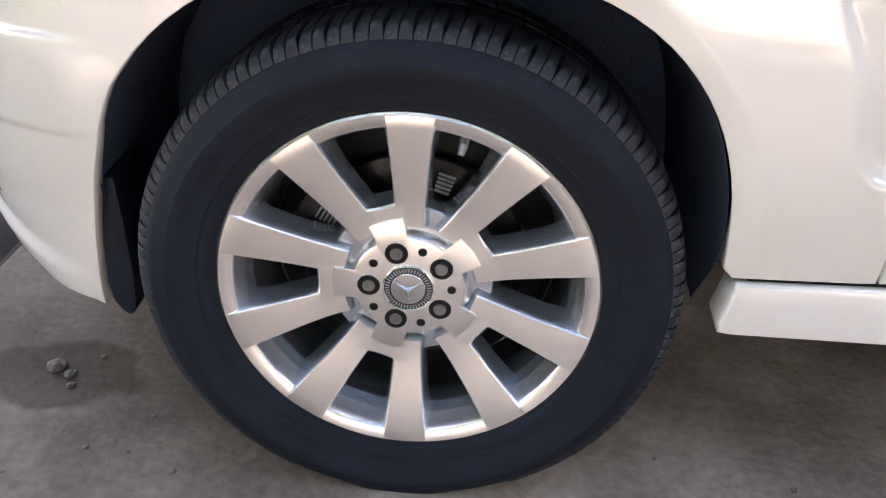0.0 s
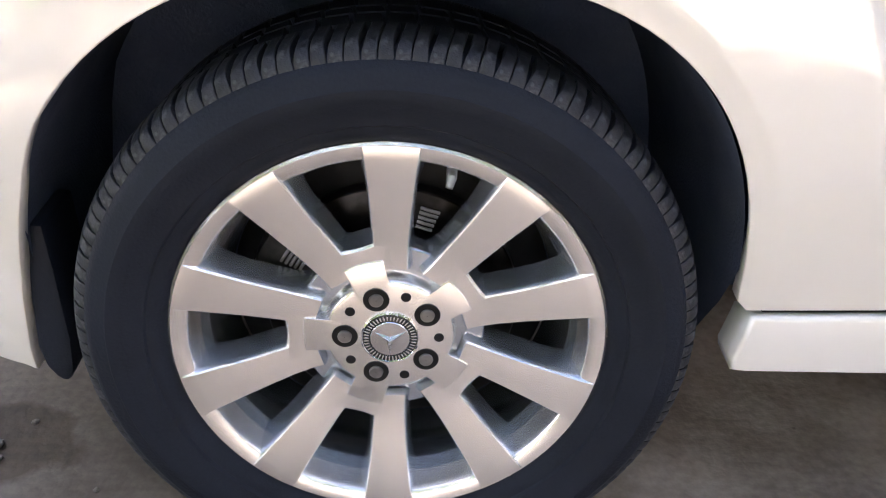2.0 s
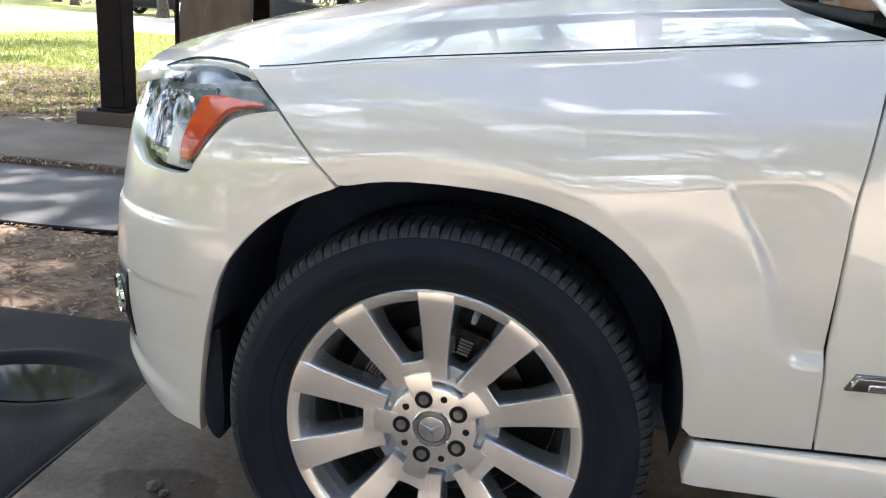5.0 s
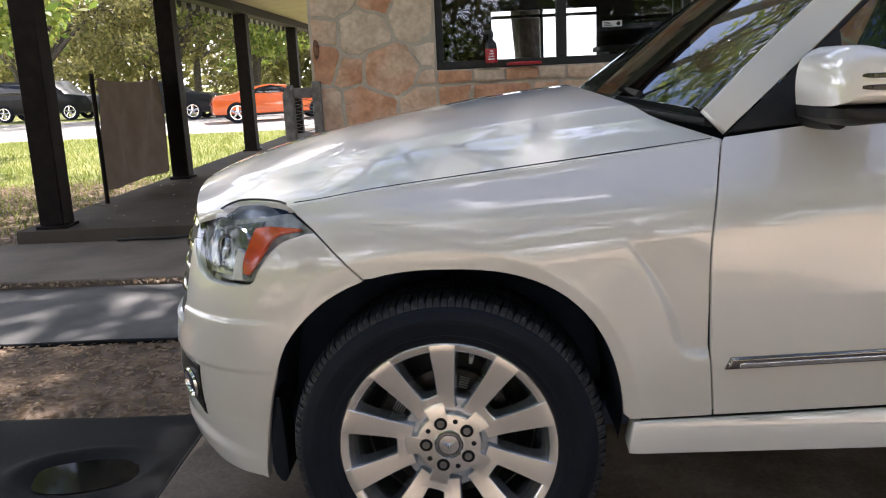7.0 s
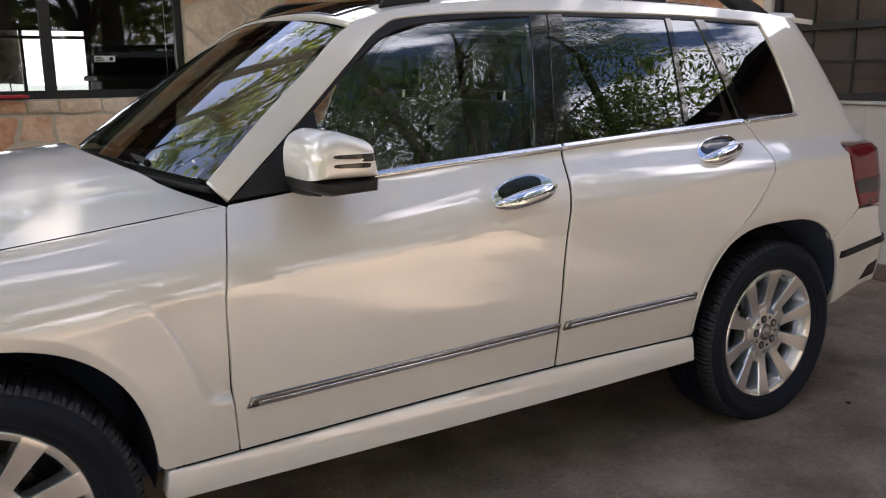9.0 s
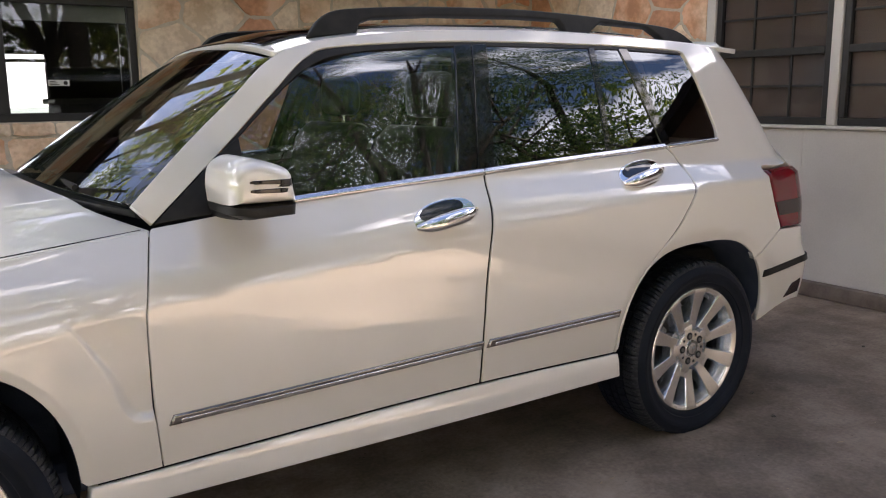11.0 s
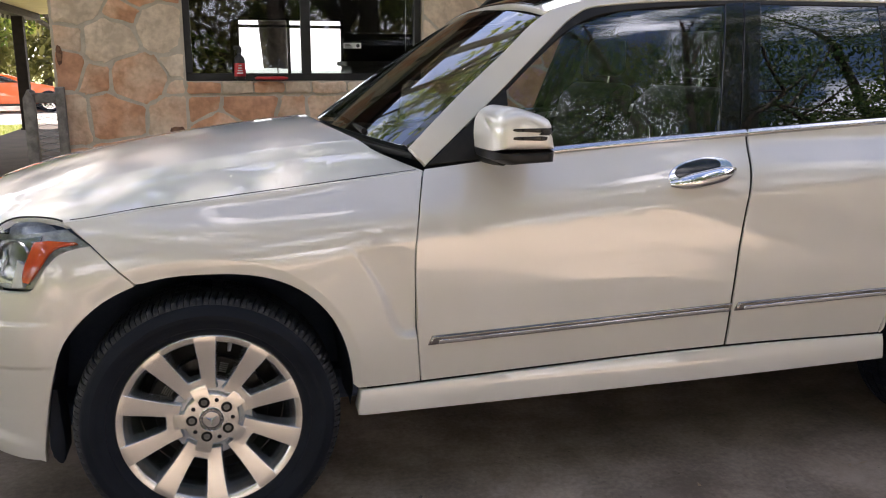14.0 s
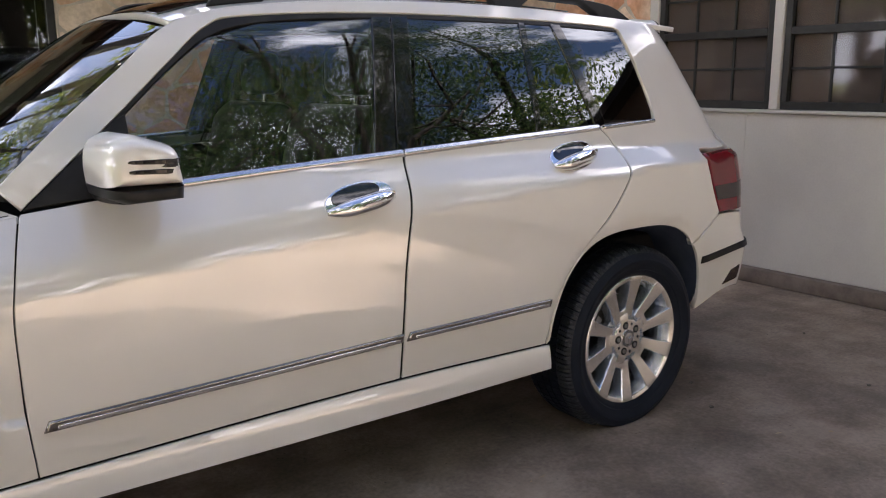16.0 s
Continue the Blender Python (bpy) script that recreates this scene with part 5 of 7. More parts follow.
    # plain raised marks: three bars on the disc, ticks round the band
    for i in range(3):
        a = radians(32 + 120 * i)
        bar = [polar(0.0225, a, -0.0113), polar(0.0042, a + 1.05, -0.0122), polar(0.0003, a, -0.0160), polar(0.0042, a - 1.05, -0.0122)]
        part("emblem_bar", (bar, [(0, 1, 2), (0, 2, 3)]), "satin_chrome", cap, "", False)
    tick = None
    for i in range(44):
        a = 2 * math.pi * i / 44
        if tick is None:
            tick = part("band_mark", block(0.0258, 0.0318, -0.0100, -0.0085, -0.0009, 0.0009, 0.0002), "satin_chrome", cap)
            ob = tick
        else:
            ob = new("band_mark", tick.data)
            ob.parent = cap
        ob.rotation_euler = (0, -a, 0)
    for o in set(bpy.data.objects) - built:
        if o.parent == w:
            o.location.y += 0.0245
    # valve
    vd = polar(0.2255, radians(74), 0.012)
    part("valve", tube([(vd[0], 0.030, vd[2]), (vd[0] * 0.985, 0.012, vd[2] * 0.985), (vd[0] * 0.945, 0.006, vd[2] * 0.945)], [0.006, 0.0058, 0.0042], 12), "wire", w, "grey valve stem")
    # brake
    part("brake_disc", revolve([(0.05, 0.080), (0.085, 0.080), (0.09, 0.096), (0.160, 0.096), (0.162, 0.098), (0.162, 0.118), (0.05, 0.118)], 72), "disc", w, "dull steel brake disc")
    part("dust_shield", revolve([(0.207, 0.134), (0.195, 0.128), (0.05, 0.128)], 48), "hole", w)
    cal = revolve([(0.105, 0.076), (0.110, 0.072), (0.172, 0.072), (0.180, 0.078), (0.182, 0.125), (0.105, 0.125)], 14, radians(128), radians(176))
    part("brake_caliper", cal, "caliper", w)
    for a0 in (74, 148):
        for i in range(5):
            r = 0.128 + 0.0062 * i
            part("caliper_spring", tube([polar(r, radians(a0 - 4.5), 0.070), polar(r, radians(a0), 0.0685), polar(r, radians(a0 + 4.5), 0.070)], 0.0021, 6), "bolt", w, "bright steel pad spring")
    # tread
    rows = [(-0.0125, 0.3480), (-0.0085, 0.3555), (-0.0010, 0.3625), (0.006, 0.3658), (0.018, 0.3690), (0.044, 0.3710)]
    da = 2 * math.pi / 66

    def tread_shape(rows, inner_r, skew, spans):
        v, f = [], []
        for (y, r), sk, (s0, s1) in zip(rows, skew, spans):
            for s, rr in ((s0, inner_r(r)), (s0 + 0.014, r - 0.0010), (s0 + 0.045, r), (s1 - 0.045, r), (s1 - 0.014, r - 0.0010), (s1, inner_r(r))):
                a = s * da + sk
                v.append((rr * math.cos(a), y, rr * math.sin(a)))
        for i in range(len(rows) - 1):
            for q in range(5):
                f.append((i * 6 + q, i * 6 + 6 + q, i * 6 + 7 + q, i * 6 + 1 + q))
        f.append(tuple(range(6)))
        f.append(tuple(range(len(rows) * 6 - 1, len(rows) * 6 - 7, -1)))
        return v, f
    # each shoulder block: wide slots beside it, a curved sipe through its middle
    skew = (0.010, 0.009, 0.007, 0.004, -0.001, -0.010)
    wide = (0.492, 0.478, 0.440, 0.420, 0.415, 0.430)
    a_shape = join(tread_shape(rows, lambda r: r - 0.010, skew, [(-k, -0.012) for k in wide]), tread_shape(rows, lambda r: r - 0.010, skew, [(0.012, k) for k in wide]))
    firsts = None
    for i in range(66):
        if firsts is None:
            firsts = part("tread_block", a_shape, "tread", w)
            ob = firsts
        else:
            ob = new("tread_block", firsts.data)
            ob.parent = w
        ob.rotation_euler = (0, -da * i, 0)
        if math.sin(da * i) < -0.90:
            ob.scale = (0.945, 1.0, 0.945)
    ribs = []
    for y0, y1 in ((0.052, 0.092), (0.100, 0.128), (0.136, 0.172), (0.180, 0.215)):
        for i in range(66):
            v, f = tread_shape([(y0, 0.3690), (y1, 0.3690 if y1 < 0.2 else 0.363)], lambda r: r - 0.009, (0.0, 0.012), ((-0.45, 0.45), (-0.45, 0.45)))
            a = da * (i + 0.4)
            if math.sin(a) < -0.90:
                continue
            ribs.append(([(x * math.cos(a) - z * math.sin(a), y, x * math.sin(a) + z * math.cos(a)) for x, y, z in v], f))
    tagged(part("tread_ribs", join(*ribs), "rubber", w), kind="stuff")
    # raised sidewall lettering, unreadable: plain bars
    mark = None
    for a0, cnt in ((18, 9), (-30, 7), (160, 10), (86, 6), (232, 8)):
        for k in range(cnt):
            if mark is None:
                mark = part("sidewall_mark", block(0.303, 0.317, -0.0228, -0.0205, -0.0028, 0.0028, 0.0006), "rubber", w)
                ob = mark
            else:
                ob = new("sidewall_mark", mark.data)
                ob.parent = w
            ob.rotation_euler = (0, -radians(a0 + k * 2.6), 0)
    return w


wheel = build_wheel()
wheel.matrix_basis = pose(0.0, -0.014, 0.345, 0, 0, -2)
copy_thing(wheel, pose(2.752, -0.010, 0.340, 0, 4, 0))
copy_thing(wheel, pose(0.0, 2 * CY + 0.012, 0.345, 0, 0, 180))
copy_thing(wheel, pose(2.752, 2 * CY + 0.012, 0.340, 0, 20, 180))


# ---- ground ----
def sheet(x0, x1, y0, y1, z, n=1):
    vs = [(x0 + (x1 - x0) * i / n, y0 + (y1 - y0) * j / n, z) for j in range(n + 1) for i in range(n + 1)]
    fs = [(j * (n + 1) + i, j * (n + 1) + i + 1, (j + 1) * (n + 1) + i + 1, (j + 1) * (n + 1) + i) for j in range(n) for i in range(n)]
    return vs, fs


def setting(name, shape, mat, label, category, smooth=True):
    return tagged(part(name, shape, mat, None, "", smooth), label, category, kind="structure")


setting("ground", sheet(-400, 400, -400, 400, -0.10, 2), "lawn", "sunlit lawn with straw patches", "ground")
setting("road", sheet(-60, 60, 20.5, 33, -0.092, 1), "road", "pale gravel drive beyond the lawn", "road")
setting("forecourt", sheet(-2.4, 60, -45.0, -1.0, -0.094, 1), "forecourt", "tan sunlit gravel forecourt", "ground")
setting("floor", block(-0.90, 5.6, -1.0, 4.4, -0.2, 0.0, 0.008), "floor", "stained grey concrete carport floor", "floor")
setting("soil", sheet(-5.5, -0.90, -1.0, 4.7, -0.05, 1), "soil", "bare soil covered with dry leaves", "soil")
# leafy earth sheet that also stands in for the shade on the lawn
setting("soil_bed", sheet(-10.5, -3.66, 4.6, 9.6, -0.093, 1), "soil", "leaf-strewn earth beside the porch, also standing in for shade", "soil")
setting("pavement", block(-5.2, -0.92, 3.36, 4.72, -0.2, 0.0, 0.012), "concrete", "tan concrete slab before the porch step", "pavement")
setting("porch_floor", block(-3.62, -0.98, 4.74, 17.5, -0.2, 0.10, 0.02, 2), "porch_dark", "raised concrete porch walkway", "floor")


def mat_rug(name, x0, x1, y0, y1, z, mat, label, seed, basin=None):
    """A limp rubber mat: slightly waved sheet with turned-down rim and two worn hollows."""
    random.seed(seed)
    n, m = (110, 90) if basin else (40, 20)
    vs, fs = [], []
    for j in range(m + 1):
        for i in range(n + 1):
            x, y = x0 + (x1 - x0) * i / n, y0 + (y1 - y0) * j / m
            h = 0.010 + 0.010 * noise.noise(Vector((x * 1.7, y * 1.9, seed)))
            if basin:
                d = math.hypot((x - basin[0]) / basin[2], (y - basin[1]) / basin[3])
                h += 0.016 * math.exp(-((d - 0.88) / 0.16) ** 2) - 0.010 * (1 - ease(0.55, 0.85, d))
            edge = min(i, j, n - i, m - j)
            if edge == 0:
                h = -0.002
            x += 0.012 * noise.noise(Vector((y * 3, 1, seed))) if i in (0, n) else 0
            y += 0.015 * noise.noise(Vector((x * 3, 5, seed))) if j in (0, m) else 0
            vs.append((x, y, z + h))
    for j in range(m):
        for i in range(n):
            a = j * (n + 1) + i
            fs.append((a, a + 1, a + n + 2, a + n + 1))
    return tagged(part(name, (vs, fs), mat), label, "mat")


mat_rug("rubber_mat", -5.0, -1.0, 2.12, 3.34, -0.045, "mat_grey", "grey rubber mat with worn oval hollows", 3)
# rolled edge in black, so the shadow line under the grey mat is modelled
rim = [(x, 2.12 + 0.010 * noise.noise(Vector((x * 3, 5, 3))), -0.040 + 0.006 * noise.noise(Vector((x * 2, 1, 3)))) for x in np.linspace(-5.0, -1.0, 60)]
part("turned_edge", tube(rim, 0.013, 8), "mat_dark", bpy.data.objects["rubber_mat"], "dark mat edge, on the grey mat standing in for its shadow")
mat_rug("rubber_mat", -4.6, -0.905, -0.9, 1.17, -0.045, "mat_dark", "dark rubber mat with a wet oval hollow beside the slab edge", 7, (-1.23, 0.67, 0.28, 0.19))
edge = [(-0.912 + 0.006 * noise.noise(Vector((y * 3, 1, 7))), y, -0.030 + 0.005 * noise.noise(Vector((y * 2, 4, 7)))) for y in np.linspace(-0.88, 1.15, 60)]
part("turned_edge", tube(edge, 0.015, 8), "mat_dark", bpy.data.objects["rubber_mat.001"], "dark mat edge, on the grey mat standing in for its shadow")
ring = [(-1.22 + (0.185 + 0.018 * math.sin(3 * a + 1)) * math.cos(a), 0.665 + (0.118 + 0.010 * math.sin(2 * a)) * math.sin(a)) for a in np.linspace(0, 2 * math.pi, 48, endpoint=False)]
pool = [(x, y, -0.0345) for x, y in ring] + [(-1.22 + (x + 1.22) * 0.4, 0.665 + (y - 0.665) * 0.4, -0.0343) for x, y in ring]
tagged(part("puddle", (pool, [(k, (k + 1) % 48, 48 + (k + 1) % 48, 48 + k) for k in range(48)] + [tuple(range(48, 96))]), "puddle"), "shallow dark rainwater in the hollow of the mat", "puddle")

# ---- stone wall of the house ----
WX0, WX1, WY = -0.98, 5.25, 4.085
WIN = (-0.105, 1.655, 1.225, 2.06)


def wall_with_hole(name, x0, x1, z1, hole, y0, y1, mat, label):
    bm = bmesh.new()
    for a in ((x0, hole[0], 0, z1), (hole[1], x1, 0, z1), (hole[0], hole[1], 0, hole[2]), (hole[0], hole[1], hole[3], z1)):
        block(a[0], a[1], y0, y1, a[2], a[3], 0, 1, bm)
    bmesh.ops.remove_doubles(bm, verts=bm.verts, dist=0.0001)
    return setting(name, bm, mat, label, "wall", False)


wall_s = wall_with_hole("wall_south", WX0, WX1 + 0.3, 2.70, WIN, WY, WY + 0.26, "mortar", "rubble sandstone house wall with pale mortar")
wall_r = setting("wall_return", block(WX1, WX1 + 0.26, 2.02, WY, 0, 2.7, 0), "mortar", "sandstone return wall by the corner", "wall", False)
setting("wall_west", block(WX0, WX0 + 0.26, WY + 0.26, 9.1, 0, 2.7, 0), "mortar", "sandstone house wall along the porch", "wall", False)


def clip(poly, p, n):
    out = []
    for i in range(len(poly)):
        a, b = poly[i], poly[(i + 1) % len(poly)]
        da, db = (a - p).dot(n), (b - p).dot(n)
        if da <= 0:
            out.append(a)
        if da * db < 0:
            out.append(a + (b - a) * (da / (da - db)))
    return out


def rubble(u0, u1, v0, v1, seed):
    """Irregular many-cornered stones of mixed sizes that fill a rectangle, as outlines in (u, v)."""
    rnd = random.Random(seed)
    seeds = []
    for r in (0.18, 0.15, 0.12, 0.09, 0.065):
        for _ in range(int(60 * (u1 - u0) * (v1 - v0)) + 8):
            p = Vector((rnd.uniform(u0, u1), rnd.uniform(v0, v1)))
            if all((((p.x - q.x) * 0.86) ** 2 + ((p.y - q.y) * 1.12) ** 2) ** 0.5 > (r + k) * 0.93 for q, k in seeds):
                seeds.append((p, r))
    out = []
    for p, r in seeds:
        poly = [Vector((u0, v0)), Vector((u1, v0)), Vector((u1, v1)), Vector((u0, v1))]
        for q, k in seeds:
            d = q - p
            if 0 < d.length < 0.75:
                m = 0.5 + (r * r - k * k) / (2 * d.length_squared)
                turned_d = Vector((d.x * 0.86 ** 2, d.y * 1.12 ** 2)).normalized()
                poly = clip(poly, p + d * min(0.8, max(0.2, m)), turned_d)
                if len(poly) < 3:
                    break
        poly = [a for i, a in enumerate(poly) if (a - poly[i - 1]).length > 0.02]
        if len(poly) > 2:
            out.append(poly)
    return out


def stone(poly, at, rnd, gap=0.013):
    """One cut stone: rounded arrises, face slightly tilted and swollen. at(u, v, out) gives the place."""
    c = sum(poly, Vector((0, 0))) / len(poly)
    rough = []
    for i, p in enumerate(poly):
        a, b = poly[i - 1], poly[(i + 1) % len(poly)]
        for k in (0.52, 0.18):
            q = p + (a - p) * k * 0.5
            rough.append(q + Vector((rnd.uniform(-1, 1), rnd.uniform(-1, 1))) * 0.007)
        for k in (0.18, 0.52):
            q = p + (b - p) * k * 0.5
            rough.append(q + Vector((rnd.uniform(-1, 1), rnd.uniform(-1, 1))) * 0.007)
    tu, tv, d = rnd.uniform(-0.02, 0.02), rnd.uniform(-0.02, 0.02), rnd.uniform(0.004, 0.010)
    n, vs = len(rough), []
    for inset, out in ((gap, -0.005), (gap + 0.001, 0.6), (gap + 0.010, 1.0)):
        for p in rough:
            w = p - c
            k = max(0.2, 1 - inset / max(0.03, w.length))
            o = -0.005 if out < 0 else d * out + (w.x * tu + w.y * tv) * out
            vs.append(at(c.x + w.x * k, c.y + w.y * k, o))
    vs.append(at(c.x, c.y, d + 0.004))
    fs = [(r * n + i, r * n + (i + 1) % n, (r + 1) * n + (i + 1) % n, (r + 1) * n + i) for r in range(2) for i in range(n)]
    fs += [(2 * n + i, 2 * n + (i + 1) % n, 3 * n) for i in range(n)]
    return vs, fs


# ---- window of the house, with a room behind ----
win = thing("window_1", (0, 0, 0), "black-framed house window above a stone sill", "window", kind="structure")
x0, x1, z0, z1 = WIN
FY = WY + 0.045
for nm, b in (("window_frame", (x0, x1, z0, z0 + 0.055)), ("window_frame", (x0, x1, z1 - 0.05, z1)), ("window_frame", (x0, x0 + 0.05, z0 + 0.055, z1 - 0.05)), ("window_frame", (x1 - 0.05, x1, z0 + 0.055, z1 - 0.05)),
              ("window_mullion", (0.735, 0.805, z0 + 0.055, z1 - 0.05))):
    part(nm, block(b[0], b[1], FY, FY + 0.07, b[2], b[3], 0.004), "black_frame", win)
for a, b in ((x0 + 0.05, 0.735), (0.805, x1 - 0.05)):
    p = part("pane", block(a, b, FY + 0.03, FY + 0.036, z0 + 0.055, z1 - 0.05, 0), "pane", win)
    p.visible_shadow = False
part("sticker", block(1.055, 1.19, FY + 0.024, FY + 0.026, 1.465, 1.505, 0), "white_sticker", win, "small white sticker with dark bars")
for k in range(3):
    part("sticker_bar", block(1.065, 1.125 - 0.012 * k, FY + 0.021, FY + 0.0225, 1.472 + 0.010 * k, 1.477 + 0.010 * k, 0), "black_frame", win)
part("sticker_dot", [(lambda s: ([(v[0] + 1.165, v[1] + FY + 0.0225, v[2] + 1.485) for v in s[0]], s[1]))(revolve([(0.014, 0.0), (0.013, -0.001), (0.0005, -0.001)], 20))][0], "black_frame", win)
part("blind_cord", tube([(1.545, FY + 0.06, 1.30), (1.55, FY + 0.06, 2.0)], 0.003, 6), "white_sticker", win)
part("blind", block(0.82, 1.60, FY + 0.05, FY + 0.06, 1.90, 2.05, 0.002), "white_sticker", win, "raised pale blind")
# room: floor, ceiling, side walls, far wall with its own bright window
RX0, RX1, RY = -0.70, 4.2, 8.0
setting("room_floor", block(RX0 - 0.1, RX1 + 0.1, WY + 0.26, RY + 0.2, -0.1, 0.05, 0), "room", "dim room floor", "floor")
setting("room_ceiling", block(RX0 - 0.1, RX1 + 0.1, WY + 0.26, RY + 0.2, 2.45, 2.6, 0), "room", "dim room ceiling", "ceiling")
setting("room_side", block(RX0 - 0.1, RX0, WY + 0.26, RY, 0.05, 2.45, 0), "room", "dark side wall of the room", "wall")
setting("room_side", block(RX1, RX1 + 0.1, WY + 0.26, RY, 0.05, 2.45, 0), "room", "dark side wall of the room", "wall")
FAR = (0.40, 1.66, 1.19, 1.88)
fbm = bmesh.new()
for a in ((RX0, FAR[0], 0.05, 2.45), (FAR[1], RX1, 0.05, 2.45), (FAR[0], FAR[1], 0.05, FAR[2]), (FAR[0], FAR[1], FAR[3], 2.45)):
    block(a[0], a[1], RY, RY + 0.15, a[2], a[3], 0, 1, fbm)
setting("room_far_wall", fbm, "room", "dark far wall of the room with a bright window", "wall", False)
fw = thing("window_2", (0, 0, 0), "bright window on the far side of the dim room", "window", kind="structure")
for b in ((FAR[0], FAR[1], FAR[2], FAR[2] + 0.04), (FAR[0], FAR[1], FAR[3] - 0.02, FAR[3]), (FAR[0], FAR[1], 1.775, 1.81), (FAR[0], FAR[0] + 0.03, FAR[2] + 0.04, FAR[3] - 0.02), (FAR[1] - 0.03, FAR[1], FAR[2] + 0.04, FAR[3] - 0.02), (0.985, 1.02, FAR[2] + 0.04, FAR[3] - 0.02)):
    part("window_bar", block(b[0], b[1], RY + 0.02, RY + 0.07, b[2], b[3], 0.002), "black_frame", fw)
tagged(part("backdrop", sheet(-6, 9, 0, 0.001, 0), "back_glow"), "overexposed white sky beyond the far window", "backdrop", kind="structure")
bd = bpy.data.objects["backdrop"]
bd.data.clear_geometry()
bd.data.from_pydata([(-0.6, 9.6, 0.3), (4.0, 9.6, 0.3), (4.0, 9.6, 2.6), (-0.6, 9.6, 2.6)], [], [(0, 1, 2, 3)])
hill = [(-0.6, 0.3)] + [(x, 1.285 + 0.03 * noise.noise(Vector((x * 1.6, 0, 4))) + 0.012 * noise.noise(Vector((x * 9, 3, 4)))) for x in np.linspace(-0.6, 4.0, 90)] + [(4.0, 0.3)]
tagged(part("far_hill", prism(hill, "y", 9.5, 9.55), glowing("hazy_hill", (0.75, 0.82, 0.78), 1.0)), "pale hazy wooded hill", "backdrop", kind="structure")
cnt = thing("storage_counter", (1.95, 6.2, 0.05), "grey counter with a shelf inside the dim room", "counter")
part("carcass", block(-0.55, 0.75, -0.3, 0.3, 0, 1.28, 0.01), "counter", cnt)
part("shelf", block(-0.60, 0.80, -0.34, 0.34, 1.28, 1.33, 0.01), "counter", cnt)
part("backboard", block(-0.55, 0.75, 0.2, 0.24, 1.33, 1.62, 0.01), "room", cnt)
part("knob", tube([(0.1, -0.30, 1.16), (0.1, -0.335, 1.16)], 0.02, 10), "black_frame", cnt)
pl = thing("potted_plant", (-0.02, 4.75, 1.10), "dark leafy houseplant behind the window", "plant")
part("pot", ([(v[0], v[2], v[1]) for v in revolve([(0.0005, -0.02), (0.06, -0.02), (0.08, 0.10), (0.072, 0.10)], 20)[0]], [f[::-1] for f in revolve([(0, 0)] * 4, 20)[1]]), "black_plastic", pl)
stem = thing("plant_stand", (-0.02, 4.75, 0.05), "slim dark stand under the houseplant", "stand")
part("leg", tube([(0, 0, 0), (0, 0, 1.03)], 0.02, 10), "black_frame", stem)
part("top", block(-0.14, 0.14, -0.14, 0.14, 1.0, 1.03, 0.005), "black_frame", stem)


def leaf_cloud(n, centre, radius, size, seed, squash=1.0, shell_only=0.35):
    """Many small leaf blades inside an uneven cloud."""
    r = np.random.RandomState(seed)
    d = r.normal(size=(n, 3))
    d /= np.linalg.norm(d, axis=1)[:, None]
    k = shell_only + (1 - shell_only) * r.random_sample((n, 1)) ** 0.6
    c = np.array(centre) + d * k * np.array(radius)
    u = r.normal(size=(n, 3))
    u /= np.linalg.norm(u, axis=1)[:, None]
    w = np.cross(u, r.normal(size=(n, 3)))
    w /= np.linalg.norm(w, axis=1)[:, None]
    s = size * (0.6 + 0.8 * r.random_sample((n, 1)))
    q = np.stack([c - u * s, c + w * s * 0.42, c + u * s, c - w * s * 0.42], 1).reshape(-1, 3)
    return q, np.arange(n * 4).reshape(-1, 4)


lq, lf = leaf_cloud(160, (0, 0, 0.30), (0.22, 0.18, 0.2), 0.06, 5, shell_only=0.1)
part("foliage", ([tuple(v) for v in lq], [tuple(f) for f in lf]), "leaf", pl)

# spray bottle and red scraper on the sill
bt = thing("spray_bottle", (0.275, 4.045, 1.238), "red-labelled black spray bottle on the window sill", "bottle")


def turned(profile, n=24):
    """Turn (radius, z) about z."""
    s = revolve(profile, n)
    return [(v[0], -v[2], v[1]) for v in s[0]], s[1]


part("bottle_body", turned([(0.0005, 0), (0.036, 0), (0.040, 0.006), (0.040, 0.13), (0.034, 0.155), (0.016, 0.172), (0.014, 0.185), (0.0005, 0.185)]), "black_plastic", bt)
part("bottle_label", turned([(0.0405, 0.02), (0.0412, 0.022), (0.0412, 0.112), (0.0405, 0.114)]), "red_plastic", bt, "red printed label")
for k in range(4):
    part("label_bar", block(-0.022 + 0.004 * k, 0.020 - 0.003 * k, -0.0432, -0.0418, 0.040 + 0.018 * k, 0.048 + 0.018 * k, 0), "white_sticker", bt)
part("spray_head", prism([(-0.018, 0.185), (0.018, 0.185), (0.020, 0.215), (0.012, 0.235), (-0.030, 0.238), (-0.042, 0.225), (-0.040, 0.212), (-0.016, 0.210)], "y", -0.012, 0.012, 0.003), "black_plastic", bt)
part("trigger", tube([(-0.022, 0, 0.212), (-0.034, 0, 0.190), (-0.032, 0, 0.170)], 0.004, 6), "black_plastic", bt)
rc = thing("red_tray", (0.50, 4.055, 1.236), "flat red plastic tray lying on the window sill", "tray")
part("tray", prism([(-0.115, 0.0), (0.115, 0.0), (0.120, 0.016), (0.095, 0.021), (-0.10, 0.021), (-0.12, 0.014)], "y", -0.045, 0.045, 0.003), "red_plastic", rc)

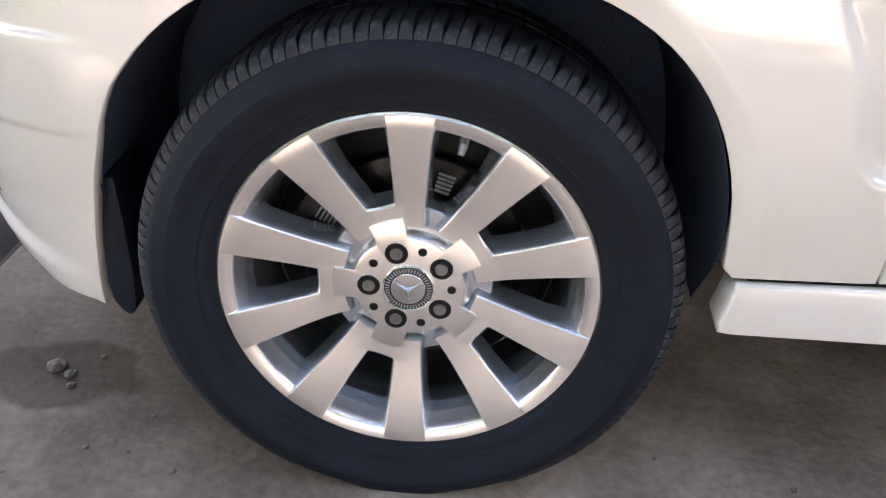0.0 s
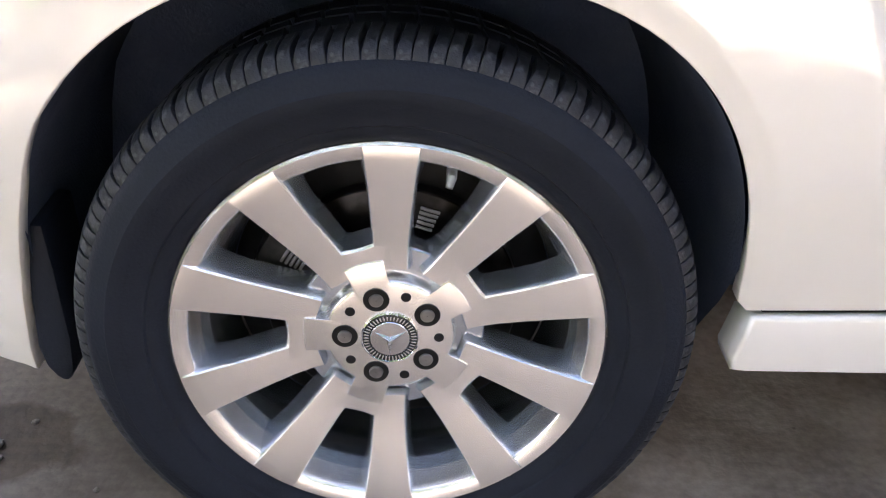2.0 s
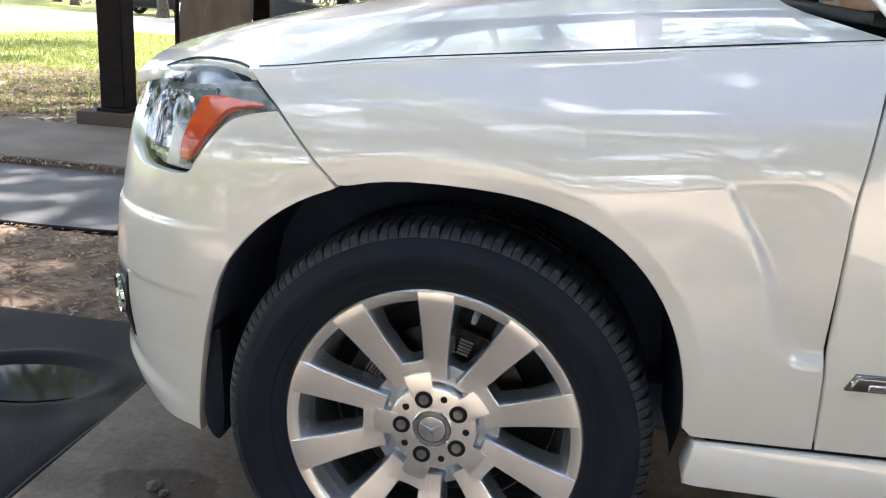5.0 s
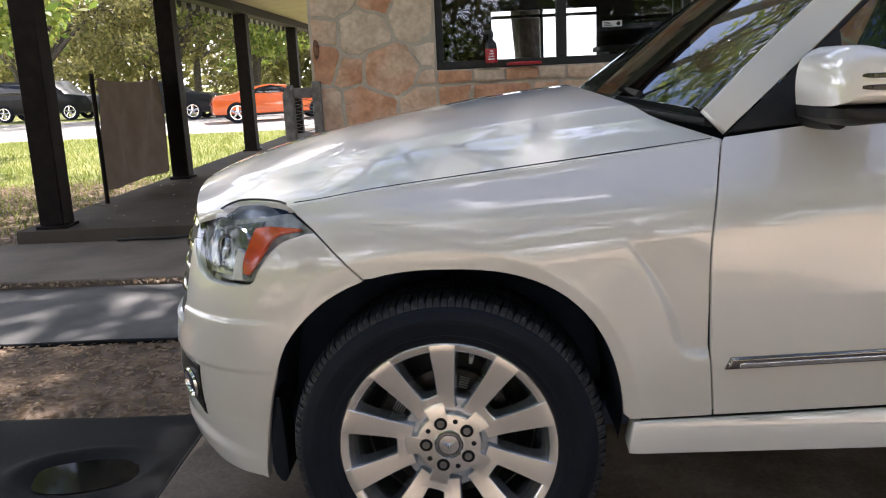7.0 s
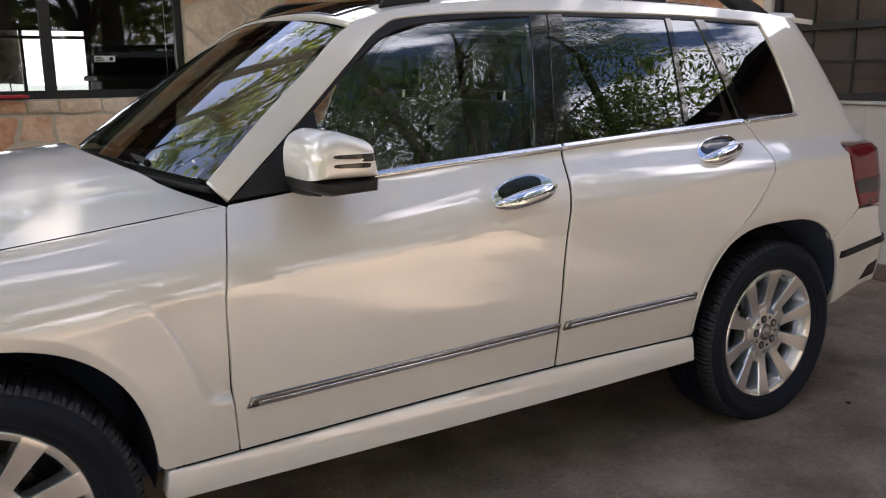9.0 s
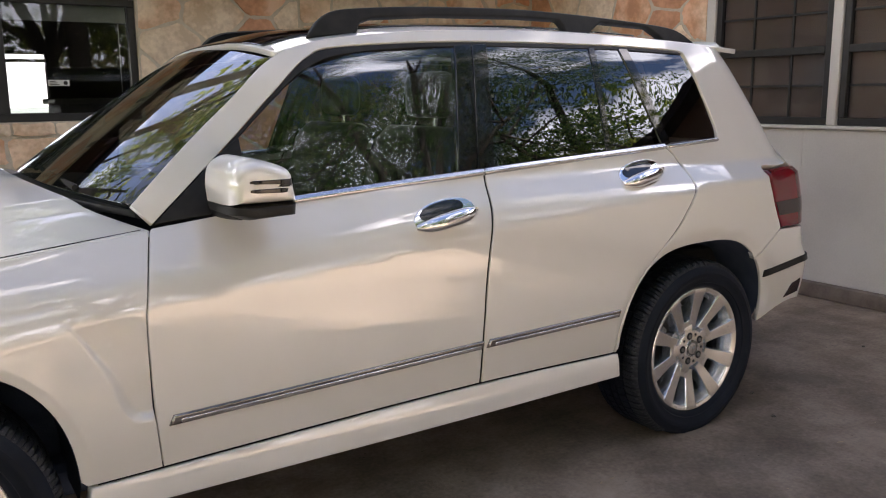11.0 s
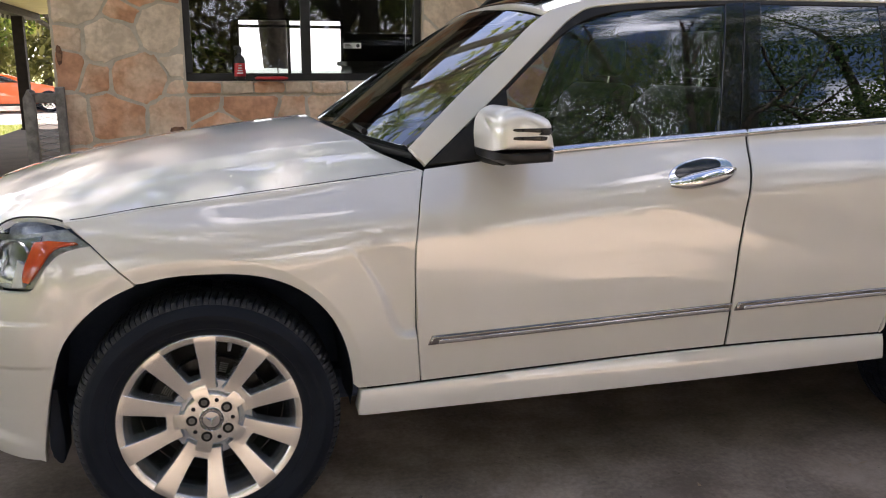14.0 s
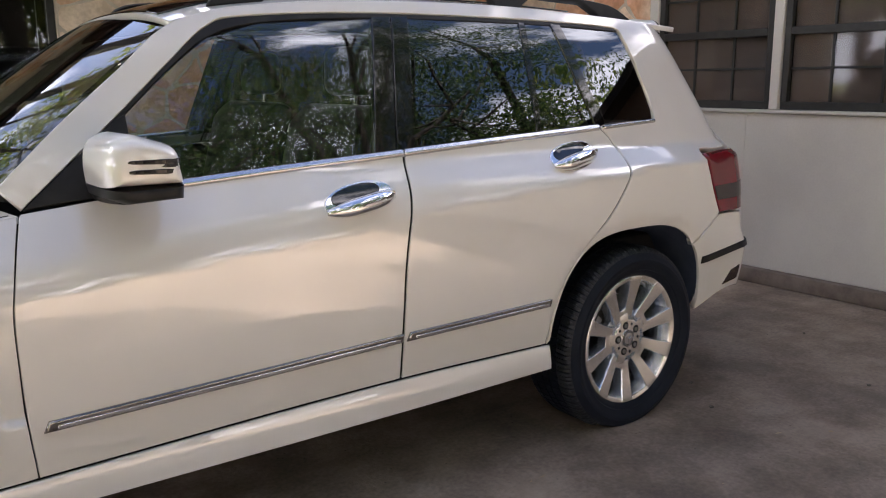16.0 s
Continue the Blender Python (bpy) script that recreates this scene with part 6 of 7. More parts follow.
# ---- white end wall with its windows ----
EX = WX1
setting("wall_east", block(EX, EX + 0.2, -6.0, 2.0, 0.10, 1.125, 0.004), "white_board", "off-white painted board wall of the carport", "wall")
for k, y in enumerate(np.arange(-4.9, 2.0, 1.22)):
    part("board_joint", block(EX - 0.004, EX + 0.001, y - 0.004, y + 0.004, 0.11, 1.12, 0.001), "white_board", bpy.data.objects["wall_east"])
setting("wall_east_top", block(EX + 0.01, EX + 0.2, -6.0, 2.02, 2.12, 2.62, 0.0), "wood_brown", "dark boarded wall above the windows", "wall")
setting("baseboard", block(EX - 0.06, EX + 0.1, -6.0, 2.0, 0.0, 0.10, 0.012, 2), "base_board", "dirty brown kerb along the wall", "baseboard")
setting("trim", block(EX - 0.025, EX + 0.12, -6.0, 2.0, 1.127, 1.150, 0.006, 2), "white_board", "chipped white window ledge", "trim")
setting("trim", block(EX - 0.02, EX + 0.1, 1.955, 2.03, 1.152, 2.62, 0.006), "white_board", "white corner board", "trim")


def end_window(name, y0, y1):
    w = thing(name, (0, 0, 0), "dark-framed carport window with glazing bars", "window", kind="structure")
    za, zb = 1.152, 2.12
    for b in ((y0, y1, za, za + 0.05), (y0, y1, zb - 0.05, zb), (y0, y0 + 0.045, za + 0.05, zb - 0.05), (y1 - 0.045, y1, za + 0.05, zb - 0.05), (y0 + 0.045, y1 - 0.045, 1.615, 1.665)):
        part("window_frame", block(EX - 0.005, EX + 0.06, b[0], b[1], b[2], b[3], 0.004), "black_frame", w)
    for k in (1, 2):
        y = y0 + (y1 - y0) * k / 3
        part("glazing_bar", block(EX + 0.02, EX + 0.035, y - 0.008, y + 0.008, za + 0.05, 1.615, 0.002), "black_frame", w)
        part("glazing_bar", block(EX + 0.02, EX + 0.035, y - 0.008, y + 0.008, 1.665, zb - 0.05, 0.002), "black_frame", w)
    for z in (1.41, 1.88):
        part("glazing_bar", block(EX + 0.022, EX + 0.033, y0 + 0.045, y1 - 0.045, z - 0.008, z + 0.008, 0.002), "black_frame", w)
    part("pane", block(EX + 0.025, EX + 0.030, y0 + 0.045, y1 - 0.045, za + 0.05, zb - 0.05, 0), "pane_grey", w)
    part("curtain", block(EX + 0.038, EX + 0.05, y0 + 0.04, y1 - 0.04, za + 0.03, zb - 0.03, 0), "room_curtain", w, "drab curtain behind the glass")


M["room_curtain"] = material("drab_curtain", (0.36, 0.30, 0.27), (0.24, 0.20, 0.18), 2.2, 0.9, fine=0.3)
for k, (a, b) in enumerate(((1.035, 1.950), (0.02, 0.960), (-1.05, -0.055), (-2.1, -1.125))):
    end_window("window_%d" % (k + 3), a, b)
for y in (0.965, -0.050, -1.120):
    setting("trim", block(EX - 0.022, EX + 0.07, y, y + 0.065, 1.152, 2.12, 0.005), "white_board", "white mullion board between the windows", "trim")

# ---- roofs ----
setting("ceiling", block(-1.05, 5.25, 3.30, WY, 2.62, 2.70, 0.0), "wood_brown", "red-brown boarded eaves", "ceiling")
for x in np.arange(-0.98, 5.2, 0.61):
    tagged(part("rafter_tail", block(x, x + 0.07, 3.24, WY - 0.03, 2.48, 2.617, 0.006), "wood_brown"), "red-brown rafter tail under the eaves", "rafter", "rafter tails")
setting("house_roof", prism([(3.20, 2.702), (9.4, 2.702), (9.4, 2.80), (6.3, 3.75), (3.20, 2.80)], "x", -1.08, 5.6), "wood_dark", "low dark shingled house roof", "roof", False)
setting("wing_roof", prism([(EX - 0.20, 2.622), (11.0, 2.622), (11.0, 2.70), (8.2, 3.4), (EX - 0.20, 2.70)], "y", -6.6, 3.15), "wood_dark", "low dark roof of the side wing", "roof", False)
setting("wing_wall", block(EX + 0.2, 10.5, -6.2, -6.0, 0, 2.62, 0), "white_board", "white side of the wing", "wall")
setting("porch_ceiling", block(-3.75, WX0 - 0.11, 5.25, 17.6, 2.40, 2.50, 0.0), "soffit", "tan porch soffit", "ceiling")
setting("wall_north", block(2.2, 5.5, 8.9, 9.1, 0, 2.7, 0), "mortar", "back wall of the house", "wall")
setting("wall_end", block(5.5, 5.76, WY + 0.3, 9.1, 0, 2.7, 0), "mortar", "end wall of the house", "wall")

# porch posts, beam, scalloped awning
post = thing("porch_post", (-3.34, 4.90, 0.10), "square dark-stained porch post on the slab", "post", "porch posts")
part("shaft", block(-0.10, 0.10, -0.10, 0.10, 0.03, 2.16, 0.008), "wood_dark", post)
part("foot", block(-0.125, 0.125, -0.125, 0.125, 0.0, 0.03, 0.006), "wood_dark", post)
for y in (8.15, 11.80, 15.85):
    copy_thing(post, pose(-3.42 if y > 9 else -3.36, y, 0.10))
tagged(part("porch_beam", block(-3.50, -3.28, 4.75, 17.4, 2.26, 2.398, 0.008), "wood_dark"), "dark porch beam on the posts", "beam")
aw = thing("awning_valance", (-3.56, 5.0, 2.40), "striped scalloped awning valance along the porch", "awning")
for k in range(62):
    y = 0.2 * k
    sc = [(y, 0.0), (y + 0.195, 0.0), (y + 0.195, -0.13), (y + 0.16, -0.185), (y + 0.0975, -0.205), (y + 0.035, -0.185), (y, -0.13)]
    part("scallop", prism(sc, "x", -0.004, 0.004), "valance_dark" if k % 2 else "valance_light", aw, "", False)
cs = thing("canvas_screen", (-3.47, 6.2, -0.05), "tan canvas screen hung between a pole and a post", "screen")
part("pole", tube([(0, 0, 0), (0.0, 0.0, 1.40)], 0.022, 10), "wood_dark", cs)
cv, cf = [], []
for j in range(25):
    for i in range(31):
        t, u = i / 30, j / 24
        sag = 0.06 * math.sin(math.pi * t) * u ** 2
        cv.append((0.03 * math.sin(9 * t + 2 * u) * (1 - u * 0.4) + 0.02 * math.sin(17 * t - 5 * u), 0.03 + 1.80 * t, 0.27 + 1.10 * u - sag))
for j in range(24):
    for i in range(30):
        a = j * 31 + i
        cf.append((a, a + 1, a + 32, a + 31))
cbm = bmesh.new()
cvv = [cbm.verts.new(v) for v in cv]
for f in cf:
    cbm.faces.new([cvv[i] for i in f])
bmesh.ops.solidify(cbm, geom=list(cbm.faces), thickness=0.006)
part("canvas", cbm, "cloth", cs)

# a black hose along the foot of the porch step
tagged(part("garden_hose", tube([(x, 4.655 + 0.022 * noise.noise(Vector((x * 2.2, 0, 1))), 0.016 + 0.012 * max(0, noise.noise(Vector((x * 3, 4, 1))))) for x in np.linspace(-2.75, -1.15, 60)], 0.013, 8), "black_plastic"), "black garden hose lying along the porch step", "hose")

# gate by the house corner
gt = thing("garden_gate", (-1.065, 4.03, 0.0), "weathered cedar gate post with a folded wire gate", "gate")
part("gate_post", prism([(-0.115, 0.0), (-0.045, 0.0), (-0.045, 1.11), (-0.080, 1.175), (-0.115, 1.11)], "y", -0.04, 0.04, 0.006), "wood_grey", gt)
part("knob", turned([(0.0005, 1.160), (0.02, 1.170), (0.028, 1.195), (0.018, 1.22), (0.0005, 1.226)], 16), "wood_grey", gt)
gt.children[-1].location = (-0.06, 0, -0.055)
part("gate_stile", block(0.09, 0.15, -0.03, 0.03, 0.05, 1.19, 0.006), "wood_grey", gt)
part("gate_rail", block(-0.04, 0.09, -0.02, 0.02, 1.08, 1.15, 0.005), "wood_grey", gt)
part("gate_rail", block(-0.04, 0.09, -0.02, 0.02, 0.10, 0.17, 0.005), "wood_grey", gt)
wires = []
for k in range(20):
    wires.append(tube([(-0.04, 0.0, 0.20 + 0.045 * k), (0.09, 0.0, 0.23 + 0.045 * k)], 0.0018, 4, False))
    wires.append(tube([(-0.04, 0.004, 0.23 + 0.045 * k), (0.09, 0.004, 0.20 + 0.045 * k)], 0.0018, 4, False))
part("wire_mesh", join(*wires), "wire", gt, "twisted wire mesh")

# ---- far vehicles ----
def far_car(name, x, y, turn, prof, glass_prof, wide, mat, wheels, r, label):
    c = thing(name, (x, y, -0.095), label, "car")
    part("body", prism(prof, "y", -wide, wide, 0.05), mat, c)
    part("cabin_glass", prism(glass_prof, "y", -wide + 0.09, wide - 0.09, 0.03), "car_glass", c)
    for s in (-1, 1):
        side = [(p[0] * 0.97 + 0.03 * glass_prof[0][0], p[1] - 0.03) for p in glass_prof]
        cx = sum(p[0] for p in side) / len(side)
        part("side_glass", prism([(cx + (p[0] - cx) * 0.88, p[1]) for p in side], "y", s * (wide - 0.005), s * (wide + 0.006), 0.002), "car_glass", c)
        for wx in wheels:
            t = revolve([(r * 0.62, -0.10), (r * 0.97, -0.11), (r, -0.08), (r, 0.08), (r * 0.6, 0.10)], 28)
            w = part("wheel", ([(v[0] + wx, v[1] * s * -1 + s * (wide - 0.09), v[2] + r) for v in t[0]], t[1]), "rubber", c)
            for k in range(5):
                a = 2 * math.pi * k / 5 + 0.3
                part("rim_spoke", tube([(wx, s * (wide + 0.012), r), (wx + 0.62 * r * math.cos(a), s * (wide + 0.012), r + 0.62 * r * math.sin(a))], [0.05, 0.035], 6), "alloy", w)
            part("rim_ring", ([(v[0] + wx, v[1] + s * (wide + 0.008), v[2] + r) for v in revolve([(r * 0.68, 0.01), (r * 0.70, -0.01), (r * 0.60, -0.008)], 28)[0]], revolve([(0, 0)] * 3, 28)[1]), "alloy", w)
        part("tail_light", block(prof[0][0] - 0.02, prof[0][0] + 0.10, s * wide * 0.55 - 0.15, s * wide * 0.55 + 0.15, prof[1][1] - 0.16, prof[1][1] - 0.04, 0.02), "red_lens", c)
        part("lower_trim", block(prof[0][0] + 0.05, prof[-1][0] - 0.05, s * (wide - 0.03) - 0.02, s * (wide - 0.03) + 0.045, prof[0][1] - 0.06, prof[0][1] + 0.02, 0.01), "black_trim", c)
    c.rotation_euler = (0, 0, radians(turn))
    return c


far_car("sports_car", -8.3, 26.0, 20, [(0.0, 0.28), (0.0, 0.72), (0.12, 0.88), (0.75, 0.95), (1.30, 1.12), (1.85, 1.21), (2.35, 1.17), (3.0, 0.93), (3.9, 0.74), (4.35, 0.56), (4.42, 0.25)],
        [(0.95, 0.96), (1.45, 1.14), (1.90, 1.20), (2.30, 1.15), (2.85, 0.95)], 0.92, "orange", (0.75, 3.45), 0.34, "bright orange low sports car on the drive")
far_car("dark_suv", -21.2, 36.0, 0, [(0.0, 0.38), (0.0, 1.05), (0.15, 1.65), (0.5, 1.78), (3.1, 1.75), (3.75, 1.15), (4.7, 1.05), (4.85, 0.75), (4.85, 0.36)],
        [(0.25, 1.18), (0.45, 1.66), (3.05, 1.68), (3.6, 1.18)], 0.95, "black_paint", (0.9, 3.85), 0.38, "black SUV parked under the oaks")
far_car("grey_hatchback", -13.7, 30.5, 0, [(0.0, 0.33), (0.0, 0.95), (0.4, 1.35), (1.0, 1.50), (2.4, 1.50), (3.2, 1.05), (4.3, 0.92), (4.5, 0.65), (4.5, 0.30)],
        [(0.55, 1.05), (0.95, 1.42), (2.35, 1.42), (3.0, 1.05)], 0.88, "grey_paint", (0.8, 3.6), 0.34, "dark grey parked hatchback partly behind the posts")


# ---- trees ----
def build_tree(seed, mat, height=8.5, spread=4.2, low=1.7, leaves=9000, leaf=0.11, lean=(0, 0), puff=1.0):
    """An oak: crooked trunk, forked limbs, crown of leaf clumps with gaps."""
    r = random.Random(seed)
    t = thing("oak_tree", (0, 0, -0.1), "broad live oak with a ragged crown, some added unseen for shade", "tree", "oaks")
    fork = Vector((lean[0] * 0.25 + r.uniform(-0.3, 0.3), lean[1] * 0.25 + r.uniform(-0.3, 0.3), low + 0.5))
    trunk = tube([(0, 0, -0.1), (0.05, 0.02, 0.3), tuple(fork * 0.5), tuple(fork)], [0.34, 0.25, 0.21, 0.19], 10)
    limbs, clumps = [trunk], []
    for k in range(9):
        a = 2 * math.pi * k / 9 + r.uniform(-0.3, 0.3)
        reach = spread * r.uniform(0.45, 1.0)
        end = Vector((lean[0] + reach * math.cos(a), lean[1] + reach * math.sin(a), r.uniform(low + 1.0, height - 1.0)))
        mid = fork.lerp(end, 0.5) + Vector((r.uniform(-0.4, 0.4), r.uniform(-0.4, 0.4), r.uniform(0.1, 0.9)))
        limbs.append(tube([tuple(fork), tuple(mid), tuple(end)], [0.13, 0.08, 0.025], 7))
        for q in range(5):
            e2 = end.lerp(mid, r.uniform(0, 0.6)) + Vector((r.uniform(-1.3, 1.3), r.uniform(-1.3, 1.3), r.uniform(-0.9, 1.3)))
            limbs.append(tube([tuple(mid.lerp(end, r.uniform(0.2, 0.9))), tuple(e2)], [0.035, 0.01], 5))
            clumps.append(e2)
    for k in range(14):
        a, b = r.uniform(0, 2 * math.pi), r.uniform(0.2, 1) ** 0.5
        clumps.append(Vector((lean[0] + spread * b * math.cos(a), lean[1] + spread * b * math.sin(a), r.uniform(low + 0.4, height))))
    part("trunk", join(*limbs), "bark", t, "dark forked trunk")
    qs, fs, o = [], [], 0
    per = leaves // len(clumps)
    for k, c in enumerate(clumps):
        s = r.uniform(0.7, 1.25) * puff
        q, f = leaf_cloud(per, tuple(c), (1.05 * s, 1.05 * s, 0.62 * s), leaf, seed * 100 + k)
        qs.append(q)
        fs.append(f + o)
        o += len(q)
    q, f = np.concatenate(qs), np.concatenate(fs)
    part("crown", ([tuple(v) for v in q], [tuple(v) for v in f]), mat, t, "", False)
    return t


oak_a = build_tree(11, "leaf_olive")
oak_b = build_tree(23, "leaf")
oak_c = build_tree(37, "leaf", 9.5, 4.8, 2.2, 11000, 0.12)
oak_a.matrix_basis = pose(-17.2, 33.0, -0.1, 0, 0, 40)
oak_b.matrix_basis = pose(-9.8, 38.0, -0.1, 0, 0, 10)
oak_c.matrix_basis = pose(-5.5, 36.0, -0.1, 0, 0, 200)
# oaks d, f, g and h: added out of view to shade car and ground
shade_oak_d = build_tree(61, "leaf", 13.7, 4.6, 9.6, 46000, 0.080)
shade_oak_d.matrix_basis = pose(14.5, 12.0, -0.1, 0, 0, 0)
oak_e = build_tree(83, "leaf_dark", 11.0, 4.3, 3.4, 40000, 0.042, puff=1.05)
shade_oak_g = build_tree(131, "leaf", 12.6, 2.4, 8.2, 760, 0.25)
shade_oak_g.matrix_basis = pose(-0.9, 10.9, -0.1, 0, 0, 0)
shade_oak_f = build_tree(97, "leaf", 13.5, 4.2, 3.6, 15000, 0.078, (-5.6, 0.3))
shade_oak_f.matrix_basis = pose(-0.4, 11.2, -0.1, 0, 0, 0)
shade_oak_h = build_tree(151, "leaf", 17.5, 3.6, 12.0, 12000, 0.10, (-3.2, -2.0))
shade_oak_h.matrix_basis = pose(1.0, 9.75, -0.1, 0, 0, 0)
oak_e.matrix_basis = pose(1.6, -9.0, -0.1, 0, 0, 0)
PLACES = ((oak_a, -12.2, 34.5, 150), (oak_b, -22.5, 41, 80), (oak_c, -15, 46, 20), (oak_b, -1.5, 41, 300), (oak_a, -28, 44, 210), (oak_c, -21, 54, 100), (oak_b, -9, 52, 250), (oak_c, -33, 50, 5), (oak_b, -3, 55, 130), (oak_a, -27, 60, 70), (oak_b, -14, 62, 190),
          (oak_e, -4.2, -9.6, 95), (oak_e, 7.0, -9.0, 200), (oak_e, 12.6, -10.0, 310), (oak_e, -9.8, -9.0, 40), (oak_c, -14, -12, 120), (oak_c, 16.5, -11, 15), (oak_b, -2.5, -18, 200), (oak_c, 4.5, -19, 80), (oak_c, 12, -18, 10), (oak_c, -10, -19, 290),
          # first two: unseen oaks added to keep sun off the western ground
          (oak_c, -8.2, -0.8, 170), (oak_c, -7.2, -6.0, 250), (shade_oak_d, -14.0, 0.5, 60), (oak_c, -13.0, -5.5, 140), (oak_b, -17.5, 9.0, 220), (oak_c, -11.5, 12.5, 20), (oak_b, -20, 18, 20),
          (shade_oak_d, 4.25, 10.7, 130), (shade_oak_d, 6.2, 11.0, 250), (shade_oak_d, 7.8, 10.8, 30), (shade_oak_d, 10.8, 11.2, 80), (oak_e, 4.4, -12.0, 140), (oak_e, -1.4, -12.4, 20), (oak_e, 10.0, -12.6, 260))
for src, x, y, a in PLACES:
    tall = 1.22 if src is oak_e and x > 3 else 1.0
    copy_thing(src, pose(x, y, -0.1, 0, 0, a) @ Matrix.Scale(tall, 4))

def woods(y0, y1, x0, dx, seed, label):
    wq, wf, o = [], [], 0
    for k in range(46):
        r = random.Random(seed + k)
        q, f = leaf_cloud(420, (x0 + dx * k, r.uniform(y0, y1), r.uniform(1.6, 4.2)), (3.2, 2.5, r.uniform(2.2, 4.2)), 0.30, seed + 200 + k, shell_only=0.2)
        wf.append(f + o)
        wq.append(q)
        o += len(q)
    tagged(part("far_woods", ([tuple(v) for v in np.concatenate(wq)], [tuple(v) for v in np.concatenate(wf)]), "leaf_olive", None, "", False), label, "woods", kind="stuff")


woods(66, 78, -75, 2.4, 700, "sunlit scrub woods beyond the drive")
woods(46, 58, -62, 2.0, 2700, "shaded thicket behind the parked cars")
woods(-36, -28, -52, 2.4, 1700, "dense scrub woods beyond the forecourt")

# ---- small loose things ----
rnd = random.Random(9)


def flat_leaves(n, x0, x1, y0, y1, z, size, seed, lift=0.012):
    r = random.Random(seed)
    vs, fs = [], []
    for k in range(n):
        x, y, a = r.uniform(x0, x1), r.uniform(y0, y1), r.uniform(0, 6.3)
        s = size * r.uniform(0.5, 1.3)
        o = len(vs)
        for q, (u, v) in enumerate(((-1, 0), (-0.2, 0.42), (1, 0), (-0.2, -0.42))):
            vs.append((x + s * (u * math.cos(a) - v * math.sin(a)), y + s * (u * math.sin(a) + v * math.cos(a)), z + r.uniform(0.001, lift)))
        fs.append((o, o + 1, o + 2, o + 3))
    return vs, fs


M["litter_leaf"] = leaf_material("fallen_oak_leaves", (0.18, 0.12, 0.075), (0.36, 0.26, 0.165), (0.54, 0.42, 0.29))
tagged(part("leaf_litter", flat_leaves(5200, -5.4, -0.93, 1.16, 2.14, -0.046, 0.020, 1), "litter_leaf"), "dry brown oak leaves on the soil", "leaves", kind="stuff")
tagged(part("leaf_litter", flat_leaves(900, -5.2, -1.0, 3.27, 3.42, -0.03, 0.020, 2, 0.03), "litter_leaf"), "dry leaves caught along the slab edge", "leaves", kind="stuff")
tagged(part("leaf_litter", flat_leaves(6500, -10.4, -3.68, 4.6, 9.8, -0.091, 0.035, 3, 0.03), "litter_leaf"), "dry leaves scattered over the shaded lawn", "leaves", kind="stuff")
tagged(part("leaf_litter", flat_leaves(60, -3.5, -1.2, 4.9, 9, 0.10, 0.03, 4), "litter_leaf"), "a few leaves on the porch slab", "leaves", kind="stuff")


def grass(n, x0, x1, y0, y1, seed):
    r = random.Random(seed)
    vs, fs = [], []
    for k in range(n):
        x, y, a, h = r.uniform(x0, x1), r.uniform(y0, y1), r.uniform(0, 6.3), r.uniform(0.04, 0.11)
        o = len(vs)
        vs += [(x - 0.008 * math.cos(a), y - 0.008 * math.sin(a), -0.1), (x + 0.008 * math.cos(a), y + 0.008 * math.sin(a), -0.1), (x + r.uniform(-0.05, 0.05), y + r.uniform(-0.05, 0.05), -0.1 + h)]
        fs.append((o, o + 1, o + 2))
    return vs, fs


M["grass"] = leaf_material("grass_blades", (0.15, 0.20, 0.035), (0.25, 0.29, 0.065), (0.38, 0.37, 0.13))
tagged(part("grass_blades", grass(26000, -12, -3.7, 5.5, 20.0, 5), "grass"), "short sunlit lawn grass", "grass", kind="stuff")


def pebble(x, y, r, seed, z=0.0):
    t = tagged(part("pebble", (lambda b: b)(bmesh.new()), "pebble"), "small dusty stone lying on the concrete", "stone", "loose stones")
    bm = bmesh.new()
    bmesh.ops.create_icosphere(bm, subdivisions=2, radius=r)
    for v in bm.verts:
        v.co *= 1 + 0.35 * noise.noise(v.co * (1.2 / r) + Vector((seed, 0, 0)))
        v.co.z = v.co.z * 0.55
    bm.to_mesh(t.data)
    bm.free()
    t.location = (x, y, z + r * 0.42)


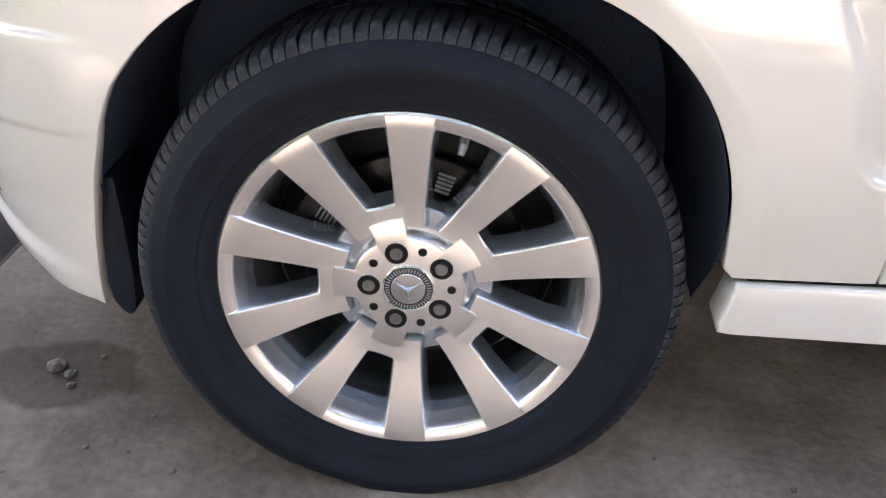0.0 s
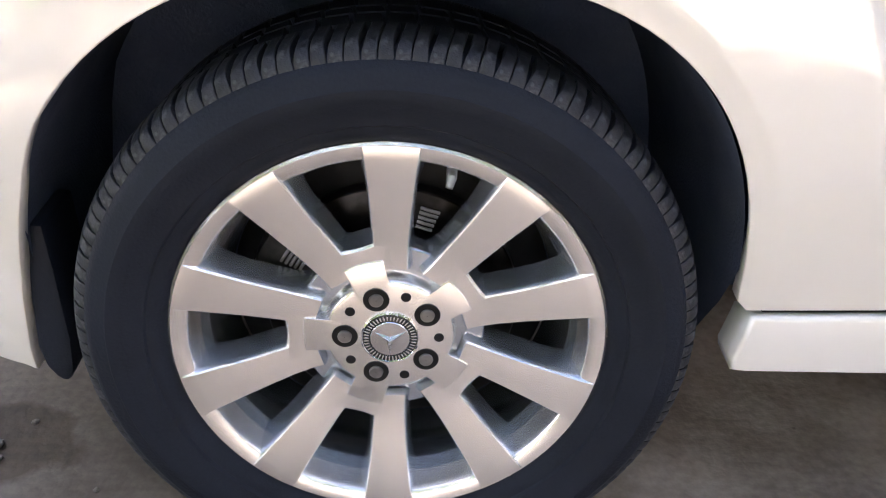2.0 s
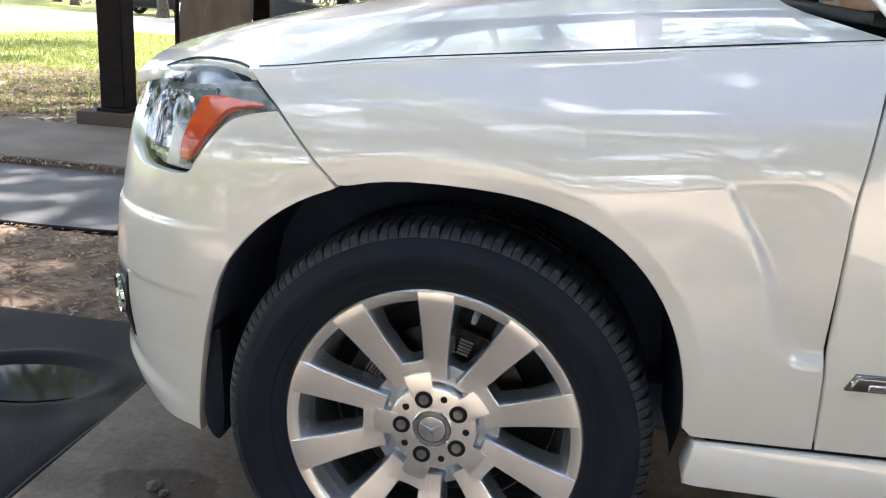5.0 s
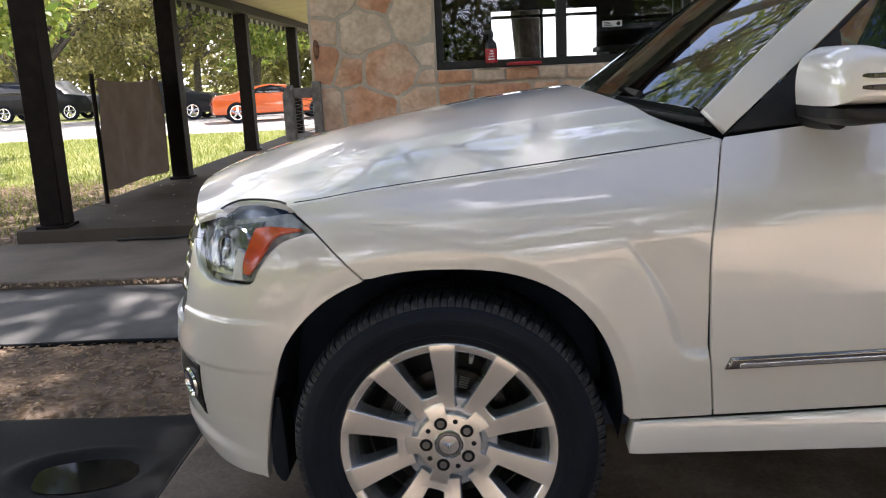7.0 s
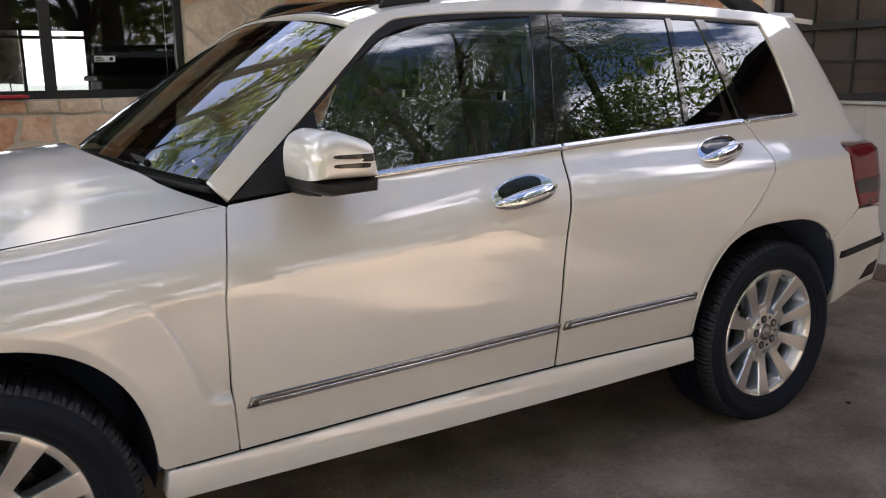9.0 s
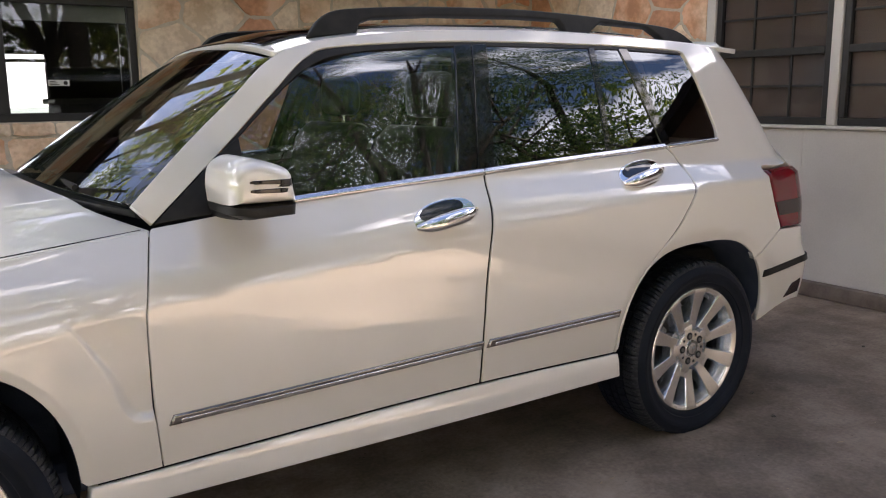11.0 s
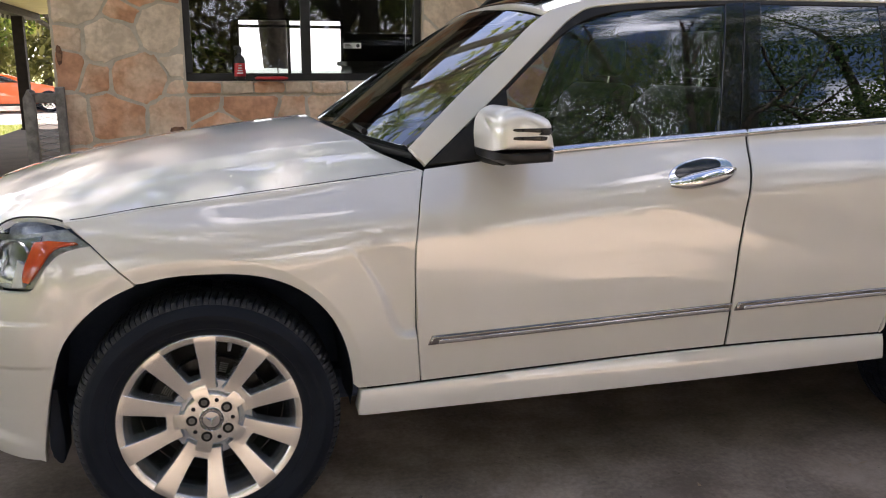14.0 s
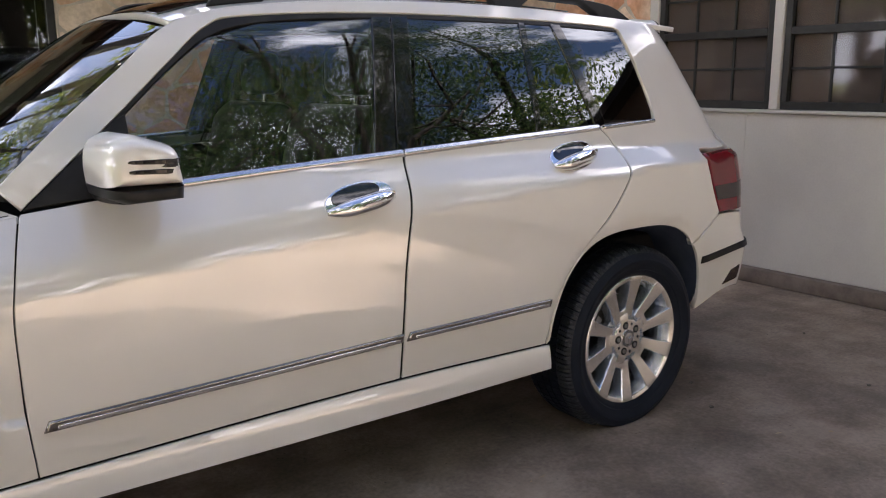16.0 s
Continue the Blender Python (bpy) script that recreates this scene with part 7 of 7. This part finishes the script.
for x, y, r in ((-0.628, 0.212, 0.018), (-0.598, 0.195, 0.011), (-0.585, 0.165, 0.008), (-0.56, 0.25, 0.006), (0.62, 0.02, 0.006), (-0.42, 0.10, 0.005), (-0.35, -0.02, 0.006), (-0.50, 0.02, 0.005), (3.13, -0.13, 0.010), (3.9, -0.4, 0.008), (3.3, 0.10, 0.009), (4.4, 0.2, 0.008), (0.9, -0.3, 0.005)):
    pebble(x, y, r, x * 7 + y)
for k in range(34):
    x, y = rnd.uniform(-0.8, 5.0), rnd.uniform(-0.95, 0.3 if k % 2 else -0.1)
    lf = tagged(part("fallen_leaf", flat_leaves(1, -0.001, 0.001, -0.001, 0.001, 0.0, rnd.uniform(0.010, 0.022), 100 + k, 0.010), "litter_leaf"), "single dry leaf on the concrete floor", "leaf", "leaves on the floor")
    lf.location = (x, y, 0.001)

# ---- stones of the walls ----
rnd = random.Random(4)
for k, box in enumerate(((WX0 + 0.004, WIN[0] - 0.004, 0.02, 2.58), (WIN[0] - 0.004, WIN[1] + 0.004, 0.02, WIN[2] - 0.099), (WIN[0] - 0.004, WIN[1] + 0.004, WIN[3], 2.58), (WIN[1] + 0.004, 2.9, 0.02, 2.58), (2.9, 4.1, 0.02, 2.58), (4.1, WX1 - 0.01, 0.02, 2.58))):
    for q in rubble(*box, 21 + k):
        part("stone", stone(q, lambda u, v, o: (u, WY - o, v), rnd), "stone", wall_s)
u = WIN[0]
while u < WIN[1] - 0.05:
    w = min(rnd.uniform(0.19, 0.27), WIN[1] - u)
    part("sill_stone", stone([Vector((u, WIN[2] - 0.092)), Vector((u + w, WIN[2] - 0.092)), Vector((u + w, WIN[2] - 0.006 + rnd.uniform(-0.004, 0.004))), Vector((u, WIN[2] - 0.006))], lambda a, v, o: (a, WY - 0.012 - o * 1.2, v), rnd, 0.006), "stone", wall_s, "pale sill stone")
    u += w
for q in rubble(2.03, WY - 0.01, 1.2, 2.58, 33):
    part("stone", stone(q, lambda u, v, o: (WX1 - o, u, v), rnd), "stone", wall_r)
# dark cavities where a stone has broken out
for cx, cz, a, b, seed in ((-0.935, 1.405, 0.020, 0.065, 3), (-0.185, 0.872, 0.055, 0.028, 8)):
    ring = [(cx + a * math.cos(t) * (1 + 0.45 * noise.noise(Vector((math.cos(t) * 2, math.sin(t) * 2, seed)))), cz + b * math.sin(t) * (1 + 0.45 * noise.noise(Vector((math.cos(t) * 2, math.sin(t) * 2, seed + 5))))) for t in np.linspace(0, 2 * math.pi, 25)[:-1]]
    part("broken_stone", prism(ring, "y", WY - 0.022, WY - 0.001, 0.003), "rusty_stone", wall_s, "dark rusty broken stone")
